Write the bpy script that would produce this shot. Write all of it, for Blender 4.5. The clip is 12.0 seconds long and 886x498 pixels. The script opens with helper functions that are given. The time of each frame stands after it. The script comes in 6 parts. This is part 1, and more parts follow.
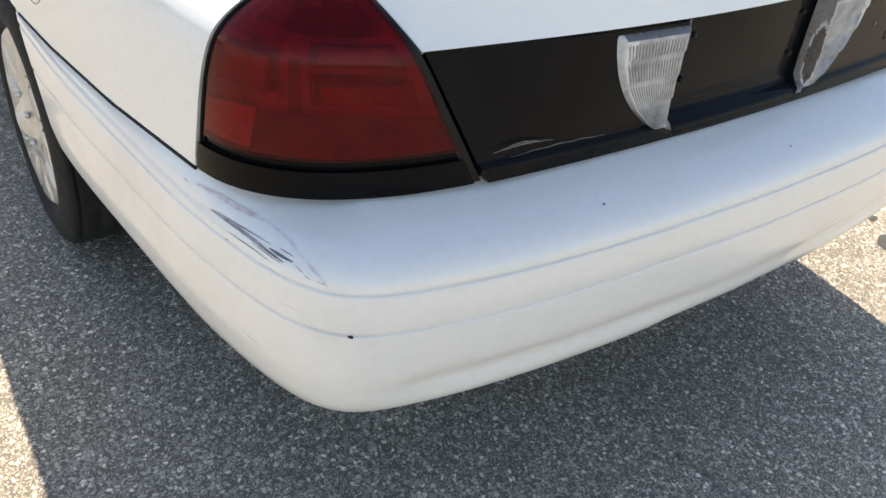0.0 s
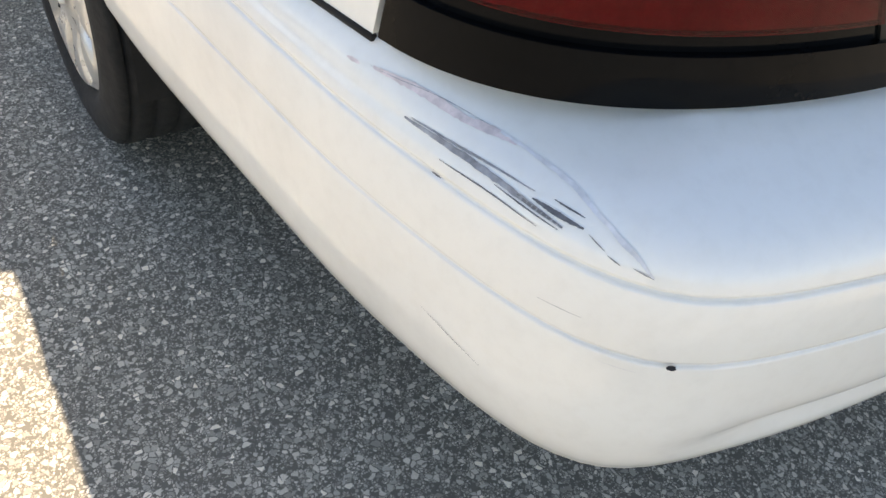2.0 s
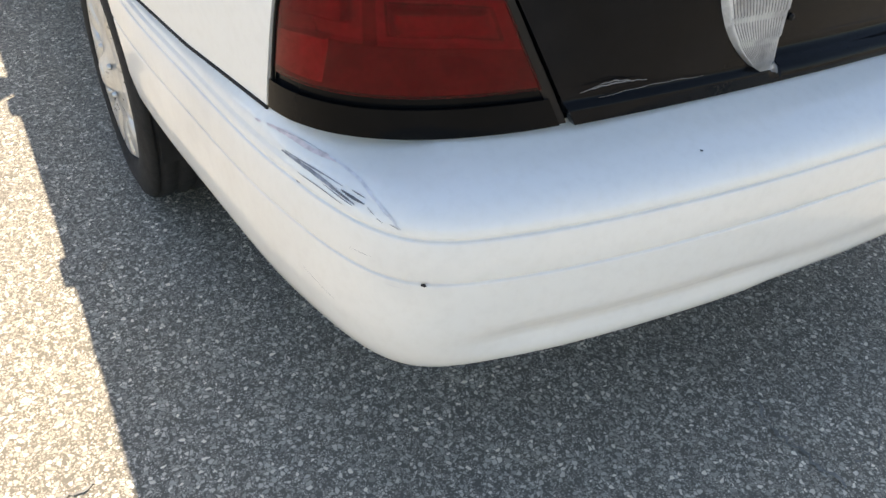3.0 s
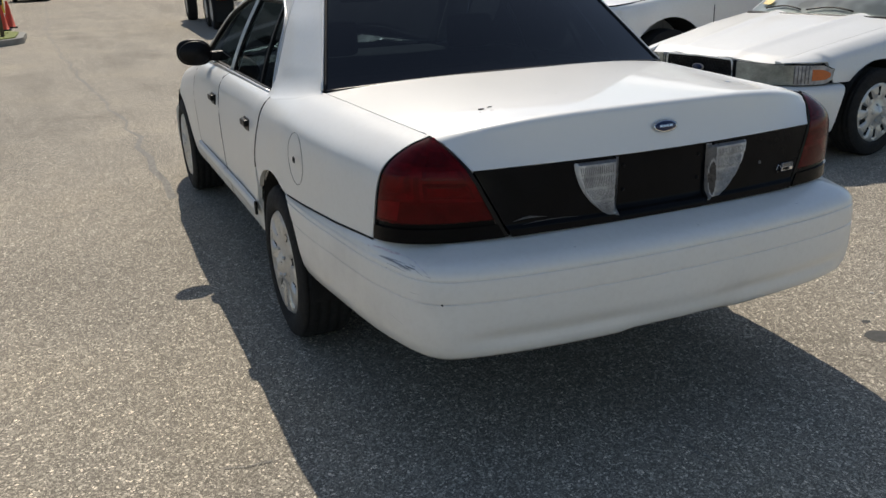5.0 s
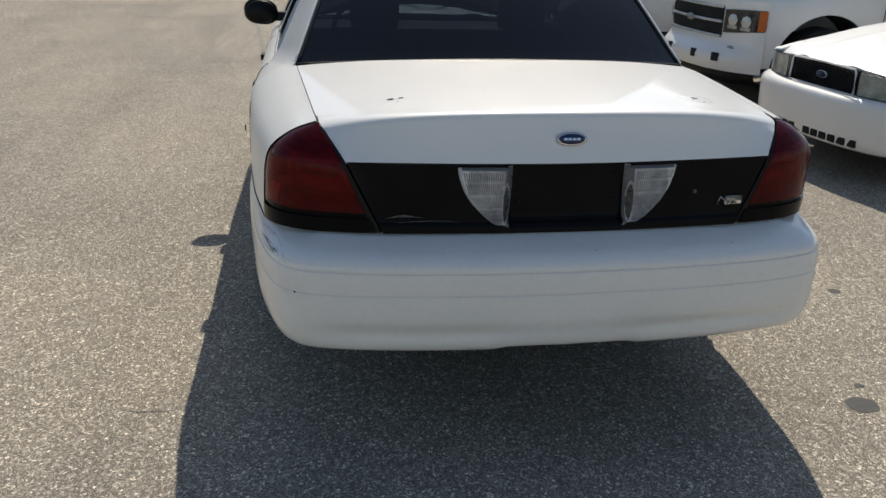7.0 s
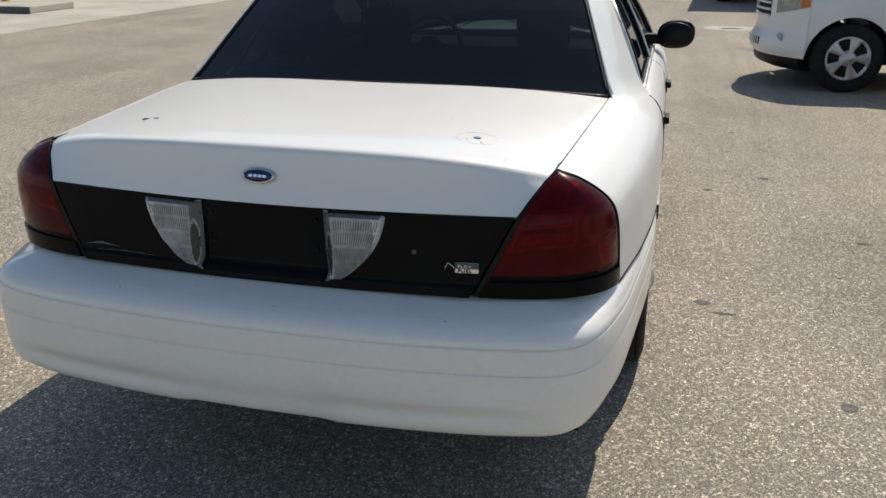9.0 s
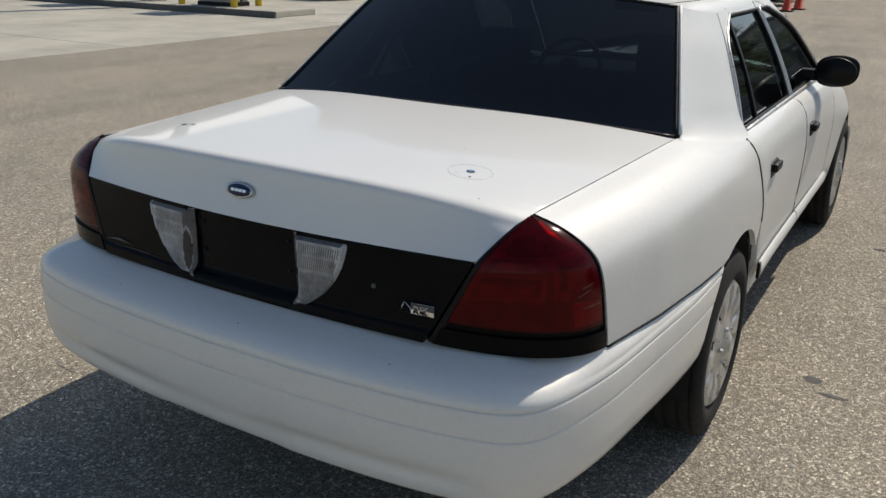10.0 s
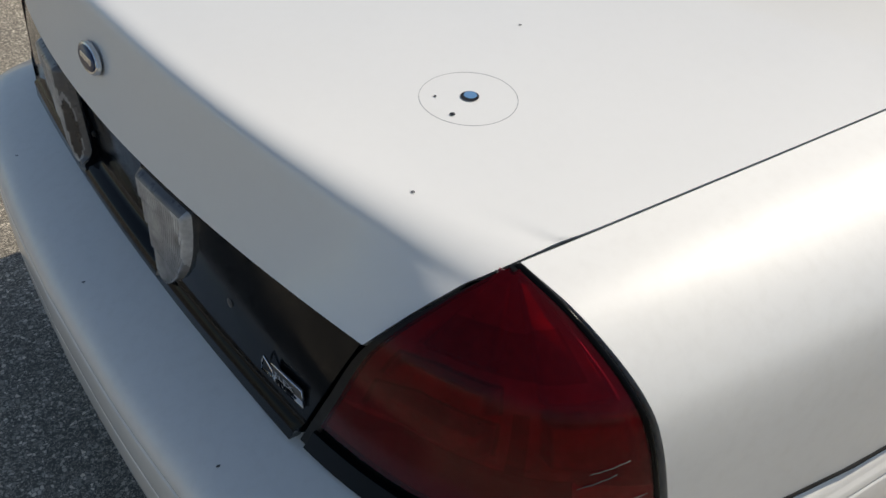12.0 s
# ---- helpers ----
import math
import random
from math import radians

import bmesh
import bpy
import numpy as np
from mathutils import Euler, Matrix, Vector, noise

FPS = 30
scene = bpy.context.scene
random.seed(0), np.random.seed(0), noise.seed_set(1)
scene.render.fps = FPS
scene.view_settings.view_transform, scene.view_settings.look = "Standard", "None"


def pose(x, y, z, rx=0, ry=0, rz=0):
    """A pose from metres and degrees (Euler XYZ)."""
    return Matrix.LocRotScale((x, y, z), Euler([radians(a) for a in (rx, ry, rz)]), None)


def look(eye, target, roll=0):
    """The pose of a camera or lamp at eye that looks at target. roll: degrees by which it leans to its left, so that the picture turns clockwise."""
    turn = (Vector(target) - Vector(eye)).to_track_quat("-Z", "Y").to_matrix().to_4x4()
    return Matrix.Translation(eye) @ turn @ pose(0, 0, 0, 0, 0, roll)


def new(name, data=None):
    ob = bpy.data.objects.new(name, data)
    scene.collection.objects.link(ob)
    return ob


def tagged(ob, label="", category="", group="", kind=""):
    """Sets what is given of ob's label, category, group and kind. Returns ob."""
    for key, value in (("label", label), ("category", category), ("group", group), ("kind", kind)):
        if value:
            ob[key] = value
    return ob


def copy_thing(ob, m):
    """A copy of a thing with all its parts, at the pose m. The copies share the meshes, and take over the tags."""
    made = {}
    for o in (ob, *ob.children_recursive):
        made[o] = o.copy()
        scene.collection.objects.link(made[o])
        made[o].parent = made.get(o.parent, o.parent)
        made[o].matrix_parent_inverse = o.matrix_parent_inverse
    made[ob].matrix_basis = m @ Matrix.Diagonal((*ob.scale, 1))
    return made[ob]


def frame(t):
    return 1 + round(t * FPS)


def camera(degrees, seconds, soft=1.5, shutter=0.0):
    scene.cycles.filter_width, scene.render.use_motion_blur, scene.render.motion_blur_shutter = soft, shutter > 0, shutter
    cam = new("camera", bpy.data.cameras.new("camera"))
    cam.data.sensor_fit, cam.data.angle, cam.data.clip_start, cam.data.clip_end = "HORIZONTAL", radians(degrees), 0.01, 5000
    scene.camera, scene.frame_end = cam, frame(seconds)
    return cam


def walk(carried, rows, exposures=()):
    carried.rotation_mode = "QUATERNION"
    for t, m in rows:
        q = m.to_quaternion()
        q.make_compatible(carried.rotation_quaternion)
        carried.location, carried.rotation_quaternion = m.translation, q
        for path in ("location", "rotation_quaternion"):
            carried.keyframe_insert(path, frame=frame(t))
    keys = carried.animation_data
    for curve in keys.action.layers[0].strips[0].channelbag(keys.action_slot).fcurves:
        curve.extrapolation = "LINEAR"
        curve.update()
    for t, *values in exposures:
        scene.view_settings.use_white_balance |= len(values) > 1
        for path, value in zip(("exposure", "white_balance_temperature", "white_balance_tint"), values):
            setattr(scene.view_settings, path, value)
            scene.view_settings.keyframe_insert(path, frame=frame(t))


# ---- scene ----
cam = camera(55.9, 12.0)
PATH = [
    (0, (-1.272, -0.676, 1.416), (-0.284, 0.603, 0.238), 6.6),
    (0.5, (-1.189, -0.387, 1.241), (-0.193, 0.784, -0.038), 8.0),
    (1, (-1.188, -0.188, 1.073), (-0.238, 0.838, -0.358), 11.4),
    (1.5, (-1.208, -0.132, 1.07), (-0.321, 0.984, -0.333), 8.5),
    (2, (-1.233, -0.132, 1.09), (-0.347, 1.021, -0.283), 8.8),
    (2.5, (-1.261, -0.31, 1.181), (-0.446, 0.941, -0.15), 5.3),
    (3, (-1.246, -0.652, 1.337), (-0.437, 0.696, 0.101), 3.7),
    (3.5, (-1.345, -1.035, 1.506), (-0.653, 0.504, 0.432), -1.7),
    (3.7, (-1.409, -1.192, 1.517), (-0.627, 0.369, 0.542), -1.1),
    (5.3, (-1.716, -2.075, 1.604), (-0.996, -0.320, 0.969), -2.1),
    (5.5, (-1.709, -2.106, 1.637), (-1.002, -0.341, 1.018), -2.6),
    (6, (-1.47, -2.245, 1.649), (-0.87, -0.413, 1.118), -5.5),
    (6.5, (-1.161, -2.366, 1.64), (-0.708, -0.52, 1.02), -1.7),
    (7, (-0.754, -2.184, 1.624), (-0.46, -0.344, 0.897), 1.7),
    (7.2, (-0.574, -2.152, 1.620), (-0.385, -0.270, 0.970), -2.1),
    (8.8, (0.867, -1.802, 1.627), (0.466, 0.024, 0.917), 0.1),
    (9, (1.012, -1.716, 1.619), (0.512, 0.087, 0.912), -0.2),
    (9.5, (1.292, -1.471, 1.609), (0.618, 0.296, 0.959), 0.9),
    (10, (1.52, -1.321, 1.626), (0.536, 0.283, 0.949), 0.9),
    (10.5, (1.541, -0.95, 1.568), (0.361, 0.416, 0.706), 1.4),
    (11, (1.495, -0.629, 1.554), (0.196, 0.625, 0.701), -1.5),
    (11.5, (1.394, -0.315, 1.552), (0.024, 0.671, 0.485), -0.9),
    (12, (1.203, -0.07, 1.529), (-0.105, 0.852, 0.341), 0.2),
]
# The eye's path through the car park, round the tail of the parked sedan.
EXPOSURES = [(0.0, 1.42, 7500, 13), (0.5, 1.46, 7600, 13), (1.0, 1.47, 7700, 13), (1.5, 1.6, 7700, 13), (2.0, 1.66, 7700, 13), (2.5, 1.72, 7600, 13), (3.0, 1.55, 7400, 12), (3.5, 1.34, 7200, 12), (5.3, -0.16, 6900, 10), (6.0, -0.24, 6900, 10), (7.0, 0.02, 6900, 10), (9.0, 0.10, 6900, 10), (9.5, 0.06, 6900, 10), (10.0, -0.18, 6900, 10), (11.0, -0.2, 6900, 10), (12.0, -0.2, 6900, 10)]
walk(cam, [(t, look(eye, target, roll)) for t, eye, target, roll in PATH], EXPOSURES)

# ---- daylight ----
SUN_WAY = Vector((-0.24, -0.88, -1.0)).normalized()
world = bpy.data.worlds.new("sky")
scene.world = world
world.use_nodes = True
sky = world.node_tree.nodes.new("ShaderNodeTexSky")
sky.sky_type = "NISHITA"
sky.sun_disc = False
sky.sun_elevation = math.asin(-SUN_WAY.z)
sky.sun_rotation = math.atan2(-SUN_WAY.x, -SUN_WAY.y)
sky.dust_density = 0.6
background = world.node_tree.nodes["Background"]
world.node_tree.links.new(sky.outputs[0], background.inputs[0])
background.inputs[1].default_value = 0.108
sun_data = bpy.data.lights.new("sun", "SUN")
sun_data.energy, sun_data.angle, sun_data.color = 3.9, radians(0.55), (1.0, 0.94, 0.845)
sun = new("sun", sun_data)
sun.matrix_world = look((0, 0, 30), Vector((0, 0, 30)) + SUN_WAY)


# ---- materials ----
def shader(name, colour, rough=0.5, metal=0.0, coat=0.0, spec=0.5):
    m = bpy.data.materials.new(name)
    m.use_nodes = True
    b = m.node_tree.nodes["Principled BSDF"]
    b.inputs["Base Color"].default_value = (*colour, 1)
    b.inputs["Roughness"].default_value = rough
    b.inputs["Metallic"].default_value = metal
    b.inputs["Coat Weight"].default_value = coat
    b.inputs["Coat Roughness"].default_value = 0.06
    b.inputs["Specular IOR Level"].default_value = spec
    return m, m.node_tree, b


def node(tree, kind, **inputs):
    n = tree.nodes.new(kind)
    for key, value in inputs.items():
        n.inputs[key.replace("_", " ")].default_value = value
    return n


def coords(tree):
    return tree.nodes.new("ShaderNodeTexCoord").outputs["Object"]


def noise_of(tree, place, scale, detail=4.0, rough=0.6):
    n = node(tree, "ShaderNodeTexNoise", Scale=scale, Detail=detail, Roughness=rough)
    tree.links.new(place, n.inputs["Vector"])
    return n.outputs["Fac"]


def ramp(tree, fac, stops):
    n = tree.nodes.new("ShaderNodeValToRGB")
    while len(n.color_ramp.elements) < len(stops):
        n.color_ramp.elements.new(0.5)
    for e, (p, c) in zip(n.color_ramp.elements, stops):
        e.position, e.color = p, (*c, 1) if len(c) == 3 else c
    tree.links.new(fac, n.inputs[0])
    return n.outputs[0]


def grey(v):
    return (v, v, v)


def mixed(tree, fac, a, b, mode="MIX"):
    n = tree.nodes.new("ShaderNodeMix")
    n.data_type, n.blend_type = "RGBA", mode
    for socket, value in ((n.inputs[0], fac), (n.inputs[6], a), (n.inputs[7], b)):
        if hasattr(value, "is_output"):
            tree.links.new(value, socket)
        else:
            socket.default_value = value if not isinstance(value, tuple) or len(value) == 4 else (*value, 1)
    return n.outputs[2]


def bumped(tree, b, height, strength, distance):
    n = node(tree, "ShaderNodeBump", Strength=strength, Distance=distance)
    tree.links.new(height, n.inputs["Height"])
    tree.links.new(n.outputs[0], b.inputs["Normal"])


def varied(name, colour, rough=0.5, metal=0.0, coat=0.0, scale=8.0, depth=0.25, bump=0.0, fine=120.0):
    """A surface with blotches and grain round one base colour."""
    m, t, b = shader(name, colour, rough, metal, coat)
    place = coords(t)
    dark = tuple(c * (1 - depth) for c in colour)
    light = tuple(min(1, c * (1 + depth * 0.5)) for c in colour)
    big = ramp(t, noise_of(t, place, scale), [(0.3, dark), (0.7, light)])
    small = ramp(t, noise_of(t, place, fine, 2.0), [(0.3, grey(1 - depth * 0.5)), (0.7, grey(1.0))])
    t.links.new(mixed(t, 1.0, big, small, "MULTIPLY"), b.inputs["Base Color"])
    r = ramp(t, noise_of(t, place, scale * 2.3), [(0.3, grey(max(0, rough - 0.08))), (0.7, grey(min(1, rough + 0.1)))])
    t.links.new(r, b.inputs["Roughness"])
    if bump:
        bumped(t, b, noise_of(t, place, fine, 3.0), bump, 0.004)
    return m


def paint(name, colour, dirt=0.12, coat=0.6, rough=0.38):
    """Car paint with a clear coat, faint dust and road film."""
    m, t, b = shader(name, colour, rough, 0, coat)
    place = coords(t)
    film = ramp(t, noise_of(t, place, 2.6, 6.0), [(0.38, grey(0)), (0.75, grey(1))])
    dust = ramp(t, noise_of(t, place, 55.0, 4.0), [(0.45, grey(0)), (0.8, grey(1))])
    c = mixed(t, mixed(t, 1.0, film, grey(dirt), "MULTIPLY"), colour, tuple(v * w for v, w in zip(colour, (0.80, 0.77, 0.68))))
    c = mixed(t, mixed(t, 1.0, dust, grey(dirt * 0.8), "MULTIPLY"), c, (0.45, 0.42, 0.36))
    t.links.new(c, b.inputs["Base Color"])
    t.links.new(ramp(t, noise_of(t, place, 9.0, 5.0), [(0.3, grey(rough - 0.03)), (0.7, grey(rough + 0.06))]), b.inputs["Roughness"])
    return m


white_paint = paint("white_paint", (0.79, 0.79, 0.765), 0.12, 0.4, 0.42)
lid_paint = paint("lid_paint", (0.81, 0.81, 0.785), 0.035, 0.6, 0.42)
bumper_paint = paint("bumper_paint", (0.81, 0.80, 0.765), 0.14, 0.7, 0.42)


def grey_spots(m, spots):
    """Soft-edged grey spots, rubbed dirt and soft reflections put into the colour: (place, radius, depth)."""
    t = m.node_tree
    b = t.nodes["Principled BSDF"]
    colour = b.inputs["Base Color"].links[0].from_socket
    place = coords(t)
    rag = noise_of(t, place, 6.0, 3.0)
    for at, radius, depth in spots:
        far = t.nodes.new("ShaderNodeVectorMath")
        far.operation = "DISTANCE"
        far.inputs[1].default_value = at
        t.links.new(place, far.inputs[0])
        near = ramp(t, far.outputs["Value"], [(radius * 0.3, grey(1)), (radius, grey(0))])
        mask = mixed(t, 1.0, near, ramp(t, rag, [(0.34, grey(0)), (0.74, grey(depth * 0.5))]), "MULTIPLY")
        colour = mixed(t, mask, colour, (0.30, 0.30, 0.31))
    t.links.new(colour, b.inputs["Base Color"])


grey_spots(bumper_paint, (((-0.97, 0.62, 0.60), 0.16, 0.5), ((-0.985, 0.82, 0.52), 0.15, 0.55), ((-0.93, 0.35, 0.50), 0.12, 0.4), ((-0.83, 0.12, 0.62), 0.07, 0.45), ((0.20, 0.02, 0.50), 0.10, 0.3), ((0.97, 0.62, 0.62), 0.14, 0.35)))
far_white = paint("far_white", (0.78, 0.78, 0.77), 0.15)
black_trim = varied("black_trim", (0.010, 0.0095, 0.0095), 0.4, 0, 0.0, 12, 0.3)
black_trim.node_tree.nodes["Principled BSDF"].inputs["Specular IOR Level"].default_value = 0.18
gloss_black = varied("gloss_black", (0.0062, 0.0070, 0.0086), 0.10, 0, 0.0, 9, 0.3)
gloss_black.node_tree.nodes["Principled BSDF"].inputs["Specular IOR Level"].default_value = 0.09
base_black = varied("base_black", (0.0048, 0.0054, 0.0062), 0.08, 0, 0.0, 9, 0.3)
base_black.node_tree.nodes["Principled BSDF"].inputs["Specular IOR Level"].default_value = 0.07
rubber = varied("rubber", (0.013, 0.0125, 0.012), 0.9, 0, 0, 20, 0.4, 0.3)
under_black = varied("under_black", (0.012, 0.012, 0.012), 0.9, 0, 0, 6, 0.5)
grey_plastic = varied("grey_plastic", (0.10, 0.10, 0.10), 0.6, 0, 0, 15, 0.25)
silver = varied("silver", (0.62, 0.62, 0.60), 0.33, 0.55, 0.2, 14, 0.2)
chrome = varied("chrome", (0.78, 0.78, 0.78), 0.12, 1.0, 0, 30, 0.08)
amber = varied("amber", (0.58, 0.13, 0.02), 0.2, 0, 0.6, 20, 0.15)
blue_oval = varied("blue_oval", (0.010, 0.024, 0.085), 0.3, 0, 0.1, 30, 0.2)
dash_dark = varied("dash_dark", (0.05, 0.05, 0.055), 0.7, 0, 0, 9, 0.3)
seat_cloth = varied("seat_cloth", (0.07, 0.075, 0.085), 0.9, 0, 0, 12, 0.3, 0.3)
concrete = varied("concrete", (0.52, 0.49, 0.415), 0.85, 0, 0, 0.7, 0.25, 0.4, 60)
kerb_stone = varied("kerb_stone", (0.30, 0.29, 0.26), 0.85, 0, 0, 2.5, 0.3, 0.4, 60)
yellow_paint = varied("yellow_paint", (0.72, 0.50, 0.03), 0.5, 0, 0.1, 5, 0.3)
sign_yellow = varied("sign_yellow", (0.72, 0.40, 0.03), 0.5, 0, 0.1, 5, 0.15)
cone_orange = varied("cone_orange", (0.75, 0.075, 0.03), 0.6, 0, 0, 7, 0.2)
teal = varied("teal", (0.07, 0.17, 0.19), 0.5, 0, 0.1, 4, 0.25)
beige_wall = varied("beige_wall", (0.42, 0.40, 0.34), 0.85, 0, 0, 0.4, 0.15)
grey_wall = varied("grey_wall", (0.35, 0.36, 0.38), 0.8, 0, 0, 0.3, 0.2)
dark_wall = varied("dark_wall", (0.08, 0.085, 0.09), 0.8, 0, 0, 0.3, 0.3)
truck_black = varied("truck_black", (0.006, 0.0065, 0.008), 0.75, 0, 0.1, 2, 0.35)
truck_rib = varied("truck_rib", (0.03, 0.031, 0.034), 0.7, 0, 0.0, 2, 0.35)
wood_pole = varied("wood_pole", (0.13, 0.11, 0.09), 0.9, 0, 0, 3, 0.3)
bark = varied("bark", (0.10, 0.085, 0.07), 0.95, 0, 0, 3, 0.4, 0.5, 20)
steel = varied("steel", (0.35, 0.35, 0.34), 0.45, 0.7, 0, 6, 0.2)
pump_grey = varied("pump_grey", (0.30, 0.29, 0.26), 0.5, 0.1, 0.1, 3, 0.25)


def leafy():
    """Leaves lit from both sides."""
    m, t, b = shader("leaf", (0.05, 0.09, 0.03), 0.55)
    info = t.nodes.new("ShaderNodeNewGeometry").outputs["Random Per Island"]
    tone = ramp(t, info, [(0.0, (0.09, 0.115, 0.07)), (0.6, (0.15, 0.18, 0.11)), (1.0, (0.23, 0.255, 0.15))])
    t.links.new(tone, b.inputs["Base Color"])
    glow = t.nodes.new("ShaderNodeBsdfTranslucent")
    t.links.new(tone, glow.inputs[0])
    mix = t.nodes.new("ShaderNodeMixShader")
    mix.inputs[0].default_value = 0.5
    t.links.new(b.outputs[0], mix.inputs[1])
    t.links.new(glow.outputs[0], mix.inputs[2])
    t.links.new(mix.outputs[0], t.nodes["Material Output"].inputs[0])
    return m


leaf = leafy()


def lawn():
    m, t, b = shader("lawn", (0.10, 0.17, 0.03), 0.9)
    p = coords(t)
    a = ramp(t, noise_of(t, p, 1.5), [(0.3, (0.15, 0.19, 0.035)), (0.7, (0.27, 0.30, 0.07))])
    t.links.new(mixed(t, 1.0, a, ramp(t, noise_of(t, p, 40), [(0.3, grey(0.7)), (0.7, grey(1))]), "MULTIPLY"), b.inputs["Base Color"])
    return m


grass_green = lawn()


def asphalt():
    """Worn, sun-bleached asphalt: pale stones in a grey binder, stains and tracks at a larger scale."""
    m, t, b = shader("asphalt", (0.2, 0.19, 0.17), 0.88, spec=0.35)
    p = coords(t)
    warp = node(t, "ShaderNodeTexNoise", Scale=40.0, Detail=2.0)
    t.links.new(p, warp.inputs["Vector"])
    shift = t.nodes.new("ShaderNodeVectorMath")
    shift.operation = "MULTIPLY_ADD"
    shift.inputs[1].default_value = (0.012, 0.012, 0.0)
    t.links.new(warp.outputs["Color"], shift.inputs[0])
    t.links.new(p, shift.inputs[2])
    flat = t.nodes.new("ShaderNodeVectorMath")
    flat.operation = "MULTIPLY"
    flat.inputs[1].default_value = (1, 1, 0)
    t.links.new(shift.outputs[0], flat.inputs[0])
    # fine grit and, over it, coarser pale stones, each set apart in a dark binder
    base, heights = (0.056, 0.054, 0.0506), []
    grit = [(0.0, (0.095, 0.092, 0.086)), (0.6, (0.158, 0.153, 0.1425)), (1.0, (0.24, 0.233, 0.217))]
    stone = [(0.0, (0.105, 0.102, 0.095)), (0.45, (0.175, 0.170, 0.158)), (0.85, (0.248, 0.240, 0.224)), (1.0, (0.335, 0.325, 0.303))]
    for scale, gap, rare, tones in ((225.0, (0.05, 0.17), 0.30, grit), (106.0, (0.06, 0.13), 0.60, stone)):
        v = node(t, "ShaderNodeTexVoronoi", Scale=scale, Randomness=1.0)
        t.links.new(flat.outputs[0], v.inputs["Vector"])
        chance = t.nodes.new("ShaderNodeSeparateColor")
        t.links.new(v.outputs["Color"], chance.inputs[0])
        edge = node(t, "ShaderNodeTexVoronoi", Scale=scale, Randomness=1.0)
        edge.feature = "DISTANCE_TO_EDGE"
        t.links.new(flat.outputs[0], edge.inputs["Vector"])
        shape = ramp(t, edge.outputs["Distance"], [(gap[0], grey(0)), (gap[1], grey(1))])
        shape = mixed(t, 1.0, shape, ramp(t, chance.outputs[1], [(rare, grey(0)), (rare + 0.03, grey(1))]), "MULTIPLY")
        base = mixed(t, shape, base, ramp(t, chance.outputs[0], tones))
        heights.append(shape)
    wear = ramp(t, noise_of(t, p, 0.55, 6.0), [(0.3, grey(0.80)), (0.5, grey(1.0)), (0.75, (1.16, 1.13, 1.07))])
    base = mixed(t, 1.0, base, wear, "MULTIPLY")
    blot = ramp(t, noise_of(t, p, 3.1, 5.0), [(0.24, grey(0.72)), (0.36, grey(1.0))])
    base = mixed(t, 1.0, base, blot, "MULTIPLY")
    lane = t.nodes.new("ShaderNodeMapping")
    lane.inputs["Scale"].default_value = (1.1, 0.10, 0.0)
    t.links.new(p, lane.inputs["Vector"])
    base = mixed(t, 1.0, base, ramp(t, noise_of(t, lane.outputs[0], 1.0, 3.0), [(0.32, grey(0.84)), (0.5, grey(0.99)), (0.7, (1.08, 1.07, 1.05))]), "MULTIPLY")
    t.links.new(mixed(t, 1.0, base, (2.80, 2.595, 2.265), "MULTIPLY"), b.inputs["Base Color"])
    h = mixed(t, 0.6, heights[1], heights[0])
    bumped(t, b, h, 0.27, 0.004)
    return m


asphalt_worn = asphalt()


def tinted(name, colour, clear, film_part=0.012, film_colour=(0.10, 0.11, 0.13), ior=1.5, shine_rough=0.03, glare_patches=False):
    """Window glass: a tinted see-through pane with a sharp reflection."""
    m = bpy.data.materials.new(name)
    m.use_nodes = True
    t = m.node_tree
    t.nodes.remove(t.nodes["Principled BSDF"])
    out = t.nodes["Material Output"]
    see = node(t, "ShaderNodeBsdfTransparent", Color=(*(c * clear for c in colour), 1))
    shine = node(t, "ShaderNodeBsdfGlossy", Color=(1, 1, 1, 1), Roughness=shine_rough)
    dust = node(t, "ShaderNodeBsdfDiffuse", Color=(*film_colour, 1))
    film = t.nodes.new("ShaderNodeMixShader")
    film.inputs[0].default_value = film_part
    if glare_patches:
        # uneven film: dust, with glare and dash reflections painted in as paler patches
        t.links.new(ramp(t, noise_of(t, coords(t), 1.6, 3.0), [(0.36, grey(film_part * 0.45)), (0.62, grey(min(1.0, film_part * 1.3)))]), film.inputs[0])
    t.links.new(see.outputs[0], film.inputs[1])
    back = node(t, "ShaderNodeBsdfTranslucent", Color=(*film_colour, 1))
    both = t.nodes.new("ShaderNodeMixShader")
    both.inputs[0].default_value = 0.4
    t.links.new(dust.outputs[0], both.inputs[1])
    t.links.new(back.outputs[0], both.inputs[2])
    t.links.new(both.outputs[0], film.inputs[2])
    mix = t.nodes.new("ShaderNodeMixShader")
    fresnel = node(t, "ShaderNodeFresnel", IOR=ior)
    t.links.new(fresnel.outputs[0], mix.inputs[0])
    t.links.new(film.outputs[0], mix.inputs[1])
    t.links.new(shine.outputs[0], mix.inputs[2])
    t.links.new(mix.outputs[0], out.inputs[0])
    return m


dark_glass = tinted("dark_glass", (0.55, 0.86, 1.0), 0.15)
rear_glass = tinted("rear_glass", (0.55, 0.82, 1.0), 0.048, 0.012, (0.10, 0.115, 0.14))
clear_glass = tinted("clear_glass", (0.80, 0.97, 0.94), 0.42, 0.72, (0.60, 0.69, 0.66), glare_patches=True)


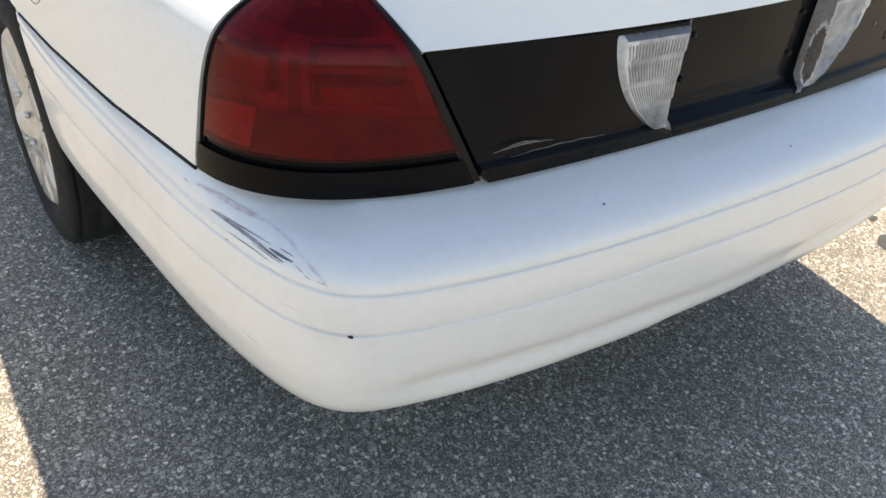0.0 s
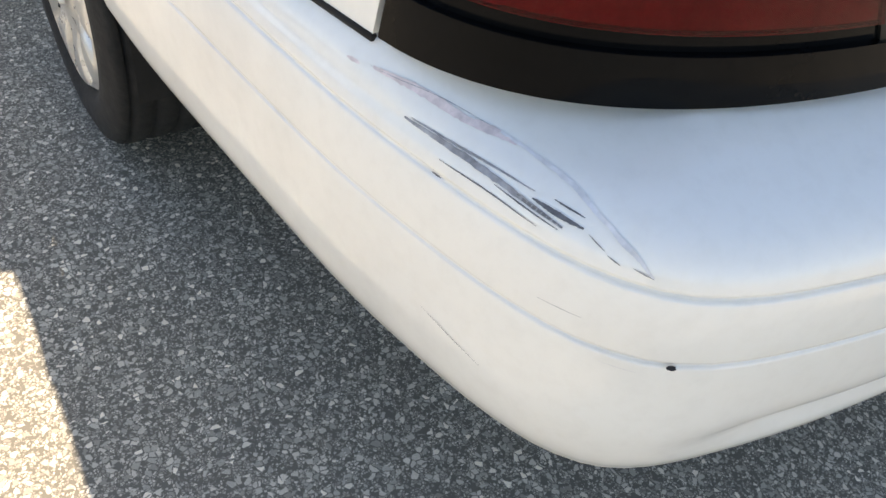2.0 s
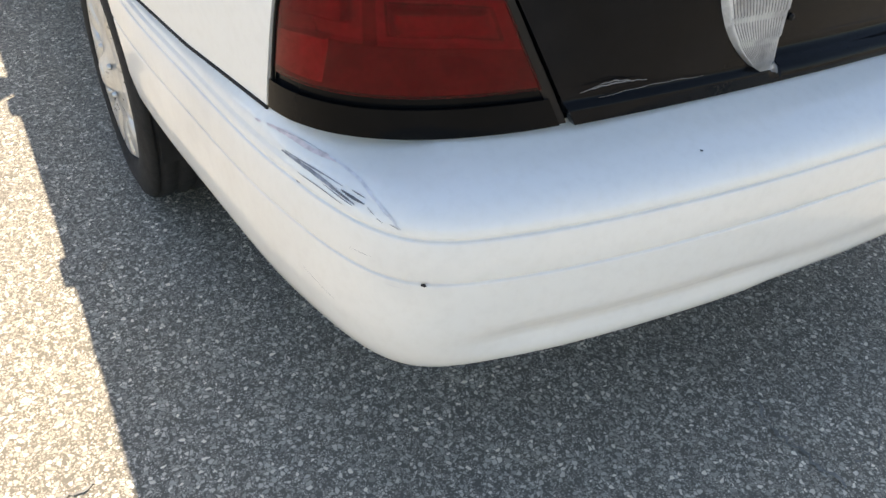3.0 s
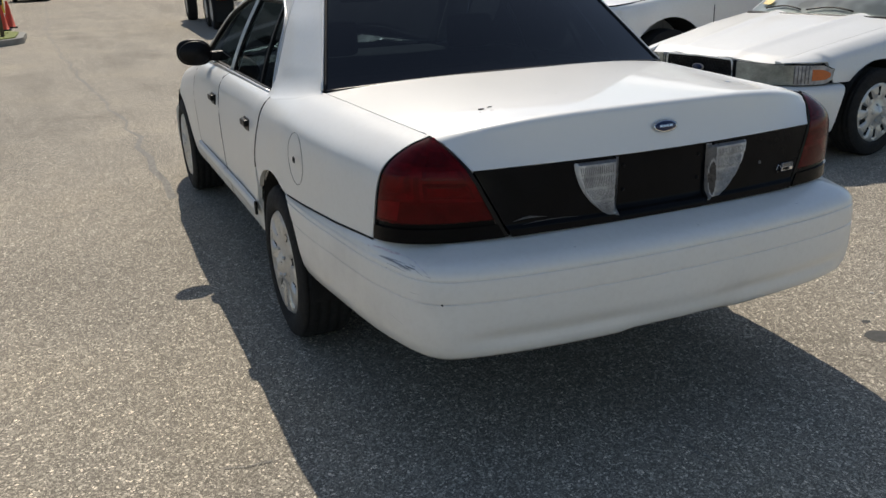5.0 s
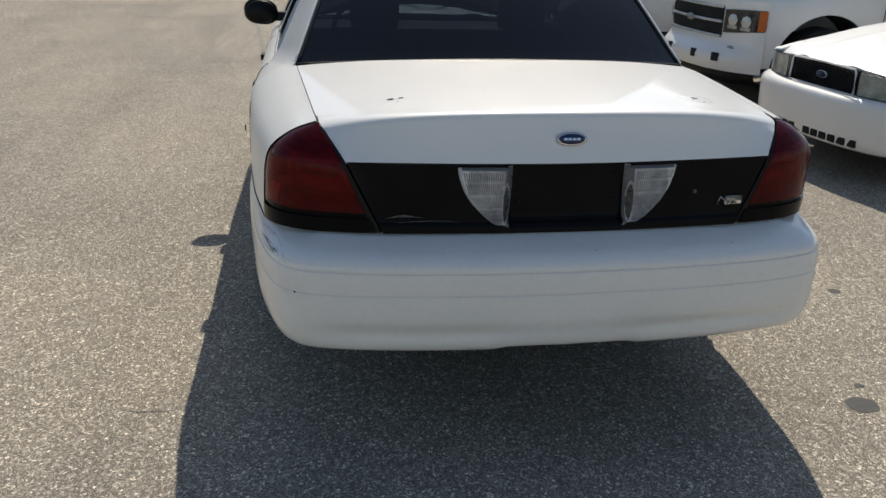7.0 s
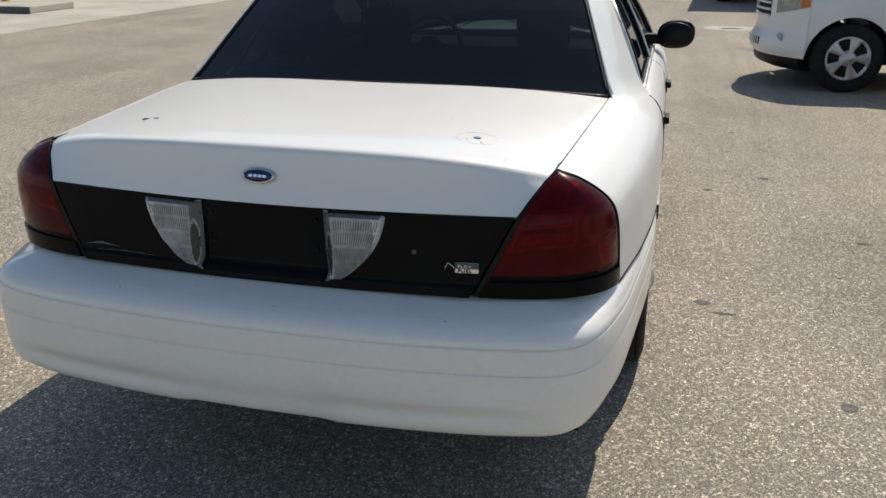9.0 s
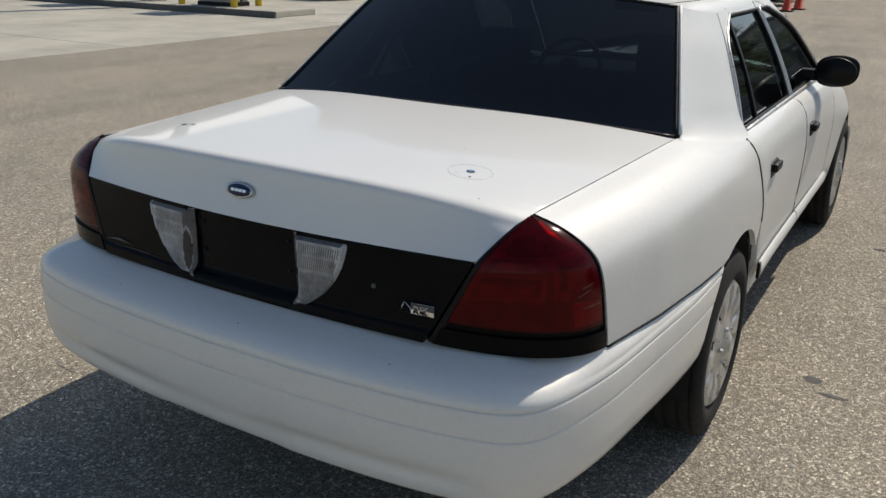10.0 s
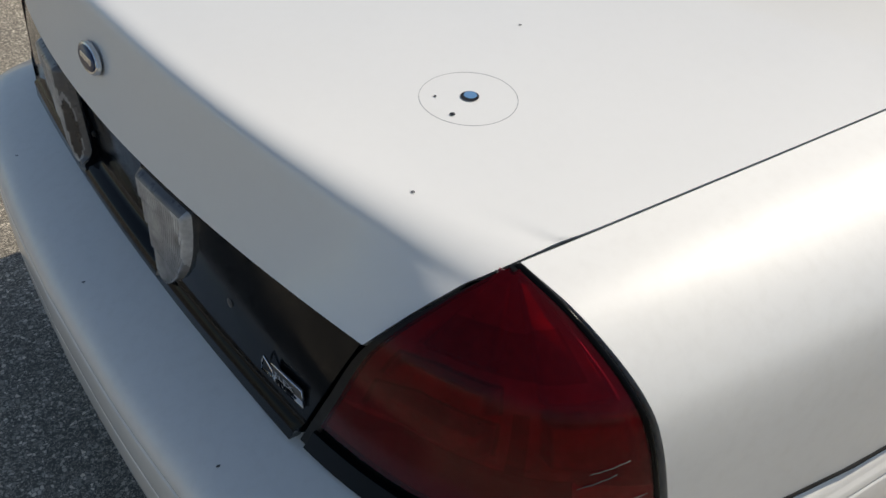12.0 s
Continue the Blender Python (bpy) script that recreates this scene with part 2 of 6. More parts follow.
red_shell = tinted("red_shell", (0.62, 0.009, 0.036), 0.95, 0.19, (0.25, 0.003, 0.013), 1.25, 0.14)
lamp_silver = varied("lamp_silver", (0.42, 0.42, 0.42), 0.35, 0.35, 0.0, 25, 0.35)
lamp_smoke = varied("lamp_smoke", (0.22, 0.21, 0.20), 0.4, 0.1, 0.0, 25, 0.35)
lamp_dark = varied("lamp_dark", (0.25, 0.24, 0.24), 0.4, 0.3, 0.0, 25, 0.45)
lamp_bright = varied("lamp_bright", (0.66, 0.66, 0.66), 0.4, 0.1, 0.0, 60, 0.2)


def red_plastic():
    m, t, b = shader("red_lens", (0.16, 0.003, 0.004), 0.14, 0, 0.0, 0.16)
    p = coords(t)
    t.links.new(ramp(t, noise_of(t, p, 5.0, 2.0), [(0.3, (0.085, 0.0015, 0.0025)), (0.7, (0.15, 0.0025, 0.0035))]), b.inputs["Base Color"])
    return m


red_lens = red_plastic()


def fluted():
    """Milky clear plastic of the plate lamps."""
    m, t, b = shader("fluted_lens", (0.6, 0.6, 0.6), 0.18, 0, 0.3)
    p = coords(t)
    t.links.new(ramp(t, noise_of(t, p, 18, 3), [(0.3, (0.20, 0.20, 0.21)), (0.7, (0.52, 0.52, 0.51))]), b.inputs["Base Color"])
    return m


fluted_lens = fluted()
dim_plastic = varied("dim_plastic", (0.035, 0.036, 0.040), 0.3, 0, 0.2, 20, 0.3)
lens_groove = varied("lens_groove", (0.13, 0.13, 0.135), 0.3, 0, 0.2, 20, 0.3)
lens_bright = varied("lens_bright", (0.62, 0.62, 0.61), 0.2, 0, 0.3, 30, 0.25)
lamp_glass = varied("lamp_glass", (0.030, 0.031, 0.031), 0.10, 0.1, 0.25, 14, 0.5)
dash_pale = varied("dash_pale", (0.36, 0.36, 0.33), 0.7, 0, 0, 5, 0.2)
navy = varied("navy", (0.005, 0.006, 0.013), 0.7, 0, 0, 2, 0.3)
hazed_lens = varied("hazed_lens", (0.36, 0.38, 0.33), 0.16, 0, 0.8, 9, 0.45)
scuff_grey = varied("scuff_grey", (0.34, 0.345, 0.37), 0.8, 0, 0, 60, 0.4)
scuff_mid = varied("scuff_mid", (0.20, 0.20, 0.21), 0.7, 0, 0, 60, 0.3)
scuff_dark = varied("scuff_dark", (0.15, 0.152, 0.165), 0.8, 0, 0, 60, 0.4)
scuff_red = varied("scuff_red", (0.77, 0.665, 0.655), 0.7, 0, 0, 60, 0.2)
scuff_pale = varied("scuff_pale", (0.735, 0.725, 0.735), 0.7, 0, 0, 60, 0.15)
hole_black = varied("hole_black", (0.01, 0.012, 0.02), 0.9)
hole_blue = varied("hole_blue", (0.10, 0.24, 0.45), 0.6)
stripe_blue = varied("stripe_blue", (0.05, 0.08, 0.20), 0.5)
letter_black = varied("letter_black", (0.02, 0.02, 0.02), 0.6)
oil_stain = varied("oil_stain", (0.06, 0.06, 0.055), 0.7, 0, 0, 10, 0.4)
crack_dirt = varied("crack_dirt", (0.29, 0.275, 0.245), 0.9, 0, 0, 30, 0.5)
patch_pale = varied("patch_pale", (0.52, 0.50, 0.45), 0.85, 0, 0, 4, 0.3)


# ---- mesh helpers ----
def mesh_of(name, verts, faces, mats, slots=None, smooth=True):
    me = bpy.data.meshes.new(name)
    me.from_pydata([tuple(map(float, v)) for v in verts], [], faces)
    for m in mats if isinstance(mats, (list, tuple)) else [mats]:
        me.materials.append(m)
    if slots:
        me.polygons.foreach_set("material_index", slots)
    me.polygons.foreach_set("use_smooth", [smooth] * len(me.polygons))
    me.update()
    return me


def part(name, me, parent, label=""):
    """One mesh as one part of a thing."""
    ob = new(name, me)
    ob.parent = parent
    return tagged(ob, label) if label else ob


def thing(name, label, category, group="", kind=""):
    return tagged(new(name), label, category, group, kind)


def from_bm(name, bm, mat, smooth=False):
    me = bpy.data.meshes.new(name)
    bmesh.ops.recalc_face_normals(bm, faces=bm.faces)
    bm.to_mesh(me)
    bm.free()
    me.materials.append(mat)
    me.polygons.foreach_set("use_smooth", [smooth] * len(me.polygons))
    return me


def box_mesh(name, lo, hi, mat, bevel=0.01, taper=1.0):
    """A box with bevelled edges; taper scales its top."""
    bm = bmesh.new()
    bmesh.ops.create_cube(bm, size=1)
    mid = [(a + b) / 2 for a, b in zip(lo, hi)]
    for v in bm.verts:
        k = taper if v.co.z > 0 else 1.0
        v.co = Vector((mid[0] + v.co.x * k * (hi[0] - lo[0]), mid[1] + v.co.y * k * (hi[1] - lo[1]), mid[2] + v.co.z * (hi[2] - lo[2])))
    if bevel:
        bmesh.ops.bevel(bm, geom=bm.edges[:], offset=bevel, segments=2, affect="EDGES", profile=0.6)
    return from_bm(name, bm, mat)


def lathe(name, profile, mat, axis="z", steps=40, centre=(0, 0, 0)):
    """A turned shape: profile of (radius, height)."""
    verts, faces = [], []
    n = len(profile)
    for i in range(steps):
        a = 2 * math.pi * i / steps
        for r, h in profile:
            p = (r * math.cos(a), r * math.sin(a), h) if axis == "z" else (h, r * math.cos(a), r * math.sin(a))
            verts.append((p[0] + centre[0], p[1] + centre[1], p[2] + centre[2]))
    for i in range(steps):
        for j in range(n - 1):
            k = (i + 1) % steps
            faces.append((i * n + j, k * n + j, k * n + j + 1, i * n + j + 1))
    return mesh_of(name, verts, faces, mat)


def tube(name, points, radius, mat, sides=8, closed=False):
    """A round bar along points; radius may be a list."""
    pts = [Vector(p) for p in points]
    n = len(pts)
    rad = radius if isinstance(radius, (list, tuple)) else [radius] * n
    verts, faces = [], []
    for i, p in enumerate(pts):
        a, b = (pts[(i - 1) % n], pts[(i + 1) % n]) if closed else (pts[max(i - 1, 0)], pts[min(i + 1, n - 1)])
        way = (b - a).normalized()
        side = way.cross(Vector((0, 0, 1)))
        if side.length < 0.05:
            side = way.cross(Vector((1, 0, 0)))
        side.normalize()
        up = side.cross(way)
        for k in range(sides):
            t = 2 * math.pi * k / sides
            verts.append(p + (side * math.cos(t) + up * math.sin(t)) * rad[i])
    for i in range(n if closed else n - 1):
        for k in range(sides):
            j, q = (i + 1) % n, (k + 1) % sides
            faces.append((i * sides + k, i * sides + q, j * sides + q, j * sides + k))
    if not closed:
        faces.append(tuple(range(sides))[::-1])
        faces.append(tuple((n - 1) * sides + k for k in range(sides)))
    return mesh_of(name, verts, faces, mat)


def spline(points, count):
    """Points at even steps along a smooth curve through the given ones."""
    p = np.array(points, float)
    ext = np.vstack([2 * p[0] - p[1], p, 2 * p[-1] - p[-2]])
    out = []
    for i in range(1, len(ext) - 2):
        a, b, c, d = ext[i - 1:i + 3]
        for t in np.linspace(0, 1, 24, endpoint=False):
            out.append(0.5 * (2 * b + (c - a) * t + (2 * a - 5 * b + 4 * c - d) * t * t + (3 * b - a - 3 * c + d) * t ** 3))
    out.append(p[-1])
    out = np.array(out)
    s = np.concatenate([[0], np.cumsum(np.linalg.norm(np.diff(out, axis=0), axis=1))])
    w = np.linspace(0, s[-1], count)
    return np.stack([np.interp(w, s, out[:, k]) for k in range(out.shape[1])], axis=1)


def skin_mesh(name, P, mat, rim=0.012, flip=False, slots=None, smooth=True):
    """A sheet through a grid of points, with its edges turned in by rim along the sheet's inner side."""
    P = np.array(P, float)
    nu, nv = P.shape[:2]
    du, dv = np.gradient(P, axis=0), np.gradient(P, axis=1)
    N = np.cross(du, dv)
    N /= np.maximum(np.linalg.norm(N, axis=2, keepdims=True), 1e-9)
    if flip:
        N = -N
    verts = [tuple(v) for v in P.reshape(-1, 3)]
    faces = []
    for i in range(nu - 1):
        for j in range(nv - 1):
            q = (i * nv + j, (i + 1) * nv + j, (i + 1) * nv + j + 1, i * nv + j + 1)
            faces.append(q[::-1] if flip else q)
    if rim:
        loop = [(i, 0) for i in range(nu)] + [(nu - 1, j) for j in range(1, nv)] + [(i, nv - 1) for i in range(nu - 2, -1, -1)] + [(0, j) for j in range(nv - 2, 0, -1)]
        base = len(verts)
        for i, j in loop:
            verts.append(tuple(P[i, j]))
            verts.append(tuple(P[i, j] - N[i, j] * rim))
        m = len(loop)
        for k in range(m):
            a, b = base + 2 * k, base + 2 * ((k + 1) % m)
            q = (a, a + 1, b + 1, b)
            faces.append(q[::-1] if flip else q)
    full = None
    if slots:
        full = list(slots) + [0] * (len(faces) - len(slots))
    return mesh_of(name, verts, faces, mat, full, smooth)


def skin(name, P, mat, parent, rim=0.012, flip=False, label="", slots=None):
    return part(name, skin_mesh(name, P, mat, rim, flip, slots), parent, label)


def skin_pair(name, P, mat, parent, rim=0.012, flip=False, label=""):
    """The sheet on the right-hand side, and its mirror image on the left."""
    P = np.array(P, float)
    a = skin(name, P, mat, parent, rim, flip, label)
    b = skin(name, P * np.array([-1, 1, 1]), mat, parent, rim, not flip, label)
    return a, b


def smooth01(v):
    v = np.clip(v, 0, 1)
    return v * v * (3 - 2 * v)


# ---- a road wheel, its hub at the origin, its face towards +x ----
def wheel(parent, at, side, radius=0.337, width=0.22, rim_r=0.228, spokes=10, style="cover", rim_mat=None):
    tyre_profile = [(rim_r, -width * 0.42), (rim_r + 0.02, -width * 0.5), (radius - 0.05, -width * 0.52), (radius - 0.015, -width * 0.47), (radius - 0.002, -width * 0.38)]
    for k in range(4):
        x = -width * 0.3 + k * width * 0.2
        tyre_profile += [(radius, x - 0.016), (radius, x + 0.012), (radius - 0.007, x + 0.015), (radius - 0.007, x + 0.021)]
    tyre_profile += [(radius - 0.002, width * 0.40), (radius - 0.015, width * 0.47), (radius - 0.05, width * 0.52), (radius - 0.075, width * 0.525), (rim_r + 0.02, width * 0.51), (rim_r, width * 0.455), (rim_r - 0.004, width * 0.34)]
    w = new("wheel")
    w.parent = parent
    part("tyre", lathe("tyre", tyre_profile, rubber, "x", 56), w)
    na, nr = spokes * 12, 15
    radii = np.linspace(0.0, rim_r + 0.004, nr)
    P = np.zeros((na + 1, nr, 3))
    slots = []
    for i in range(na + 1):
        a = 2 * math.pi * i / na
        lobe = abs(((i / 12.0 + 0.5) % 1.0) - 0.5) * 2
        for j, r in enumerate(radii):
            f = r / rim_r
            x = width * 0.50 + 0.008 * (1 - f) - 0.03 * math.exp(-((f - 0.45) / 0.16) ** 2) * (style == "cover") * 0.4
            if f < 0.2:
                x += 0.012
            if f > 0.94:
                x -= 0.014 * (f - 0.94) / 0.06
            if style == "cover":
                sunk = smooth01((lobe - 0.60) / 0.12) * smooth01((f - 0.56) / 0.05) * smooth01((0.92 - f) / 0.05)
            else:
                sunk = smooth01((lobe - 0.42) / 0.14) * smooth01((f - 0.30) / 0.05) * smooth01((0.92 - f) / 0.05) * 2
            x -= 0.022 * sunk
            P[i, j] = (x, r * math.cos(a), r * math.sin(a))
    for i in range(na):
        lobe = abs((((i + 0.5) / 12.0 + 0.5) % 1.0) - 0.5) * 2
        for j in range(nr - 1):
            f = (radii[j] + radii[j + 1]) / 2 / rim_r
            low = 0.58 if style == "cover" else 0.33
            slots.append(1 if lobe > (0.68 if style == "cover" else 0.5) and low < f < 0.88 else 0)
    part("wheel_cover", skin_mesh("wheel_cover", P, [rim_mat or silver, under_black], 0.0, False, slots), w, "silver wheel cover with dark slots")
    part("hub_cap", lathe("hub_cap", [(0.0, width * 0.50 + 0.024), (0.026, width * 0.50 + 0.022), (0.032, width * 0.50 + 0.012)], silver, "x", 20), w)
    for k in range(5):
        a = 2 * math.pi * (k + 0.5) / 5
        part("wheel_nut", lathe("wheel_nut", [(0.0, 0.010), (0.006, 0.009), (0.009, 0.0)], silver, "x", 8, (width * 0.50 + 0.004, 0.065 * math.cos(a), 0.065 * math.sin(a))), w)
    part("brake_drum", lathe("brake_drum", [(0.0, width * 0.1), (rim_r - 0.02, width * 0.1), (rim_r - 0.012, width * 0.2)], under_black, "x", 32), w)
    w.matrix_basis = pose(*at, 0, 0, 0 if side > 0 else 180)
    return w


# ---- the sedan: tail at y = 0, nose at y = 5.38 ----
ARCH_R, ARCH_F, ARCH_RAD, HUB = 1.445, 4.350, 0.405, 0.337
Y_KEYS = [0.32, 0.41, 0.70, 1.00, 1.23, 1.30, 1.71, 2.20, 3.40, 3.75, 4.25, 4.80, 4.93, 5.055, 5.165]
SEAM_X = [0.745, 0.752, 0.773, 0.794, 0.810, 0.822, 0.905, 0.905, 0.905, 0.830, 0.780, 0.725, 0.71, 0.69, 0.66]
SEAM_Z = [1.058, 1.060, 1.068, 1.077, 1.083, 1.079, 1.034, 1.030, 1.020, 0.995, 0.930, 0.835, 0.810, 0.785, 0.765]
WIDE = [0.900, 0.918, 0.962, 0.990, 1.002, 1.004, 1.006, 1.000, 1.000, 1.000, 1.004, 0.925, 0.9, 0.845, 0.745]


def section(y):
    """The outline of the body's right side at y, from the upper seam down to the sill."""
    xs, zs, xw = (np.interp(y, Y_KEYS, k) for k in (SEAM_X, SEAM_Z, WIDE))
    d = xw - xs
    zk = min(0.80, zs - 0.2)
    k = min(1.0, max(0.15, (zs - 0.757) / 0.1)) if y > 4.7 else 1.0
    # towards the tail the shoulder is a slope that breaks into an upright side
    tail = float(smooth01((1.75 - y) / 0.5))
    soft = np.array([(0.42, 0.016), (0.78, 0.065), (0.95, 0.15)])
    firm = np.array([(0.45, 0.028), (0.84, 0.078), (0.972, 0.138)])
    bend = soft * (1 - tail) + firm * tail
    pts = [(xs, zs)] + [(xs + a * d, zs - b * k) for a, b in bend] + [(xw, zk), (xw - 0.002, min(0.68, zk - 0.06)), (xw - 0.012, 0.50), (xw - 0.035, 0.36), (xw - 0.08, 0.285)]
    return spline(pts, 90)


def sill_of(y):
    """The lower edge of the body's side at y."""
    for c in (ARCH_R, ARCH_F):
        if abs(y - c) < ARCH_RAD:
            arch = 0.34 + math.sqrt(ARCH_RAD ** 2 - (y - c) ** 2)
            if c == ARCH_R and y < c:
                return max(arch, np.interp(y, [0.32, 0.416, 1.18], [0.742, 0.736, 0.705]))
            if c == ARCH_F and y > c:
                return max(arch, 0.60)
            return arch
    if y < 1.2:
        return np.interp(y, [0.32, 0.416, 1.18], [0.742, 0.736, 0.705])
    if y > ARCH_F:
        return 0.60 if y < 4.82 else 0.757
    return 0.285


def body_column(y, count, low=None):
    c = section(y)
    z = sill_of(y) if low is None else low
    s = np.concatenate([[0], np.cumsum(np.linalg.norm(np.diff(c, axis=0), axis=1))])
    cut = np.interp(-z, -c[:, 1], s)
    w = np.linspace(0, cut, count)
    return np.stack([np.interp(w, s, c[:, 0]), np.full(count, y), np.interp(w, s, c[:, 1])], axis=1)


def arch_steps(a, b, c):
    """y values from a to b, closer together round the wheel arch at c."""
    ys = list(np.arange(a, b, 0.05)) + [b]
    ys += [c - ARCH_RAD * math.cos(t) for t in np.linspace(0.02, math.pi - 0.02, 34)]
    return sorted(y for y in set(ys) if a <= y <= b)


BUMPER_PLAN = [(0.0, 0.0), (0.30, 0.008), (0.55, 0.030), (0.72, 0.060), (0.815, 0.092), (0.868, 0.140), (0.902, 0.210), (0.930, 0.315), (0.954, 0.45), (0.979, 0.70), (1.000, 0.95), (1.007, 1.20), (1.009, 1.32)]
BUMPER_RISE = [(0.412, 0.10), (0.404, 0.062), (0.408, 0.040), (0.424, 0.022), (0.455, 0.009), (0.480, 0.0045), (0.505, 0.001), (0.530, 0.0004), (0.56, 0.0), (0.597, 0.0), (0.6012, 0.0003), (0.6030, 0.0048), (0.6056, 0.0048), (0.6072, 0.0004), (0.6110, 0.0), (0.64, 0.001), (0.666, 0.0034),
               (0.6706, 0.0045), (0.6724, 0.0095), (0.6752, 0.0096), (0.6772, 0.0054), (0.681, 0.0058), (0.690, 0.0085), (0.700, 0.0155), (0.710, 0.0275), (0.719, 0.046), (0.729, 0.075), (0.740, 0.11), (0.752, 0.152)]


def bumper_point(s, level):
    """A point of the tail bumper's skin: s runs along its plan from the middle (0) to the wheel arch (1), level indexes the rise."""
    plan = BUMPER_LINE
    i = min(int(s * (len(plan) - 1)), len(plan) - 2)
    f = s * (len(plan) - 1) - i
    p = plan[i] * (1 - f) + plan[i + 1] * f
    way = plan[min(i + 1, len(plan) - 1)] - plan[max(i - 1, 0)]
    way = way / np.linalg.norm(way)
    inward = np.array([-way[1], way[0]])
    k = np.arange(len(BUMPER_RISE))
    z = np.interp(level, k, [a for a, b in BUMPER_RISE])
    d = np.interp(level, k, [b for a, b in BUMPER_RISE])
    y = p[1]
    along = smooth01((y - 0.16) / 0.24)
    # the two moulded grooves are shallower along the sides
    shallow = 1 - 0.5 * float(smooth01((y - 0.10) / 0.25))
    if 0.6015 < z < 0.607:
        d = 0.0003 + (d - 0.0003) * 0.75 * shallow
    if 0.671 < z < 0.677:
        d = 0.005 + (d - 0.005) * 0.9 * shallow
    if d > 0.012 and z > 0.6:
        d = 0.012 + (d - 0.012) * (1 - 0.80 * along)
    if z > 0.69:
        top = np.interp(y, [0.1, 0.416, 1.18], [0.752, 0.738, 0.708])
        z = 0.69 + (z - 0.69) * (top - 0.69) / 0.062
    if z < 0.44:
        z += 0.007 * smooth01((0.235 - p[0]) / 0.05) * (0.44 - z) / 0.03
    # hollow above the lower lip, fading out at the corners
    d += 0.015 * math.exp(-((z - 0.476) / 0.026) ** 2) * float(smooth01((0.82 - p[0]) / 0.16)) * float(smooth01((p[0] - 0.1) / 0.2) * 0.6 + 0.4)
    q = p + inward * d
    return np.array([q[0], q[1], z])


BUMPER_LINE = spline(BUMPER_PLAN, 400)


def tail_bumper(car):
    levels = np.arange(len(BUMPER_RISE))
    fine = []
    for a in levels[:-1]:
        fine += [a, a + 0.5]
    fine.append(levels[-1])
    n = 70
    P = np.zeros((n, len(fine), 3))
    for j, lv in enumerate(fine):
        z = np.interp(lv, levels, [a for a, b in BUMPER_RISE])
        reach = ARCH_R - math.sqrt(max(ARCH_RAD ** 2 - (z - 0.34) ** 2, 0.0))
        end = np.interp(min(reach, 1.31), BUMPER_LINE[:, 1], np.linspace(0, 1, 400))
        for i in range(n):
            P[i, j] = bumper_point(end * i / (n - 1), lv)
    full = np.concatenate([(P * np.array([-1, 1, 1]))[:0:-1], P], axis=0)
    part("bumper_tab", box_mesh("bumper_tab", (0.836, 0.185, 0.394), (0.852, 0.225, 0.412), black_trim, 0.003), car)
    return skin("bumper", full, bumper_paint, car, 0.02, False, "white painted plastic tail bumper cover")


LAMP_INNER = [(0.567, 0.166, 0.756), (0.622, 0.183, 0.865), (0.672, 0.205, 0.965), (0.713, 0.258, 1.022), (0.745, 0.318, 1.058)]


def lamp_grid(nu=40, nv=60, lift=0.0):
    inner = spline(LAMP_INNER, nv)
    ys = np.linspace(0.416, 0.335, nv)
    outer = []
    for i, v in enumerate(np.linspace(0, 1, nv)):
        c = section(ys[i])
        s = np.concatenate([[0], np.cumsum(np.linalg.norm(np.diff(c, axis=0), axis=1))])
        w = np.interp(-0.739, -c[:, 1], s) * (1 - v)
        outer.append((np.interp(w, s, c[:, 0]) - 0.002, ys[i] - 0.004, np.interp(w, s, c[:, 1])))
    outer = np.array(outer)
    outer[-1] = inner[-1] + np.array([0.004, 0.003, 0])
    P = np.zeros((nu, nv, 3))
    for j in range(nv):
        a, b = inner[j], outer[j]
        span = max(b[0] - a[0], 0.001)
        corner = np.array([a[0] + span * 0.93, a[1] + 0.016 + 0.10 * (b[1] - a[1]), (a[2] + b[2]) / 2 + 0.004])
        for i, u in enumerate(np.linspace(0, 1, nu)):
            P[i, j] = (1 - u) ** 2 * a + 2 * u * (1 - u) * corner + u * u * b
    return P


def sub_grid(P, u0, u1, v0, v1, lift):
    """A patch of a grid, lifted off it."""
    nu, nv = P.shape[:2]
    du, dv = np.gradient(P, axis=0), np.gradient(P, axis=1)
    N = np.cross(du, dv)
    N /= np.maximum(np.linalg.norm(N, axis=2, keepdims=True), 1e-9)
    Q = P + N * lift
    a, b = max(2, int((u1 - u0) * nu * 1.2) + 2), max(2, int((v1 - v0) * nv * 1.2) + 2)
    out = np.zeros((a, b, 3))
    for i, u in enumerate(np.linspace(u0, u1, a) * (nu - 1)):
        for j, v in enumerate(np.linspace(v0, v1, b) * (nv - 1)):
            i0, j0 = min(int(u), nu - 2), min(int(v), nv - 2)
            f, g = u - i0, v - j0
            out[i, j] = (Q[i0, j0] * (1 - f) + Q[i0 + 1, j0] * f) * (1 - g) + (Q[i0, j0 + 1] * (1 - f) + Q[i0 + 1, j0 + 1] * f) * g
    return out


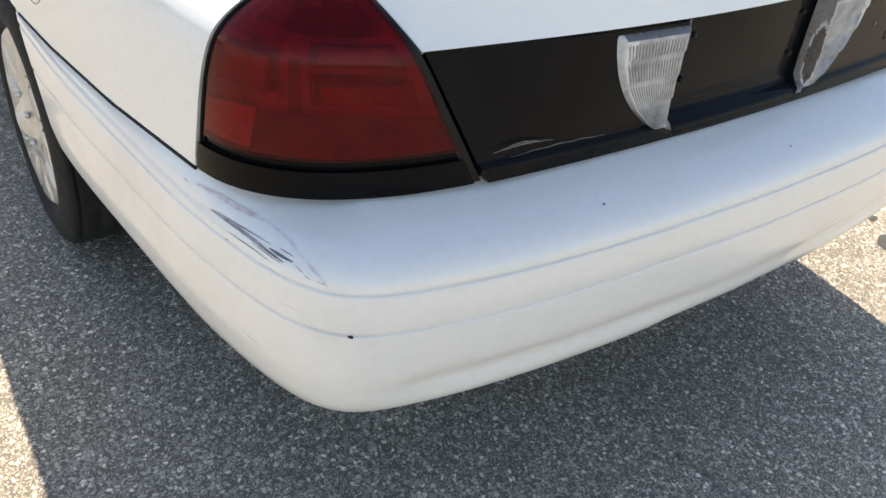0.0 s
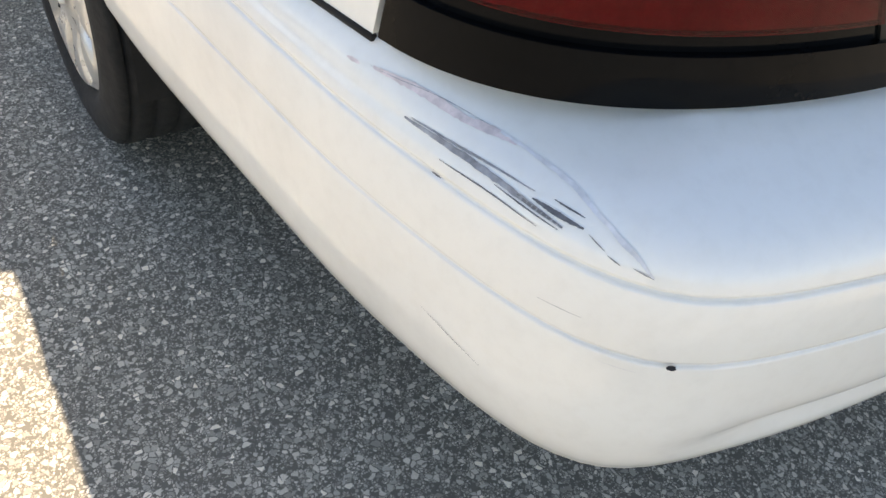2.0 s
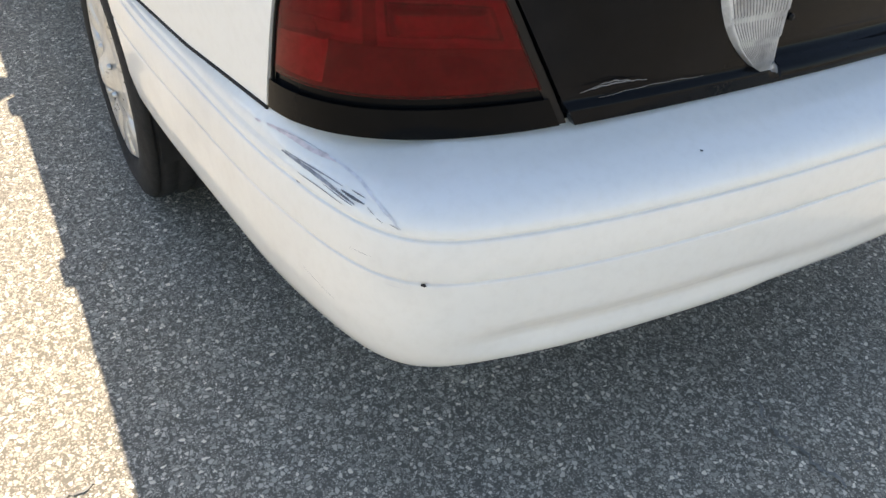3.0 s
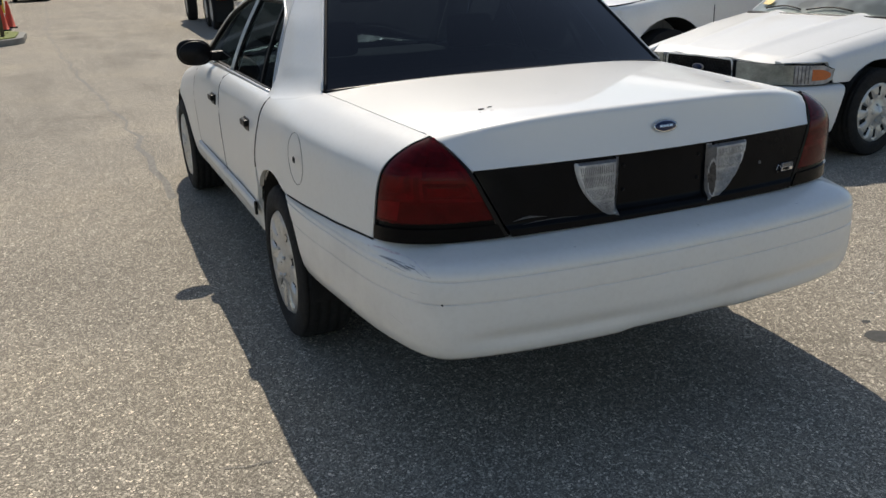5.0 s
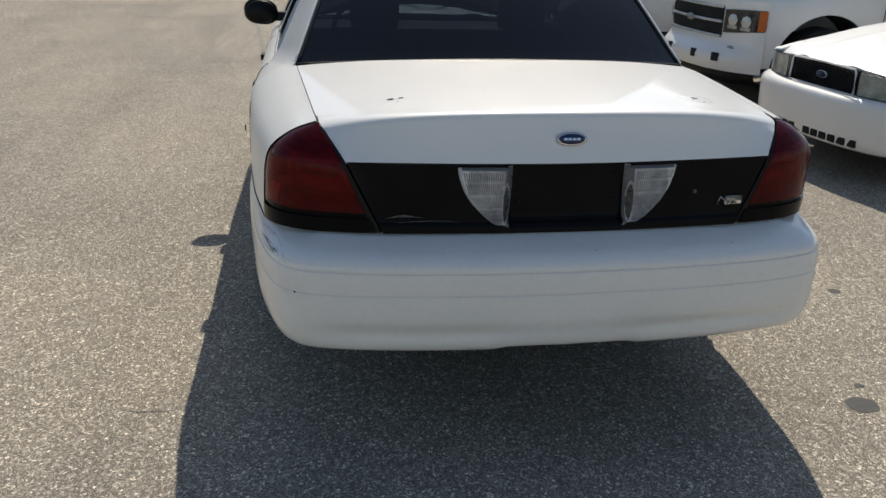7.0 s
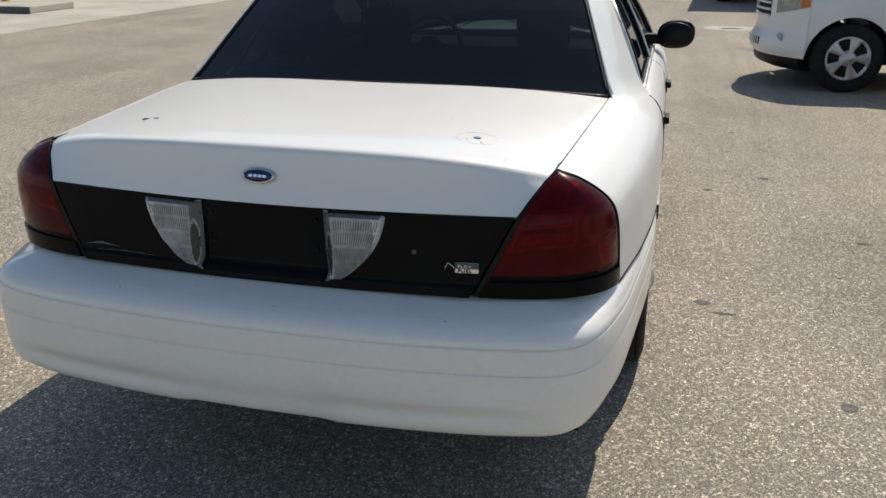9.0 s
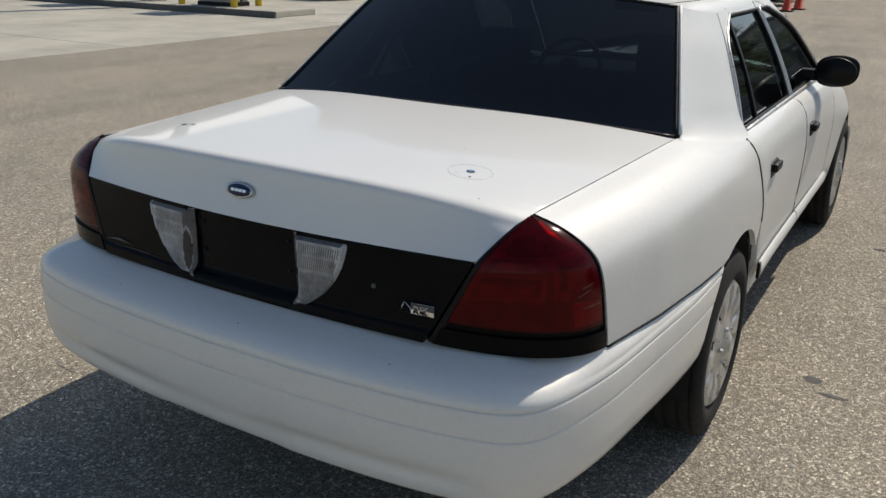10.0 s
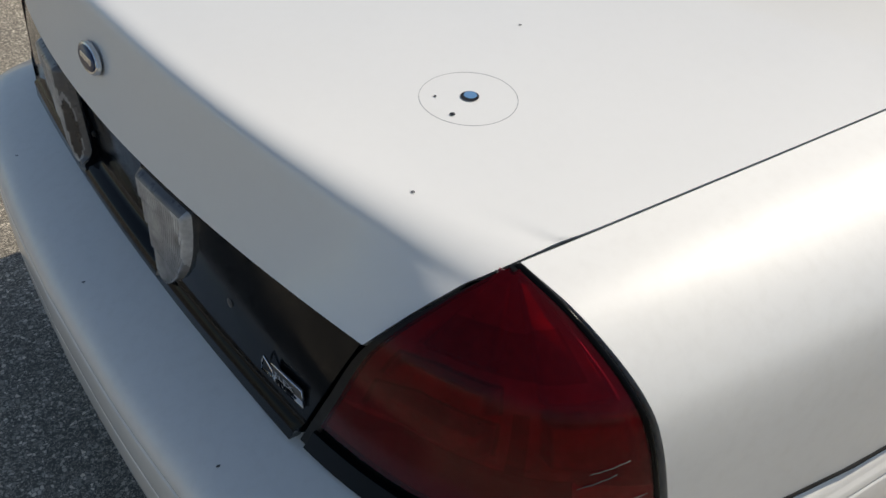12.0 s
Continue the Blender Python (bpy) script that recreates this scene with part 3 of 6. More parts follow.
def tail_lamps(car):
    P = lamp_grid(64, 110)
    for side in (1, -1):
        lamp = new("tail_lamp")
        lamp.parent = car
        tagged(lamp, "red tail lamp with black base")
        M = np.array([side, 1, 1])

        def add(name, G, mat, rim, label=""):
            skin(name, G * M, mat, lamp, rim, side < 0, label)

        add("lens", sub_grid(P, 0.025, 0.984, 0.158, 0.985, 0.0), red_shell, 0.004)
        bowl, tones = lamp_reflector(P)
        skin("reflector", bowl * M, [lamp_silver, lamp_smoke, lamp_dark, lamp_bright], lamp, 0.0, side < 0, "stepped reflector behind red plastic", tones)
        add("lamp_base", sub_grid(P, 0.02, 0.995, 0.0, 0.118, 0.004), base_black, 0.02, "glossy black lamp base")
        add("base_ridge", sub_grid(P, 0.02, 0.99, 0.118, 0.163, -0.004), base_black, 0.004)
        edge = sub_grid(P, 0.985, 0.995, 0.0, 0.995, 0.0)[0]
        part("gasket", tube("gasket", edge * M, 0.0032, base_black, 8), lamp)
        add("gasket", sub_grid(P, 0.0, 0.03, 0.0, 0.975, -0.001), black_trim, 0.010)
        tip = P[P.shape[0] // 2, -2] * M
        if side > 0:
            for u0, u1, v0, v1 in ((0.76, 0.90, 0.425, 0.450), (0.72, 0.85, 0.375, 0.415), (0.76, 0.95, 0.300, 0.312)):
                G = sub_grid(P, u0, u1, v0, v1, 0.0012)
                a, b = G.shape[0] - 1, G.shape[1] - 1
                part("scratch", tube("scratch", [G[round(a * k), 0] * (1 - k) + G[round(a * k), b] * k for k in np.linspace(0, 1, 9)], 0.0004, scuff_mid, 5), lamp)
        part("lamp_tip", box_mesh("lamp_tip", tip - np.array([0.005, 0.006, 0.008]), tip + np.array([0.005, 0.005, -0.001]), black_trim, 0.002), lamp)


CELLS = ((0.04, 0.44, 0.235, 0.385), (0.04, 0.44, 0.43, 0.575), (0.05, 0.42, 0.62, 0.98), (0.60, 0.975, 0.27, 0.50), (0.60, 0.975, 0.53, 0.98))


def lamp_reflector(P):
    """The bowl behind the lens: stacked cells with rounded ends inboard, a smoked strip below, a reflex block low outboard. Also the material of each face."""
    G = sub_grid(P, 0.028, 0.98, 0.162, 0.980, 0.0)
    nu, nv = G.shape[:2]
    du, dv = np.gradient(G, axis=0), np.gradient(G, axis=1)
    N = np.cross(du, dv)
    N /= np.maximum(np.linalg.norm(N, axis=2, keepdims=True), 1e-9)

    def cell_depth(u, v):
        """How far a place lies inside its cell, in widths of the cell's edge, or -1 outside all cells."""
        for a, b, k, m in CELLS:
            if a <= u <= b and k <= v <= m:
                return min(min(u - a, b - u) / 0.05, min(v - k, m - v) / 0.03)
        return -1.0

    out, tones = np.zeros_like(G), []
    for i in range(nu):
        for j in range(nv):
            u, v = i / (nu - 1), j / (nv - 1)
            lift = float(smooth01(cell_depth(u, v)))
            if v < 0.2:
                lift = 0.6 if u > 0.73 else 0.3
            shallow = min(1.0, 0.2 + 5 * min(u, 1 - u, v, 1 - v))
            out[i, j] = G[i, j] - N[i, j] * (0.030 - 0.020 * lift) * shallow
    for i in range(nu - 1):
        for j in range(nv - 1):
            u, v = (i + 0.5) / (nu - 1), (j + 0.5) / (nv - 1)
            inside = cell_depth(u, v)
            if v < 0.19:
                tones.append(3 if u > 0.73 and v > 0.02 else 1)
            elif 0.0 <= inside < 0.22 and v < 0.6 and u < 0.5:
                tones.append(2)
            elif 0.49 < u < 0.55 and v < 0.45:
                tones.append(2)
            elif 0.62 < v < 0.80 and 0.10 < u < 0.86:
                tones.append(2)
            else:
                tones.append(0)
    return out, tones


def tail_panel(car):
    nz = 44
    inner = spline(LAMP_INNER[:3], nz)
    spread = sorted(set(list(np.linspace(-1, 1, 81)) + [q * k / 0.62 for q in (-1, 1) for k in (0.180, 0.183, 0.186, 0.189, 0.192, 0.195)]))
    P = np.zeros((len(spread), nz, 3))
    for j in range(nz):
        xe, ye, z = inner[j]
        xe -= 0.007
        yc = np.interp(z, [0.76, 0.965], [0.148, 0.144])
        for i, u in enumerate(spread):
            x = xe * u
            plate = smooth01((0.189 - abs(x)) / 0.006) * smooth01((z - 0.764) / 0.040)
            lip = -0.010 * smooth01((0.787 - z) / 0.006)
            P[i, j] = (x, yc + (ye - yc) * u * u + 0.022 * plate + lip, z - 0.004 * (1 - u * u))
    panel = skin("tail_panel", P, gloss_black, car, 0.015, False, "glossy black panel between the tail lamps")
    for x, z in ((-0.15, 0.925), (0.15, 0.925), (-0.15, 0.845), (0.15, 0.845)):
        part("plate_clip", lathe("plate_clip", [(0, 0.004), (0.004, 0.004), (0.006, 0.0)], black_trim, "z", 10), panel).matrix_basis = Matrix.Translation((x, 0.168, z)) @ pose(0, 0, 0, 90)
    part("bolt", lathe("bolt", [(0, 0.005), (0.006, 0.005), (0.008, 0.0)], grey_plastic, "z", 10), panel).matrix_basis = Matrix.Translation((0.415, 0.1665, 0.865)) @ pose(0, 0, 0, 90)
    # scratches through the black gloss beside the lamp
    for x0, x1, z, w in ((-0.555, -0.44, 0.802, 0.0035), (-0.535, -0.47, 0.806, 0.003), (-0.52, -0.33, 0.788, 0.0018)):
        n = 14
        rows = []
        for x in np.linspace(x0, x1, n):
            y = 0.146 + 0.0195 * (x / 0.58) ** 2 - 0.0012
            zz = z + 0.004 * math.sin((x - x0) / (x1 - x0) * 3.0) + 0.0008 * math.sin(x * 300)
            rows.append([(x, y, zz), (x, y, zz + 0.6 * w * (0.3 + 0.7 * math.sin(math.pi * (x - x0) / (x1 - x0))))])
        skin("scratch", rows, scuff_mid, panel, 0.0, False)
    # plate lamps
    def groove(u, i):
        """Depth, 0 to 1, of the upright flutes moulded into the lens."""
        return abs(math.cos(i * math.pi / 6)) ** 3 if 0.10 < u < 0.90 else 0.0

    for side in (1, -1):
        lamp = new("plate_lamp")
        lamp.parent = car
        tagged(lamp, "milky fluted plastic plate lamp")
        nu, nv = 137, 46
        G = np.zeros((nu, nv, 3))
        for j, t in enumerate(np.linspace(0, 1, nv)):
            z = 0.957 - 0.185 * t
            xi = 0.188 + 0.012 * t
            xo = 0.345 - 0.03 * t - 0.10 * t ** 2.6
            if t > 0.9:
                k = (t - 0.9) / 0.1
                xi += 0.010 * k ** 2
                xo -= 0.012 * k ** 2
            step = (t * 4.6) % 1.0
            for i, u in enumerate(np.linspace(0, 1, nu)):
                x = xi + (xo - xi) * u
                body = 0.014
                edge = smooth01(min(u, 1 - u) / 0.07) * smooth01(min(t, 1 - t) / 0.04)
                if u < 0.08:
                    edge = smooth01(min(t, 1 - t) / 0.04)
                y = 0.1465 + 0.061 * (x / 0.672) ** 2 - body * edge - 0.003 * step * edge + 0.0022 * groove(u, i) * edge * (0.08 < t < 0.95)
                if u < 0.08:
                    w = u / 0.08
                    turn = 0.174 + 0.010 * t ** 3
                    x = turn + (xi + (xo - xi) * 0.08 - turn) * w
                    y = y + (0.141 + 0.021 * smooth01((z - 0.764) / 0.040) - 0.008 * smooth01((0.787 - z) / 0.006) - y) * (1 - w ** 0.8)
                G[i, j] = (x * side, y, z)
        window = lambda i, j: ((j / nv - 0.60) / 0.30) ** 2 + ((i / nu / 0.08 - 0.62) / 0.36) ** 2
        # Colour adds shade in the flute grooves; inner window dark, outer corner brighter.
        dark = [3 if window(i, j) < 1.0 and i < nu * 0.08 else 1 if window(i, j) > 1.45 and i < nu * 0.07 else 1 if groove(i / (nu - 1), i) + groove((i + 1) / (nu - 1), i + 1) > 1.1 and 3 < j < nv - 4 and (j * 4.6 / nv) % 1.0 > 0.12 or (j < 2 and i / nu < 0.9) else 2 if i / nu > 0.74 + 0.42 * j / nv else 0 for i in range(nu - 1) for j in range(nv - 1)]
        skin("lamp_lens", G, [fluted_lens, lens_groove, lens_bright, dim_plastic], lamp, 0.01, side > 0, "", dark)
        rim_pts = [G[i, 0] for i in range(0, nu, 3)] + [G[-1, j] for j in range(0, nv, 2)] + [G[i, -1] for i in range(nu - 1, -1, -6)]
        part("lamp_rim", tube("lamp_rim", rim_pts, 0.0020, fluted_lens, 5), lamp)


def lid_height(x, y):
    xs = np.interp(y, Y_KEYS, SEAM_X)
    zs = np.interp(y, Y_KEYS, SEAM_Z)
    zc = np.interp(y, [0.18, 0.5, 1.23], [1.113, 1.116, 1.120])
    return zc - (zc - zs) * np.clip(abs(x) / xs, 0, 1) ** 3.0


def lid_edge(x):
    k = abs(x) / 0.74
    return np.array([x, 0.187 + 0.036 * k ** 2 + 0.088 * k ** 4, 1.112 - 0.012 * k ** 2 - 0.044 * k ** 4])


def trunk_lid(car):
    lid = new("trunk_lid")
    lid.parent = car
    tagged(lid, "white trunk lid with drilled holes")
    us = np.sin(np.linspace(-1, 1, 65) * math.pi / 2)
    inner = spline(LAMP_INNER[2:], 60)
    sheet = []
    for u in us:
        e = lid_edge(0.741 * u)
        yf = 1.215 - 0.075 * (1 - u * u)
        top, face = [], []
        for v in np.linspace(1, 0, 30) ** 1.4:
            y = e[1] + (yf - e[1]) * v
            k = float(smooth01(v * 7))
            x = e[0] * (1 - k) + u * (np.interp(max(y, 0.32), Y_KEYS, SEAM_X) - 0.003) * k
            top.append((x, y, lid_height(x, max(y, 0.32)) * k + e[2] * (1 - k)))
        corner = abs(u) ** 8
        for w in np.linspace(0, 1, 14)[1:]:
            low = np.array([0.666 * u, 0.142 + 0.061 * u * u, 0.968])
            side = inner[int((1 - w) * 59)]
            p = e * (1 - w) + low * w
            p[0] = u * (side[0] - 0.004)
            end = lid_edge(0.741) * (1 - w) + np.array([0.666, 0.203, 0.968]) * w
            p[1] += 0.004 * math.sin(math.pi * w) + corner * (side[1] - end[1])
            p[2] += corner * (side[2] - end[2])
            face.append(p)
        # rounded edge between the top and the face
        a = np.array(top[-1]) + (np.array(top[-4]) - np.array(top[-1])) / np.linalg.norm(np.array(top[-4]) - np.array(top[-1])) * (0.024 + 0.050 * u ** 4)
        b = e + (face[1] - e) / np.linalg.norm(face[1] - e) * (0.015 + 0.020 * u ** 4)
        arc = [(1 - t) ** 2 * a + 2 * t * (1 - t) * e + t * t * b for t in np.linspace(0, 1, 7)]
        line = [np.array(p) for p in top if p[1] > a[1] + 0.004] + arc + [p for p in face if p[2] < b[2] - 0.006]
        sheet.append(spline(line, 150)[::1])
    keep = list(range(0, 100, 4)) + list(range(100, 150))
    skin("lid_skin", np.array(sheet)[:, keep], lid_paint, lid, 0.014, True)
    # the maker's oval, left blank
    oval = new("badge")
    oval.parent = car
    tagged(oval, "dark blue oval badge with chrome rim")
    for name, a, b, d, mat in (("badge_rim", 0.0475, 0.0205, 0.006, chrome), ("badge_field", 0.0425, 0.0165, 0.0075, blue_oval)):
        part(name, lathe(name, [(0, d), (0.9, d), (1.0, d * 0.6), (1.0, 0)], mat, "z", 40), oval).matrix_basis = Matrix.Diagonal((a, b, 1, 1))
    for x0, x1 in ((-0.025, -0.0135), (-0.0115, -0.001), (0.001, 0.0115), (0.0135, 0.025)):
        part("badge_bar", box_mesh("badge_bar", (x0, -0.0042, 0.007), (x1, 0.0038, 0.0086), chrome, 0.0006), oval)
    oval.matrix_basis = Matrix.Translation((0, 0.1632, 1.036)) @ pose(0, 0, 0, 90 - 17)
    # flex-fuel script
    plate = new("script_badge")
    plate.parent = car
    tagged(plate, "small chrome flex fuel badge")
    for word, z in (("FLEX", 0.0075), ("FUEL", -0.0085)):
        t = bpy.data.curves.new("word", "FONT")
        t.body, t.size, t.extrude = word, 0.0165, 0.001
        o = bpy.data.objects.new("word", t)
        scene.collection.objects.link(o)
        me = bpy.data.meshes.new_from_object(o.evaluated_get(bpy.context.evaluated_depsgraph_get()))
        bpy.data.objects.remove(o)
        me.materials.clear()
        me.materials.append(chrome if word == "FLEX" else black_trim)
        b = part("word", me, plate)
        b.matrix_basis = Matrix.Translation((0.0, -0.0015 if word == "FLEX" else -0.003, z - 0.004)) @ pose(0, 0, 0, 90) @ Matrix.Diagonal((1.05, 1, 1, 1))
    part("backing", box_mesh("backing", (-0.006, -0.0015, -0.0155), (0.053, 0.002, 0.0005), chrome, 0.0005), plate)
    leafp = [(-0.034, 0, -0.016), (-0.008, 0, -0.012), (-0.010, 0, 0.006), (-0.024, 0, 0.022), (-0.030, 0, 0.004)]
    part("emblem_leaf", tube("emblem_leaf", leafp, 0.0016, chrome, 6, True), plate)
    part("backing", box_mesh("backing", (-0.006, -0.0008, 0.0008), (0.053, 0.002, 0.0225), grey_plastic, 0.0005), plate)
    part("frame_line", tube("frame_line", [(-0.0065, -0.001, -0.015), (-0.0065, -0.001, 0.023), (0.0535, -0.001, 0.023), (0.0535, -0.001, -0.015)], 0.0009, chrome, 5, True), plate)
    plate.matrix_basis = pose(0.528, 0.1655, 0.830, 0, 0, 7) @ Matrix.Diagonal((1, 1, 0.72, 1))


def body_sides(car):
    def door_edge(z):
        return 1.63 + 0.15 * float(smooth01((1.0 - z) / 0.34))

    quarter = np.array([body_column(y, 34) for y in arch_steps(0.335, 1.745, ARCH_R)])
    # near the tail the quarter's edge leans with the lamp
    n = quarter.shape[1]
    lean = np.linspace(0.335, 0.42, n)
    for j in range(n):
        ys = quarter[:, j, 1]
        k = np.clip((0.62 - ys) / (0.62 - 0.335), 0, 1)
        target = ys + k * (lean[j] - 0.335)
        for i in np.nonzero(k > 0)[0]:
            c = body_column(target[i], n)
            quarter[i, j] = c[j]
    for i in range(len(quarter)):
        for j in range(n):
            y, z = quarter[i, j, 1:]
            k = np.clip((y - 1.45) / 0.295, 0, 1)
            if k > 0 and z > 0.6:
                quarter[i, j, 1] = y + k * (door_edge(z) - 1.75) * float(smooth01((z - 0.6) / 0.2))
    skin_pair("quarter_panel", quarter, white_paint, car, 0.02, True)
    rear = np.array([body_column(y, 34, max(0.285, sill_of(y))) for y in np.linspace(1.75, 2.655, 19)])
    for i in range(len(rear)):
        for j in range(34):
            y, z = rear[i, j, 1:]
            k = np.clip((2.1 - y) / 0.35, 0, 1)
            rear[i, j, 1] = y + k * (door_edge(z) + 0.004 - 1.75)
            if z < 0.6:
                rear[i, j, 1] = max(rear[i, j, 1], 1.725)
    front = np.array([body_column(y, 34, 0.285) for y in np.linspace(2.661, 3.56, 19)])
    fender = np.array([body_column(y, 34) for y in arch_steps(3.566, 5.16, ARCH_F)])
    for P, name, label in ((rear, "rear_door", "white rear door"), (front, "front_door", "white front door"), (fender, "fender", "white front fender")):
        pair = skin_pair(name, P, white_paint, car, 0.02, True, label)
        if name == "fender":
            continue
        for side, door in zip((1, -1), pair):
            y = 1.86 if name == "rear_door" else 2.76
            h = new("door_handle")
            h.parent = door
            part("handle_cup", box_mesh("handle_cup", (0.985, y - 0.02, 0.845), (1.004, y + 0.10, 0.905), black_trim, 0.008), h)
            part("handle_grip", box_mesh("handle_grip", (1.0, y - 0.01, 0.868), (1.022, y + 0.09, 0.9), black_trim, 0.008), h)
            if side < 0:
                h.matrix_basis = Matrix.Diagonal((-1, 1, 1, 1))
    for y, r in ((2.658, 0.0048), (3.563, 0.0034)):
        col = body_column(y, 16, 0.30)
        for side in (1, -1):
            part("door_gap", tube("door_gap", [q * np.array([side, 1, 1]) - np.array([side * 0.0022, 0, 0]) for q in col], r, under_black, 6), car)
    for side in (1, -1):
        gap = []
        for z in np.linspace(1.025, 0.70, 16):
            y = door_edge(z) + 0.002
            c = section(y)
            gap.append((side * (float(np.interp(-z, -c[:, 1], c[:, 0])) - 0.0015), y, z))
        part("door_gap", tube("door_gap", gap, 0.0042, under_black, 6), car)
    # rubbing strip along the doors, and the dark fasteners behind the wheel
    for y0, y1 in ((1.868, 2.65), (2.67, 3.55)):
        rows = []
        for y in np.linspace(y0, y1, 12):
            x = np.interp(y, Y_KEYS, WIDE)
            rows.append([(x + d, y, z) for d, z in ((-0.004, 0.452), (0.007, 0.455), (0.011, 0.475), (0.008, 0.505), (-0.004, 0.512))])
        skin_pair("side_moulding", rows, white_paint, car, 0.004, False)
    for side in (1, -1):
        part("moulding_end", box_mesh("moulding_end", (min(side * 1.0, side * 1.012), 1.846, 0.45), (max(side * 1.0, side * 1.012), 1.868, 0.515), black_trim, 0.004), car)
        # fuel flap on the left only
    flap = []
    for a in np.linspace(0, 2 * math.pi, 33):
        flap.append((0.085 * math.cos(a), 0.098 * math.sin(a)))
    pts = []
    for dy, dz in flap[:-1]:
        y, z = 1.055 + dy, 0.875 + dz
        c = section(y)
        pts.append((-float(np.interp(-z, -c[:, 1], c[:, 0])) - 0.0005, y, z))
    cap = new("fuel_flap")
    cap.parent = car
    part("flap_gap", tube("flap_gap", pts, 0.0009, grey_plastic, 5, True), cap)
    part("flap_lock", lathe("flap_lock", [(0, 0.004), (0.011, 0.004), (0.013, 0)], under_black, "x", 14), cap).matrix_basis = Matrix.Translation((-1.004, 1.022, 0.88)) @ pose(0, 0, 0, 0, 0, 180)
    # wheel housings and floor
    for c in (ARCH_R, ARCH_F):
        rows = []
        for t in np.linspace(-0.12, math.pi + 0.12, 30):
            rows.append([(x, c - (ARCH_RAD + 0.003) * math.cos(t), 0.34 + (ARCH_RAD + 0.003) * math.sin(t)) for x in (0.55, 0.75, 0.975)])
        skin_pair("wheel_housing", rows, under_black, car, 0.0)
    part("floor_pan", box_mesh("floor_pan", (-0.72, 1.6, 0.26), (0.72, 5.1, 0.42), under_black, 0.03), car)
    part("fuel_tank", box_mesh("fuel_tank", (-0.55, 0.45, 0.36), (0.55, 1.0, 0.55), under_black, 0.05), car)
    part("inner_tail", box_mesh("inner_tail", (-0.82, 0.22, 0.45), (0.82, 1.2, 0.70), under_black, 0.05), car)
    part("inner_tail", box_mesh("inner_tail", (-0.60, 0.26, 0.60), (0.60, 1.2, 1.02), under_black, 0.05), car)
    for side in (1, -1):
        for c in (ARCH_R, ARCH_F):
            wheel(car, (side * 0.885, c, HUB), side)
        low = [np.array(body_column(y, 12)[-1]) for y in np.linspace(0.42, 1.2, 26)]
        part("seam_shade", tube("seam_shade", [p * np.array([side, 1, 1]) + np.array([side * -0.001, 0, -0.003]) for p in low], 0.0042, under_black, 6), car)
        part("seam_shade", tube("seam_shade", [(side * (np.interp(y, Y_KEYS, SEAM_X) - 0.0005), y, np.interp(y, Y_KEYS, SEAM_Z) - 0.006) for y in np.linspace(0.33, 1.22, 24)], 0.0045, under_black, 6), car)


def rear_edge(s):
    return np.array([0.812 - 0.165 * s, 1.228 + 0.445 * s, 1.084 + 0.363 * s ** 1.08])


def light_edge(s):
    return np.array([0.903 - 0.205 * s, 1.70 + 0.27 * s, 1.036 + 0.398 * s])


def pillar_at(u, s):
    """A point of the rear pillar: u from the rear window to the side window, s upwards."""
    a, b = rear_edge(s), light_edge(s)
    bulge = 0.030 * math.sin(math.pi * min(1, u * 0.75 + 0.1)) * (0.35 + 0.65 * s) * (1 - 0.9 * float(smooth01((s - 0.62) / 0.38)))
    return a * (1 - u) + b * u + np.array([0.8, -0.35, 0.25]) * bulge


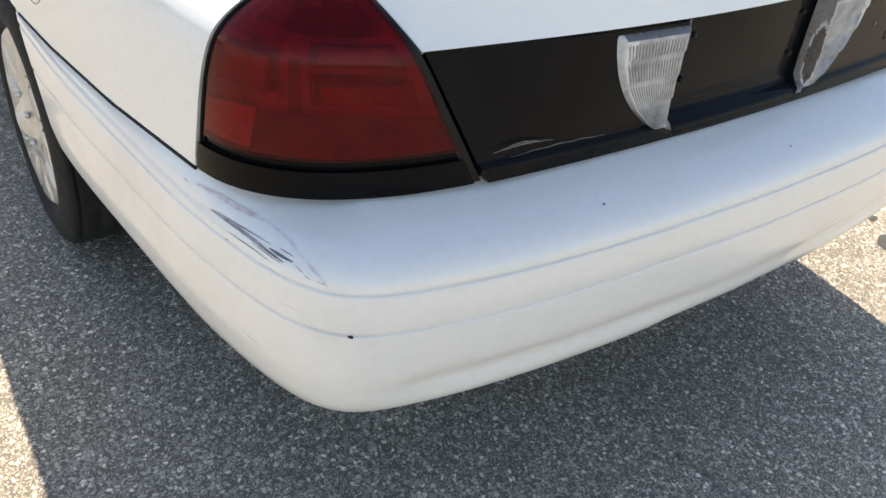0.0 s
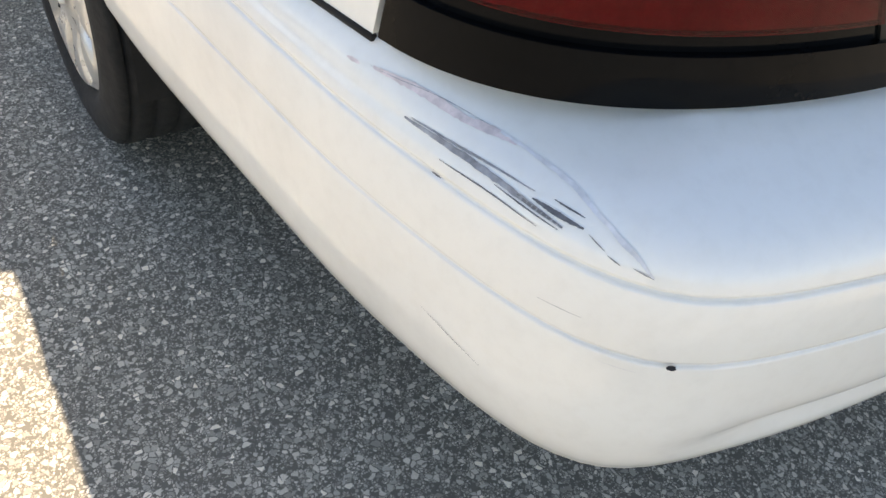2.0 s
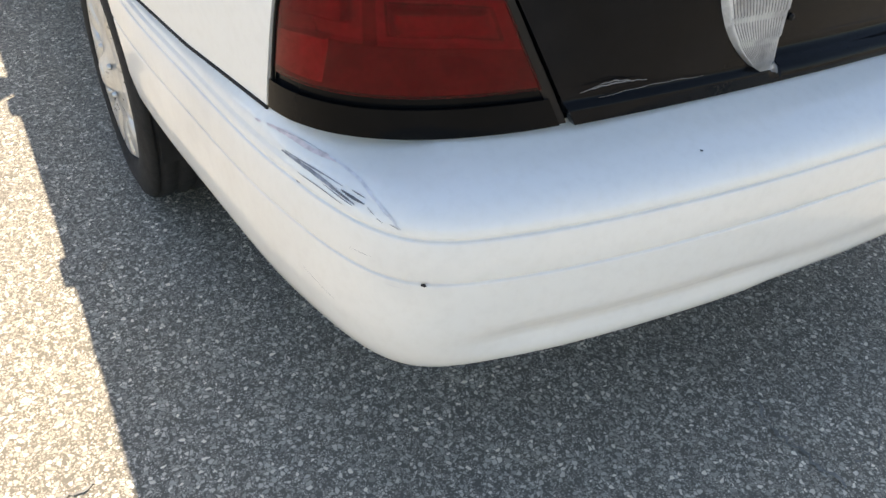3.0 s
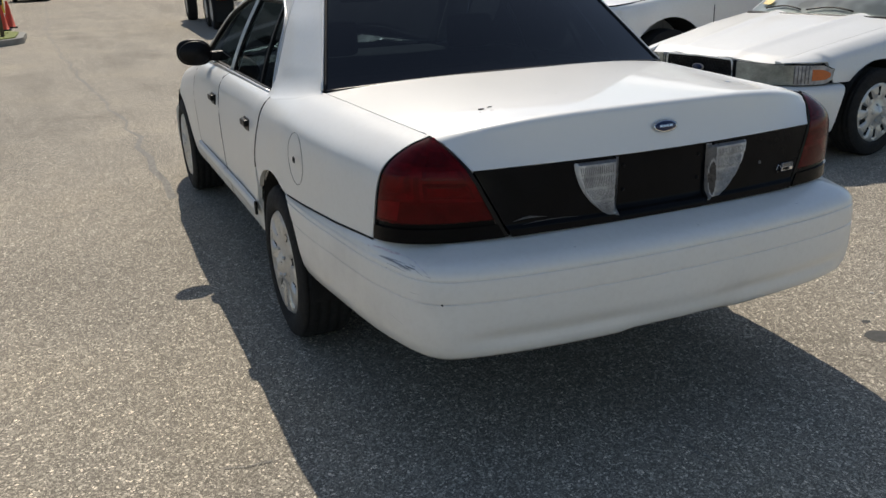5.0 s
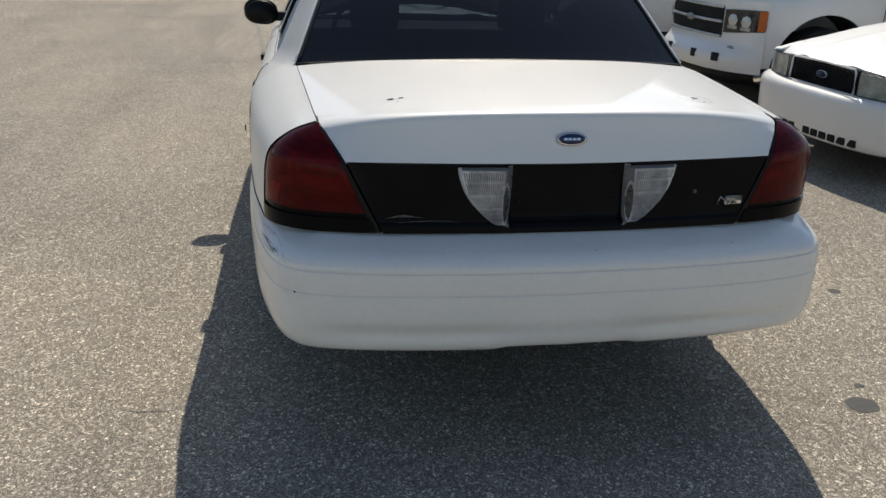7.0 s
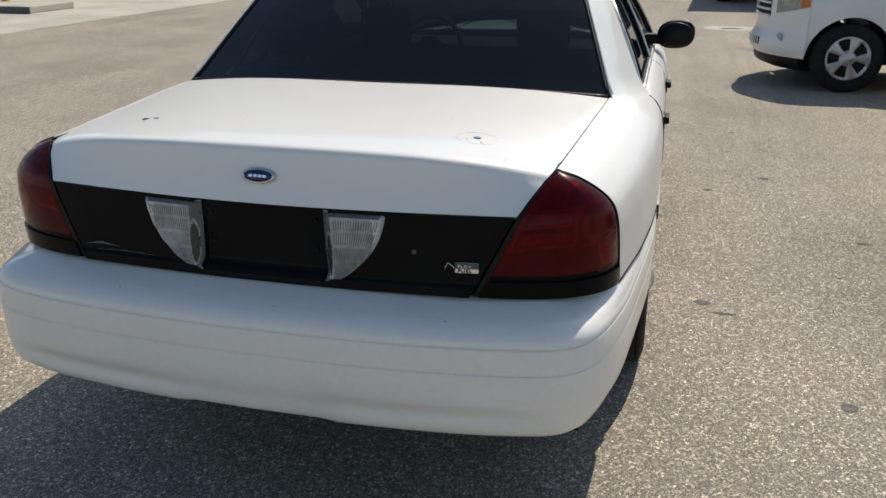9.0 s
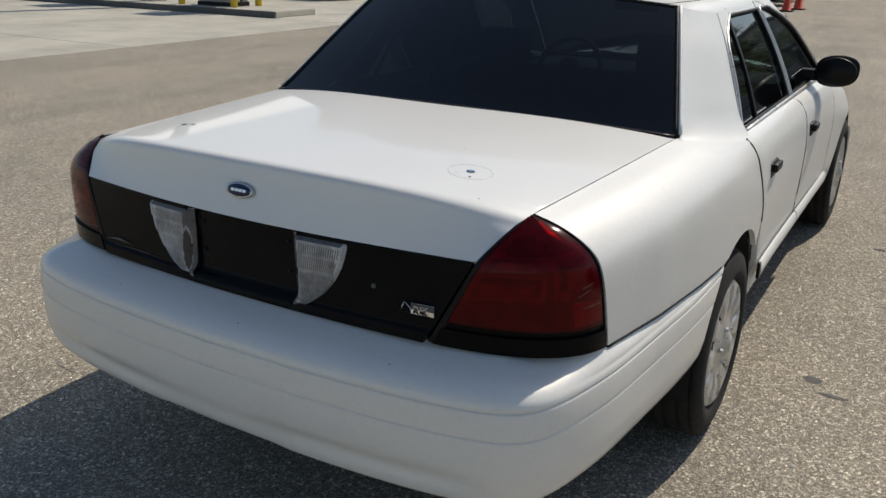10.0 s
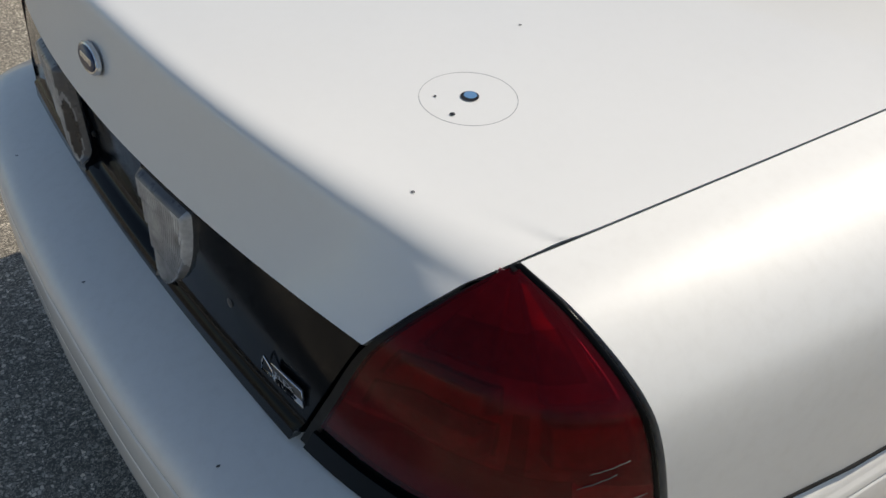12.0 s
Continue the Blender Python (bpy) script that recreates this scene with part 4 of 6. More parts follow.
def glasshouse(car):
    # pillar behind the rear door
    P = []
    us = np.linspace(0, 1, 18)
    cols = []
    for u in us:
        y0 = 1.228 + (1.70 - 1.228) * u
        c = section(y0)
        arc = np.concatenate([[0], np.cumsum(np.linalg.norm(np.diff(c, axis=0), axis=1))])
        reach = 0.012 + 0.055 * float(smooth01(u / 0.3))
        foot = np.array([np.interp(reach, arc, c[:, 0]) + 0.001, y0, np.interp(reach, arc, c[:, 1]) + 0.001])
        seam = np.array([c[0, 0], y0 + 0.01, c[0, 1]])
        # the foot dips under the quarter panel, so that no edge shows
        under = np.array([np.interp(reach + 0.03, arc, c[:, 0]) - 0.003, y0, np.interp(reach + 0.03, arc, c[:, 1]) - 0.002])

        def at(s):
            return pillar_at(u, s)

        knee = at(0.22)
        line = [under] + [(1 - t) ** 2 * foot + 2 * t * (1 - t) * seam + t * t * knee for t in np.linspace(0, 1, 10)]
        line += [at(s) for s in np.linspace(0.22, 1 - 0.07 * u, 16)[1:]]
        cols.append(line)
    P = np.array(cols).transpose(1, 0, 2)
    skin_pair("rear_pillar", P, white_paint, car, 0.0, True)
    # rear window
    def window_point(u, s):
        e = rear_edge(s)
        x = u * (e[0] - 0.012)
        bow = 1 - u * u
        return np.array([x, e[1] - (0.085 - 0.03 * s) * bow, e[2] + (0.030 + 0.006 * s) * bow + 0.012 * math.sin(math.pi * s)])

    G = np.array([[window_point(u, s) for s in np.linspace(0.0, 1.0, 20)] for u in np.linspace(-1, 1, 41)])
    skin("rear_window", G, rear_glass, car, 0.004, False, "dark tinted rear window")
    us = np.linspace(-1, 1, 41)
    part("window_seal", tube("window_seal", [window_point(u, -0.012) + np.array([0, 0, 0.002]) for u in us], 0.011, black_trim, 8), car)
    part("window_seal", tube("window_seal", [window_point(u, 1.0) for u in us], 0.006, black_trim, 8), car)
    for side in (1, -1):
        part("window_seal", tube("window_seal", [window_point(side * 1.006, s) for s in np.linspace(0, 1, 14)], 0.0075, black_trim, 8), car)
        part("window_trim", tube("window_trim", [window_point(side * 1.022, s) + np.array([0, 0.004, 0.004]) for s in np.linspace(0.02, 1, 14)], 0.006, white_paint, 8), car)
    # roof
    def rail(y):
        return (np.interp(y, [1.67, 1.97, 2.6, 3.05], [0.647, 0.665, 0.675, 0.640]), np.interp(y, [1.67, 1.97, 2.6, 3.05], [1.448, 1.462, 1.466, 1.448]))

    def roof_hem(y):
        """The lower edge of the roof's right side at y."""
        if y < 1.97:
            u = np.clip((y - 1.673) / 0.297, 0, 1)
            return pillar_at(u, 1.0 - 0.07 * u)
        k = min(1, max(0, y - 2.75) / 0.35)
        return np.array([0.711 - 0.045 * k, y, 1.408 + 0.014 * k])

    R = []
    for v in np.linspace(0, 1, 40):
        row, hem = [], roof_hem(1.673 + 1.40 * v)
        for u in np.linspace(-0.80, 0.80, 33):
            y0, y1 = 1.673 - 0.055 * (1 - u * u), 3.05 + 0.06 * (1 - u * u)
            y = y0 + (y1 - y0) * v
            x, z = rail(min(max(y, 1.67), 3.05))
            crown = 0.040 * math.sin(math.pi * (0.22 + 0.62 * v)) ** 0.7
            row.append(np.array((x * u, y, z + crown * (1 - abs(u) ** 2.2))))
        for side in (1, -1):
            last, before = (row[-1], row[-2]) if side > 0 else (row[0], row[1])
            foot = hem * np.array([side, 1, 1])
            slope = (last[2] - before[2]) / abs(last[0] - before[0])
            reach = abs(foot[0]) - 0.028
            top = np.array([side * reach, (last[1] + foot[1]) / 2, max(last[2] + slope * (reach - abs(last[0])), foot[2] + 0.010)])
            arc = [(1 - t) ** 2 * last + 2 * t * (1 - t) * top + t * t * foot for t in np.linspace(0, 1, 13)[1:]]
            row = row + arc if side > 0 else arc[::-1] + row
        R.append(row)
    skin("roof", R, white_paint, car, 0.006, True)
    for k in (7, -8):
        part("roof_seam", tube("roof_seam", [np.array(row[k]) + np.array([0, 0, 0.0004]) for row in R[:34]], 0.0022, grey_plastic, 5), car)

    def pane(y0, y1, s0, s1, lift, n=14):
        rows = []
        for s in np.linspace(s0, s1, n):
            a, b = y0(s), y1(s)
            rows.append([(0.903 - 0.205 * s + 0.014 * math.sin(math.pi * np.clip(s, 0, 1)) + lift, y, 1.036 + 0.398 * s) for y in np.linspace(a, b, 12)])
        return np.array(rows)

    rear_y = lambda s: 1.735 + 0.265 * s + 0.13 * max(0.0, (s - 0.55) / 0.35) ** 2.6
    mid_y = lambda s: 1.99 + 0.12 * s
    b_back, b_front = (lambda s: 2.615 - 0.02 * s), (lambda s: 2.69 - 0.03 * s)
    front_y = lambda s: 3.52 - 0.55 * s - 0.20 * max(0.0, (s - 0.55) / 0.36) ** 2.4
    for y0, y1, name in ((rear_y, lambda s: mid_y(s) - 0.012, "quarter_window"), (lambda s: mid_y(s) + 0.012, b_back, "rear_side_window"), (b_front, front_y, "front_side_window")):
        skin_pair(name, pane(y0, y1, 0.02, 0.90, -0.012), dark_glass, car, 0.003, True)
    skin_pair("window_bar", pane(lambda s: mid_y(s) - 0.013, lambda s: mid_y(s) + 0.013, 0.0, 0.97, -0.004), black_trim, car, 0.01, True)
    skin_pair("door_pillar", pane(lambda s: b_back(s) + 0.006, lambda s: b_front(s) - 0.006, -0.01, 1.0, 0.0), white_paint, car, 0.012, True)
    skin_pair("window_surround", pane(lambda s: 1.701 + 0.265 * s, lambda s: rear_y(min(s, 0.92)) - 0.006, -0.02, 0.95, 0.001), white_paint, car, 0.012, True)
    for side in (1, -1):
        M = np.array([side, 1, 1])
        loops = [pane(rear_y, b_back, 0.0, 0.905, -0.004), pane(b_front, front_y, 0.0, 0.905, -0.004)]
        for L in loops:
            ring = [p for p in L[0]] + [r[-1] for r in L[1:]] + [p for p in L[-1][::-1][1:]] + [r[0] for r in L[::-1][1:-1]]
            part("window_seal", tube("window_seal", [p * M for p in ring], 0.0075, black_trim, 6, True), car)
        for y0, y1 in ((lambda s: rear_y(s) - 0.022, lambda s: b_back(s) + 0.016), (lambda s: b_front(s) - 0.016, lambda s: front_y(s) + 0.022)):
            L = pane(y0, y1, -0.03, 0.925, 0.002)
            ring = [p for p in L[0]] + [r[-1] for r in L[1:]] + [p for p in L[-1][::-1][1:]] + [r[0] for r in L[::-1][1:-1]]
            part("window_frame", tube("window_frame", [p * M for p in ring], 0.0065, silver, 6, True), car)
        part("belt_trim", tube("belt_trim", [np.array([0.908, y, 1.028]) * M for y in np.linspace(1.72, 3.5, 14)], 0.010, silver, 8), car)
    # windscreen, its pillars and the cowl
    def screen_point(u, s):
        x = u * (0.80 - 0.165 * s)
        bow = 1 - u * u
        return np.array([x, 3.78 - 0.70 * s + (0.16 - 0.09 * s) * bow, 1.005 + 0.445 * s + 0.012 * bow + 0.015 * math.sin(math.pi * s)])

    W = np.array([[screen_point(u, s) for s in np.linspace(0, 1, 16)] for u in np.linspace(-1, 1, 31)])
    skin("windscreen", W, clear_glass, car, 0.004, True, "clear windscreen").visible_shadow = False
    A = []
    for s in np.linspace(0, 1, 14):
        a = screen_point(1.0, s)
        b = np.array([0.903 - 0.205 * s, front_y(s) + 0.02, 1.036 + 0.398 * s])
        A.append([a * (1 - t) + b * t + np.array([0.012, 0.006, 0.01]) * math.sin(math.pi * t) for t in np.linspace(0, 1, 6)])
    skin_pair("front_pillar", A, white_paint, car, 0.012, False)
    part("cowl", tube("cowl", [screen_point(u, -0.02) + np.array([0, 0.02, -0.012]) for u in np.linspace(-1, 1, 25)], 0.022, black_trim, 8), car)
    for x0 in (-0.45, 0.18):
        part("wiper", tube("wiper", [screen_point(x0 + 0.55 * t, 0.03 + 0.05 * math.sin(math.pi * t)) + np.array([0, 0.012, 0.012]) for t in np.linspace(0, 1, 8)], 0.007, black_trim, 6), car)
    # cabin: seats, headrests, wheel, shelf
    part("parcel_shelf", box_mesh("parcel_shelf", (-0.74, 1.22, 1.03), (0.74, 1.72, 1.062), dash_dark, 0.01), car)
    part("brake_light", box_mesh("brake_light", (-0.15, 1.20, 1.095), (0.15, 1.27, 1.145), dash_pale, 0.012), car, "pale high brake light on the shelf")
    part("cabin_floor", box_mesh("cabin_floor", (-0.86, 1.7, 0.42), (0.86, 3.9, 0.5), under_black, 0.02), car)
    part("dashboard", box_mesh("dashboard", (-0.80, 3.40, 0.70), (0.80, 3.86, 0.985), dash_dark, 0.06), car)
    part("rear_bench", box_mesh("rear_bench", (-0.72, 1.55, 0.55), (0.72, 1.80, 1.07), seat_cloth, 0.06), car)
    for x in (-0.40, 0.40):
        seat = new("front_seat")
        seat.parent = car
        part("seat_back", box_mesh("seat_back", (x - 0.26, 2.35, 0.55), (x + 0.26, 2.52, 1.08), seat_cloth, 0.06), seat)
        part("seat_base", box_mesh("seat_base", (x - 0.26, 2.5, 0.5), (x + 0.26, 3.05, 0.66), seat_cloth, 0.06), seat)
        part("headrest", box_mesh("headrest", (x - 0.13, 2.36, 1.09), (x + 0.13, 2.46, 1.27), seat_cloth, 0.04), seat)
    ring = [(0.19 * math.cos(t), 0.19 * math.sin(t), 0) for t in np.linspace(0, 6.2832, 32, endpoint=False)]
    helm = new("steering_wheel")
    helm.parent = car
    part("wheel_ring", tube("wheel_ring", ring, 0.015, dash_dark, 8, True), helm)
    part("wheel_boss", lathe("wheel_boss", [(0, 0.03), (0.06, 0.025), (0.08, 0)], dash_dark, "z", 20), helm)
    part("wheel_spoke", box_mesh("wheel_spoke", (-0.18, -0.02, -0.005), (0.18, 0.02, 0.008), dash_dark, 0.004), helm)
    helm.matrix_basis = pose(-0.40, 3.22, 0.98, 62)
    part("inner_mirror", box_mesh("inner_mirror", (-0.12, 3.12, 1.33), (0.12, 3.15, 1.39), dash_dark, 0.02), car)


def door_mirrors(car):
    for side in (1, -1):
        m = new("door_mirror")
        m.parent = car
        tagged(m, "black door mirror")
        bm = bmesh.new()
        bmesh.ops.create_uvsphere(bm, u_segments=28, v_segments=18, radius=1)
        for v in bm.verts:
            x, y, z = v.co
            k = 2.6
            n = (abs(x) ** k + abs(z) ** k) ** (1 / k) if abs(x) + abs(z) > 0 else 0
            r = math.hypot(x, z)
            f = r / n if n > 1e-6 else 1
            f = 1 + (f - 1) * 0.9
            v.co = Vector((x * f * 0.099, y * (0.075 if y > 0 else 0.028), z * f * 0.075 + x * 0.006))
        part("housing", from_bm("housing", bm, black_trim, True), m)
        part("mirror_glass", lathe("mirror_glass", [(0, 0), (0.97, 0), (1.0, -0.003), (1.0, -0.03)], black_trim, "z", 36), m).matrix_basis = Matrix.Translation((0, -0.0285, 0)) @ pose(0, 0, 0, 90) @ Matrix.Diagonal((0.090, 0.066, 1, 1))
        part("arm", box_mesh("arm", (-0.19, 0.0, -0.055), (-0.07, 0.06, 0.0), black_trim, 0.012), m)
        m.matrix_basis = Matrix.Translation((side * 1.025, 3.12, 1.10)) @ Matrix.Diagonal((side, 1, 1, 1))


def nose(car):
    # bonnet
    def bonnet(u, v):
        y = 3.86 + (5.24 - 3.86) * v - 0.10 * u * u * (0.25 + 0.75 * v)
        x = u * (np.interp(y, Y_KEYS, SEAM_X) - 0.004)
        zs = np.interp(y, Y_KEYS, SEAM_Z)
        ridge = 0.016 * math.exp(-((abs(u) - 0.52 + 0.1 * v) / 0.09) ** 2)
        return (x, y, zs + (0.045 - 0.01 * v) * (1 - abs(u) ** 2.2) + ridge * (1 - v * 0.4) - 0.03 * smooth01((v - 0.93) / 0.07))

    H = [[bonnet(u, v) for v in np.linspace(0, 1, 30)] for u in np.linspace(-1, 1, 41)]
    skin("bonnet", H, white_paint, car, 0.014, False, "white bonnet with two creases")
    plan = spline([(0, 5.385), (0.35, 5.366), (0.60, 5.306), (0.77, 5.212), (0.872, 5.09), (0.927, 4.97), (0.96, 4.86), (0.985, 4.745)], 44)
    way = np.gradient(plan, axis=0)
    way /= np.linalg.norm(way, axis=1, keepdims=True)
    inward = np.stack([way[:, 1], -way[:, 0]], axis=1)
    rise = [(0.235, 0.06), (0.24, 0.025), (0.26, 0.008), (0.33, 0.0), (0.44, -0.004), (0.53, -0.004), (0.56, 0.004), (0.578, 0.022), (0.588, 0.05), (0.592, 0.10)]
    P = [[(p[0] + n[0] * d, p[1] + n[1] * d, z) for z, d in rise] for p, n in zip(plan, inward)]
    P = np.array(P)
    # the wheel-arch end leans forward towards the ground
    P[:, :, 1] += 0.12 * np.clip((5.0 - P[:, :, 1]) / 0.25, 0, 1) * np.clip((0.60 - P[:, :, 2]) / 0.36, 0, 1)
    full = np.concatenate([(P * np.array([-1, 1, 1]))[:0:-1], P], axis=0)
    skin("front_bumper", full, bumper_paint, car, 0.02, True, "white front bumper cover with lower slots")
    for k in range(-6, 7):
        if k:
            x = k * 0.085
            y = float(np.interp(abs(x), plan[:30, 0], plan[:30, 1]))
            part("air_slot", box_mesh("air_slot", (x - 0.036, y - 0.03, 0.262), (x + 0.036, y + 0.0015, 0.314), under_black, 0.006), car)
    # grille
    g = new("grille")
    g.parent = car
    tagged(g, "black honeycomb grille with pale surround")
    part("backing", box_mesh("backing", (-0.34, 5.20, 0.59), (0.34, 5.242, 0.755), under_black, 0.01), g)
    ring = [(0.355 * sx, 5.265, z) for sx, z in ((-1, 0.60), (-0.96, 0.588), (0, 0.585), (0.96, 0.588), (1, 0.60), (0.98, 0.745), (0.93, 0.762), (0, 0.768), (-0.93, 0.762), (-0.98, 0.745))]
    part("surround", tube("surround", ring, 0.008, white_paint, 8, True), g)
    bm = bmesh.new()
    for r in range(8):
        for c in range(26):
            x = -0.385 + c * 0.031 + (0.0155 if r % 2 else 0)
            z = 0.600 + r * 0.0215
            if abs(x) > 0.335:
                continue
            ring6 = [bm.verts.new((x + 0.0165 * math.cos(a), 5.252, z + 0.0135 * math.sin(a))) for a in np.linspace(0, 6.2832, 6, endpoint=False)]
            ring7 = [bm.verts.new((x + 0.0125 * math.cos(a), 5.246, z + 0.0100 * math.sin(a))) for a in np.linspace(0, 6.2832, 6, endpoint=False)]
            for i in range(6):
                bm.faces.new((ring6[i], ring6[(i + 1) % 6], ring7[(i + 1) % 6], ring7[i]))
    part("mesh_insert", from_bm("mesh_insert", bm, under_black), g)
    part("grille_badge", lathe("grille_badge", [(0, 0.008), (0.85, 0.008), (1, 0.003), (1, 0)], silver, "z", 28), g).matrix_basis = Matrix.Translation((0, 5.262, 0.678)) @ pose(0, 0, 0, -90) @ Matrix.Diagonal((0.062, 0.028, 1, 1))
    part("grille_badge_field", lathe("grille_badge_field", [(0, 0.010), (0.8, 0.010), (0.82, 0)], blue_oval, "z", 28), g).matrix_basis = Matrix.Translation((0, 5.262, 0.678)) @ pose(0, 0, 0, -90) @ Matrix.Diagonal((0.062, 0.028, 1, 1))
    # headlamps
    line = spline([(0.395, 5.268), (0.57, 5.238), (0.735, 5.165), (0.84, 5.055), (0.895, 4.93), (0.915, 4.82)], 30)
    for side in (1, -1):
        lamp = new("headlamp")
        lamp.parent = car
        tagged(lamp, "hazed clear headlamp with amber corner")

        def band(i0, i1, z0, z1, lift):
            rows = []
            for i in range(i0, i1):
                x, y = line[i]
                taper = 0.018 * i / 29 + 0.034 * float(smooth01((i - 23) / 6)) ** 2
                rise = 0.030 * float(smooth01((i - 25) / 4)) ** 2
                rows.append([((x + lift) * side, y + lift, z) for z in np.linspace(z0 + rise, z1 - taper, 6)])
            return rows

        skin("lens", band(0, 18, 0.598, 0.752, 0.0), hazed_lens, lamp, 0.02, side > 0)
        skin("corner_lens", band(17, 30, 0.598, 0.752, 0.001), fluted_lens, lamp, 0.02, side > 0)
        skin("amber_marker", band(22, 29, 0.628, 0.722, 0.004), amber, lamp, 0.006, side > 0, "amber side marker")
        for i in range(17, 22):
            x, y = line[i]
            part("lens_flute", tube("lens_flute", [((x + 0.003) * side, y + 0.003, 0.606), ((x + 0.003) * side, y + 0.003, 0.735)], 0.0035, lens_groove, 5), lamp)
        part("lamp_gasket", tube("lamp_gasket", [(x * side, y - 0.002, 0.594 + 0.030 * float(smooth01((i - 25) / 4)) ** 2) for i, (x, y) in enumerate(line)] + [(x * side, y - 0.002, 0.756 - 0.018 * i / 29 - 0.034 * float(smooth01((i - 23) / 6)) ** 2) for i, (x, y) in list(enumerate(line))[::-1]], 0.0035, black_trim, 6, True), lamp)
    part("inner_nose", box_mesh("inner_nose", (-0.68, 4.5, 0.35), (0.68, 5.18, 0.74), under_black, 0.03), car)


def sedan(label):
    car = thing("sedan", label, "car", "parked cars")
    body_sides(car)
    tail_bumper(car)
    tail_lamps(car)
    tail_panel(car)
    trunk_lid(car)
    glasshouse(car)
    door_mirrors(car)
    nose(car)
    return car


# ---- other vehicles: tail at y = 0, nose at y = length ----
def wagon(label, length, half, belt, roof, bonnet_front, screen_base, screen_top, roof_end, tail_base, hubs, radius, lamp, grille, category="car", rails=True, spokes=6, paint_mat=None, gap=0.065, rim_mat=None, raked=False, marker=True, lens=None):
    body = paint_mat or far_white
    car = thing("utility_vehicle" if roof > 1.6 else "parked_car", label, category, "parked cars")
    arch = radius + gap
    deep, power = (0.36, 2.4) if raked else (0.28, 2.8)

    def wide(y):
        if y > length - 0.04 - deep:
            return half * 0.93 * ((length - 0.04 - min(y, length - 0.045)) / deep) ** (1 / power) - 0.002
        return half * np.interp(y, [0, 0.12, 0.5, length - 0.95, length - 0.6, length - 0.04 - deep], [0.86, 0.94, 0.99, 1.0, 0.985, 0.93])

    def top(y):
        return float(np.interp(y, [0, tail_base, screen_base, length - 0.5, length - 0.12, length], [belt, belt, belt, bonnet_front + 0.045, bonnet_front, bonnet_front - 0.06]))

    def low(y):
        for c in hubs:
            if abs(y - c) < arch:
                return radius + math.sqrt(arch ** 2 - (y - c) ** 2)
        return 0.40

    cuts = sorted(set([0.0, length - 0.12] + list(np.arange(0.0, length - 0.13, 0.09)) + [c - arch * math.cos(t) for c in hubs for t in np.linspace(0.02, 3.12, 22)]))
    P = []
    for y in cuts:
        w, t, b = wide(y), top(y), low(y)
        pts = [(w - 0.09, t), (w - 0.035, t - 0.03), (w - 0.005, t - 0.13), (w, t - 0.28), (w + 0.004, 0.60), (w - 0.03, 0.38)]
        pts = [p for p in pts if p[1] > b + 0.02]
        wb = np.interp(b, [0.36, 0.6, 0.9], [w - 0.03, w + 0.004, w])
        c = spline(pts + [(wb, b)], 18)
        P.append(np.stack([c[:, 0], np.full(18, y), c[:, 1]], axis=1))
    skin_pair("body_side", P, body, car, 0.02, True)
    B = [[(u * (min(wide(y), half * 0.96) - 0.085), y, top(y) + 0.05 * (1 - abs(u) ** 2.5) + 0.012 * math.exp(-((abs(u) - 0.6) / 0.08) ** 2)) for u in np.linspace(-1, 1, 25)] for y in np.linspace(screen_base - 0.02, length - 0.01, 22)]
    skin("bonnet", B, body, car, 0.015, True)
    for s in (0, -1):
        part("bonnet_seam", tube("bonnet_seam", [np.array(row[s]) + np.array([0.002 if s else -0.002, 0, 0.001]) for row in B[:-2]], 0.0065, under_black, 6), car)
    # nose: rounded shell, grille, bumper
    N = []
    for z in np.linspace(0.34, bonnet_front - 0.02, 16):
        push = (0.06 if raked else 0.10) * smooth01((0.62 - z) / 0.14) - 0.05 * smooth01((0.42 - z) / 0.08)
        N.append([(u * half * 0.93, length + push * (1 - u ** 6) - 0.04 - deep * abs(u) ** power, z) for u in np.linspace(-1, 1, 31)])
    skin("front_bumper", N, body, car, 0.004, False, "white front bumper and nose")
    T = [[(u * half * 0.90, -0.03 + 0.12 * abs(u) ** 4, z) for u in np.linspace(-1, 1, 17)] for z in np.linspace(0.38, belt, 10)]
    skin("tailgate", T, body, car, 0.03, True)
    z0, z1 = lamp

    def lamp_z(x, t):
        """Height on the headlamp: it tapers outwards on a raked nose."""
        k = (x - 0.54) / 0.39
        return (z0 + z1) / 2 + (t - 0.5) * (z1 - z0) * (1 - (0.45 if raked else 0.12) * k * k) + (0.05 if raked else 0.03) * k

    for side in (1, -1):
        h = new("headlamp")
        h.parent = car
        rows = [[(side * half * x, length - 0.030 - deep * (x / 0.93) ** power, lamp_z(x, t)) for t in np.linspace(0, 1, 5)] for x in np.linspace(0.54, 0.925, 14)]
        skin("lens", rows, lens or lamp_glass, h, 0.02, side > 0, "clear headlamp")
        for k, zz in () if lens else ((0.64, (z0 + z1) / 2 + 0.02), (0.77, (z0 + z1) / 2 + 0.01)):
            part("light_strip", box_mesh("light_strip", (-0.055, -0.004, -(z1 - z0) * 0.38), (0.055, 0.012, -(z1 - z0) * 0.22), hazed_lens, 0.006), h).matrix_basis = Matrix.Translation((side * half * k, length - 0.030 - deep * (k / 0.93) ** power, zz)) @ pose(0, 0, 0, 0, 0, -side * 30 * k)
            part("reflector", lathe("reflector", [(0, 0.012), (0.040, 0.010), (0.058, 0)], silver, "z", 8), h).matrix_basis = Matrix.Translation((side * half * k, length - 0.024 - deep * (k / 0.93) ** power, zz)) @ pose(0, 0, 0, -90, 0, -side * 30 * k)
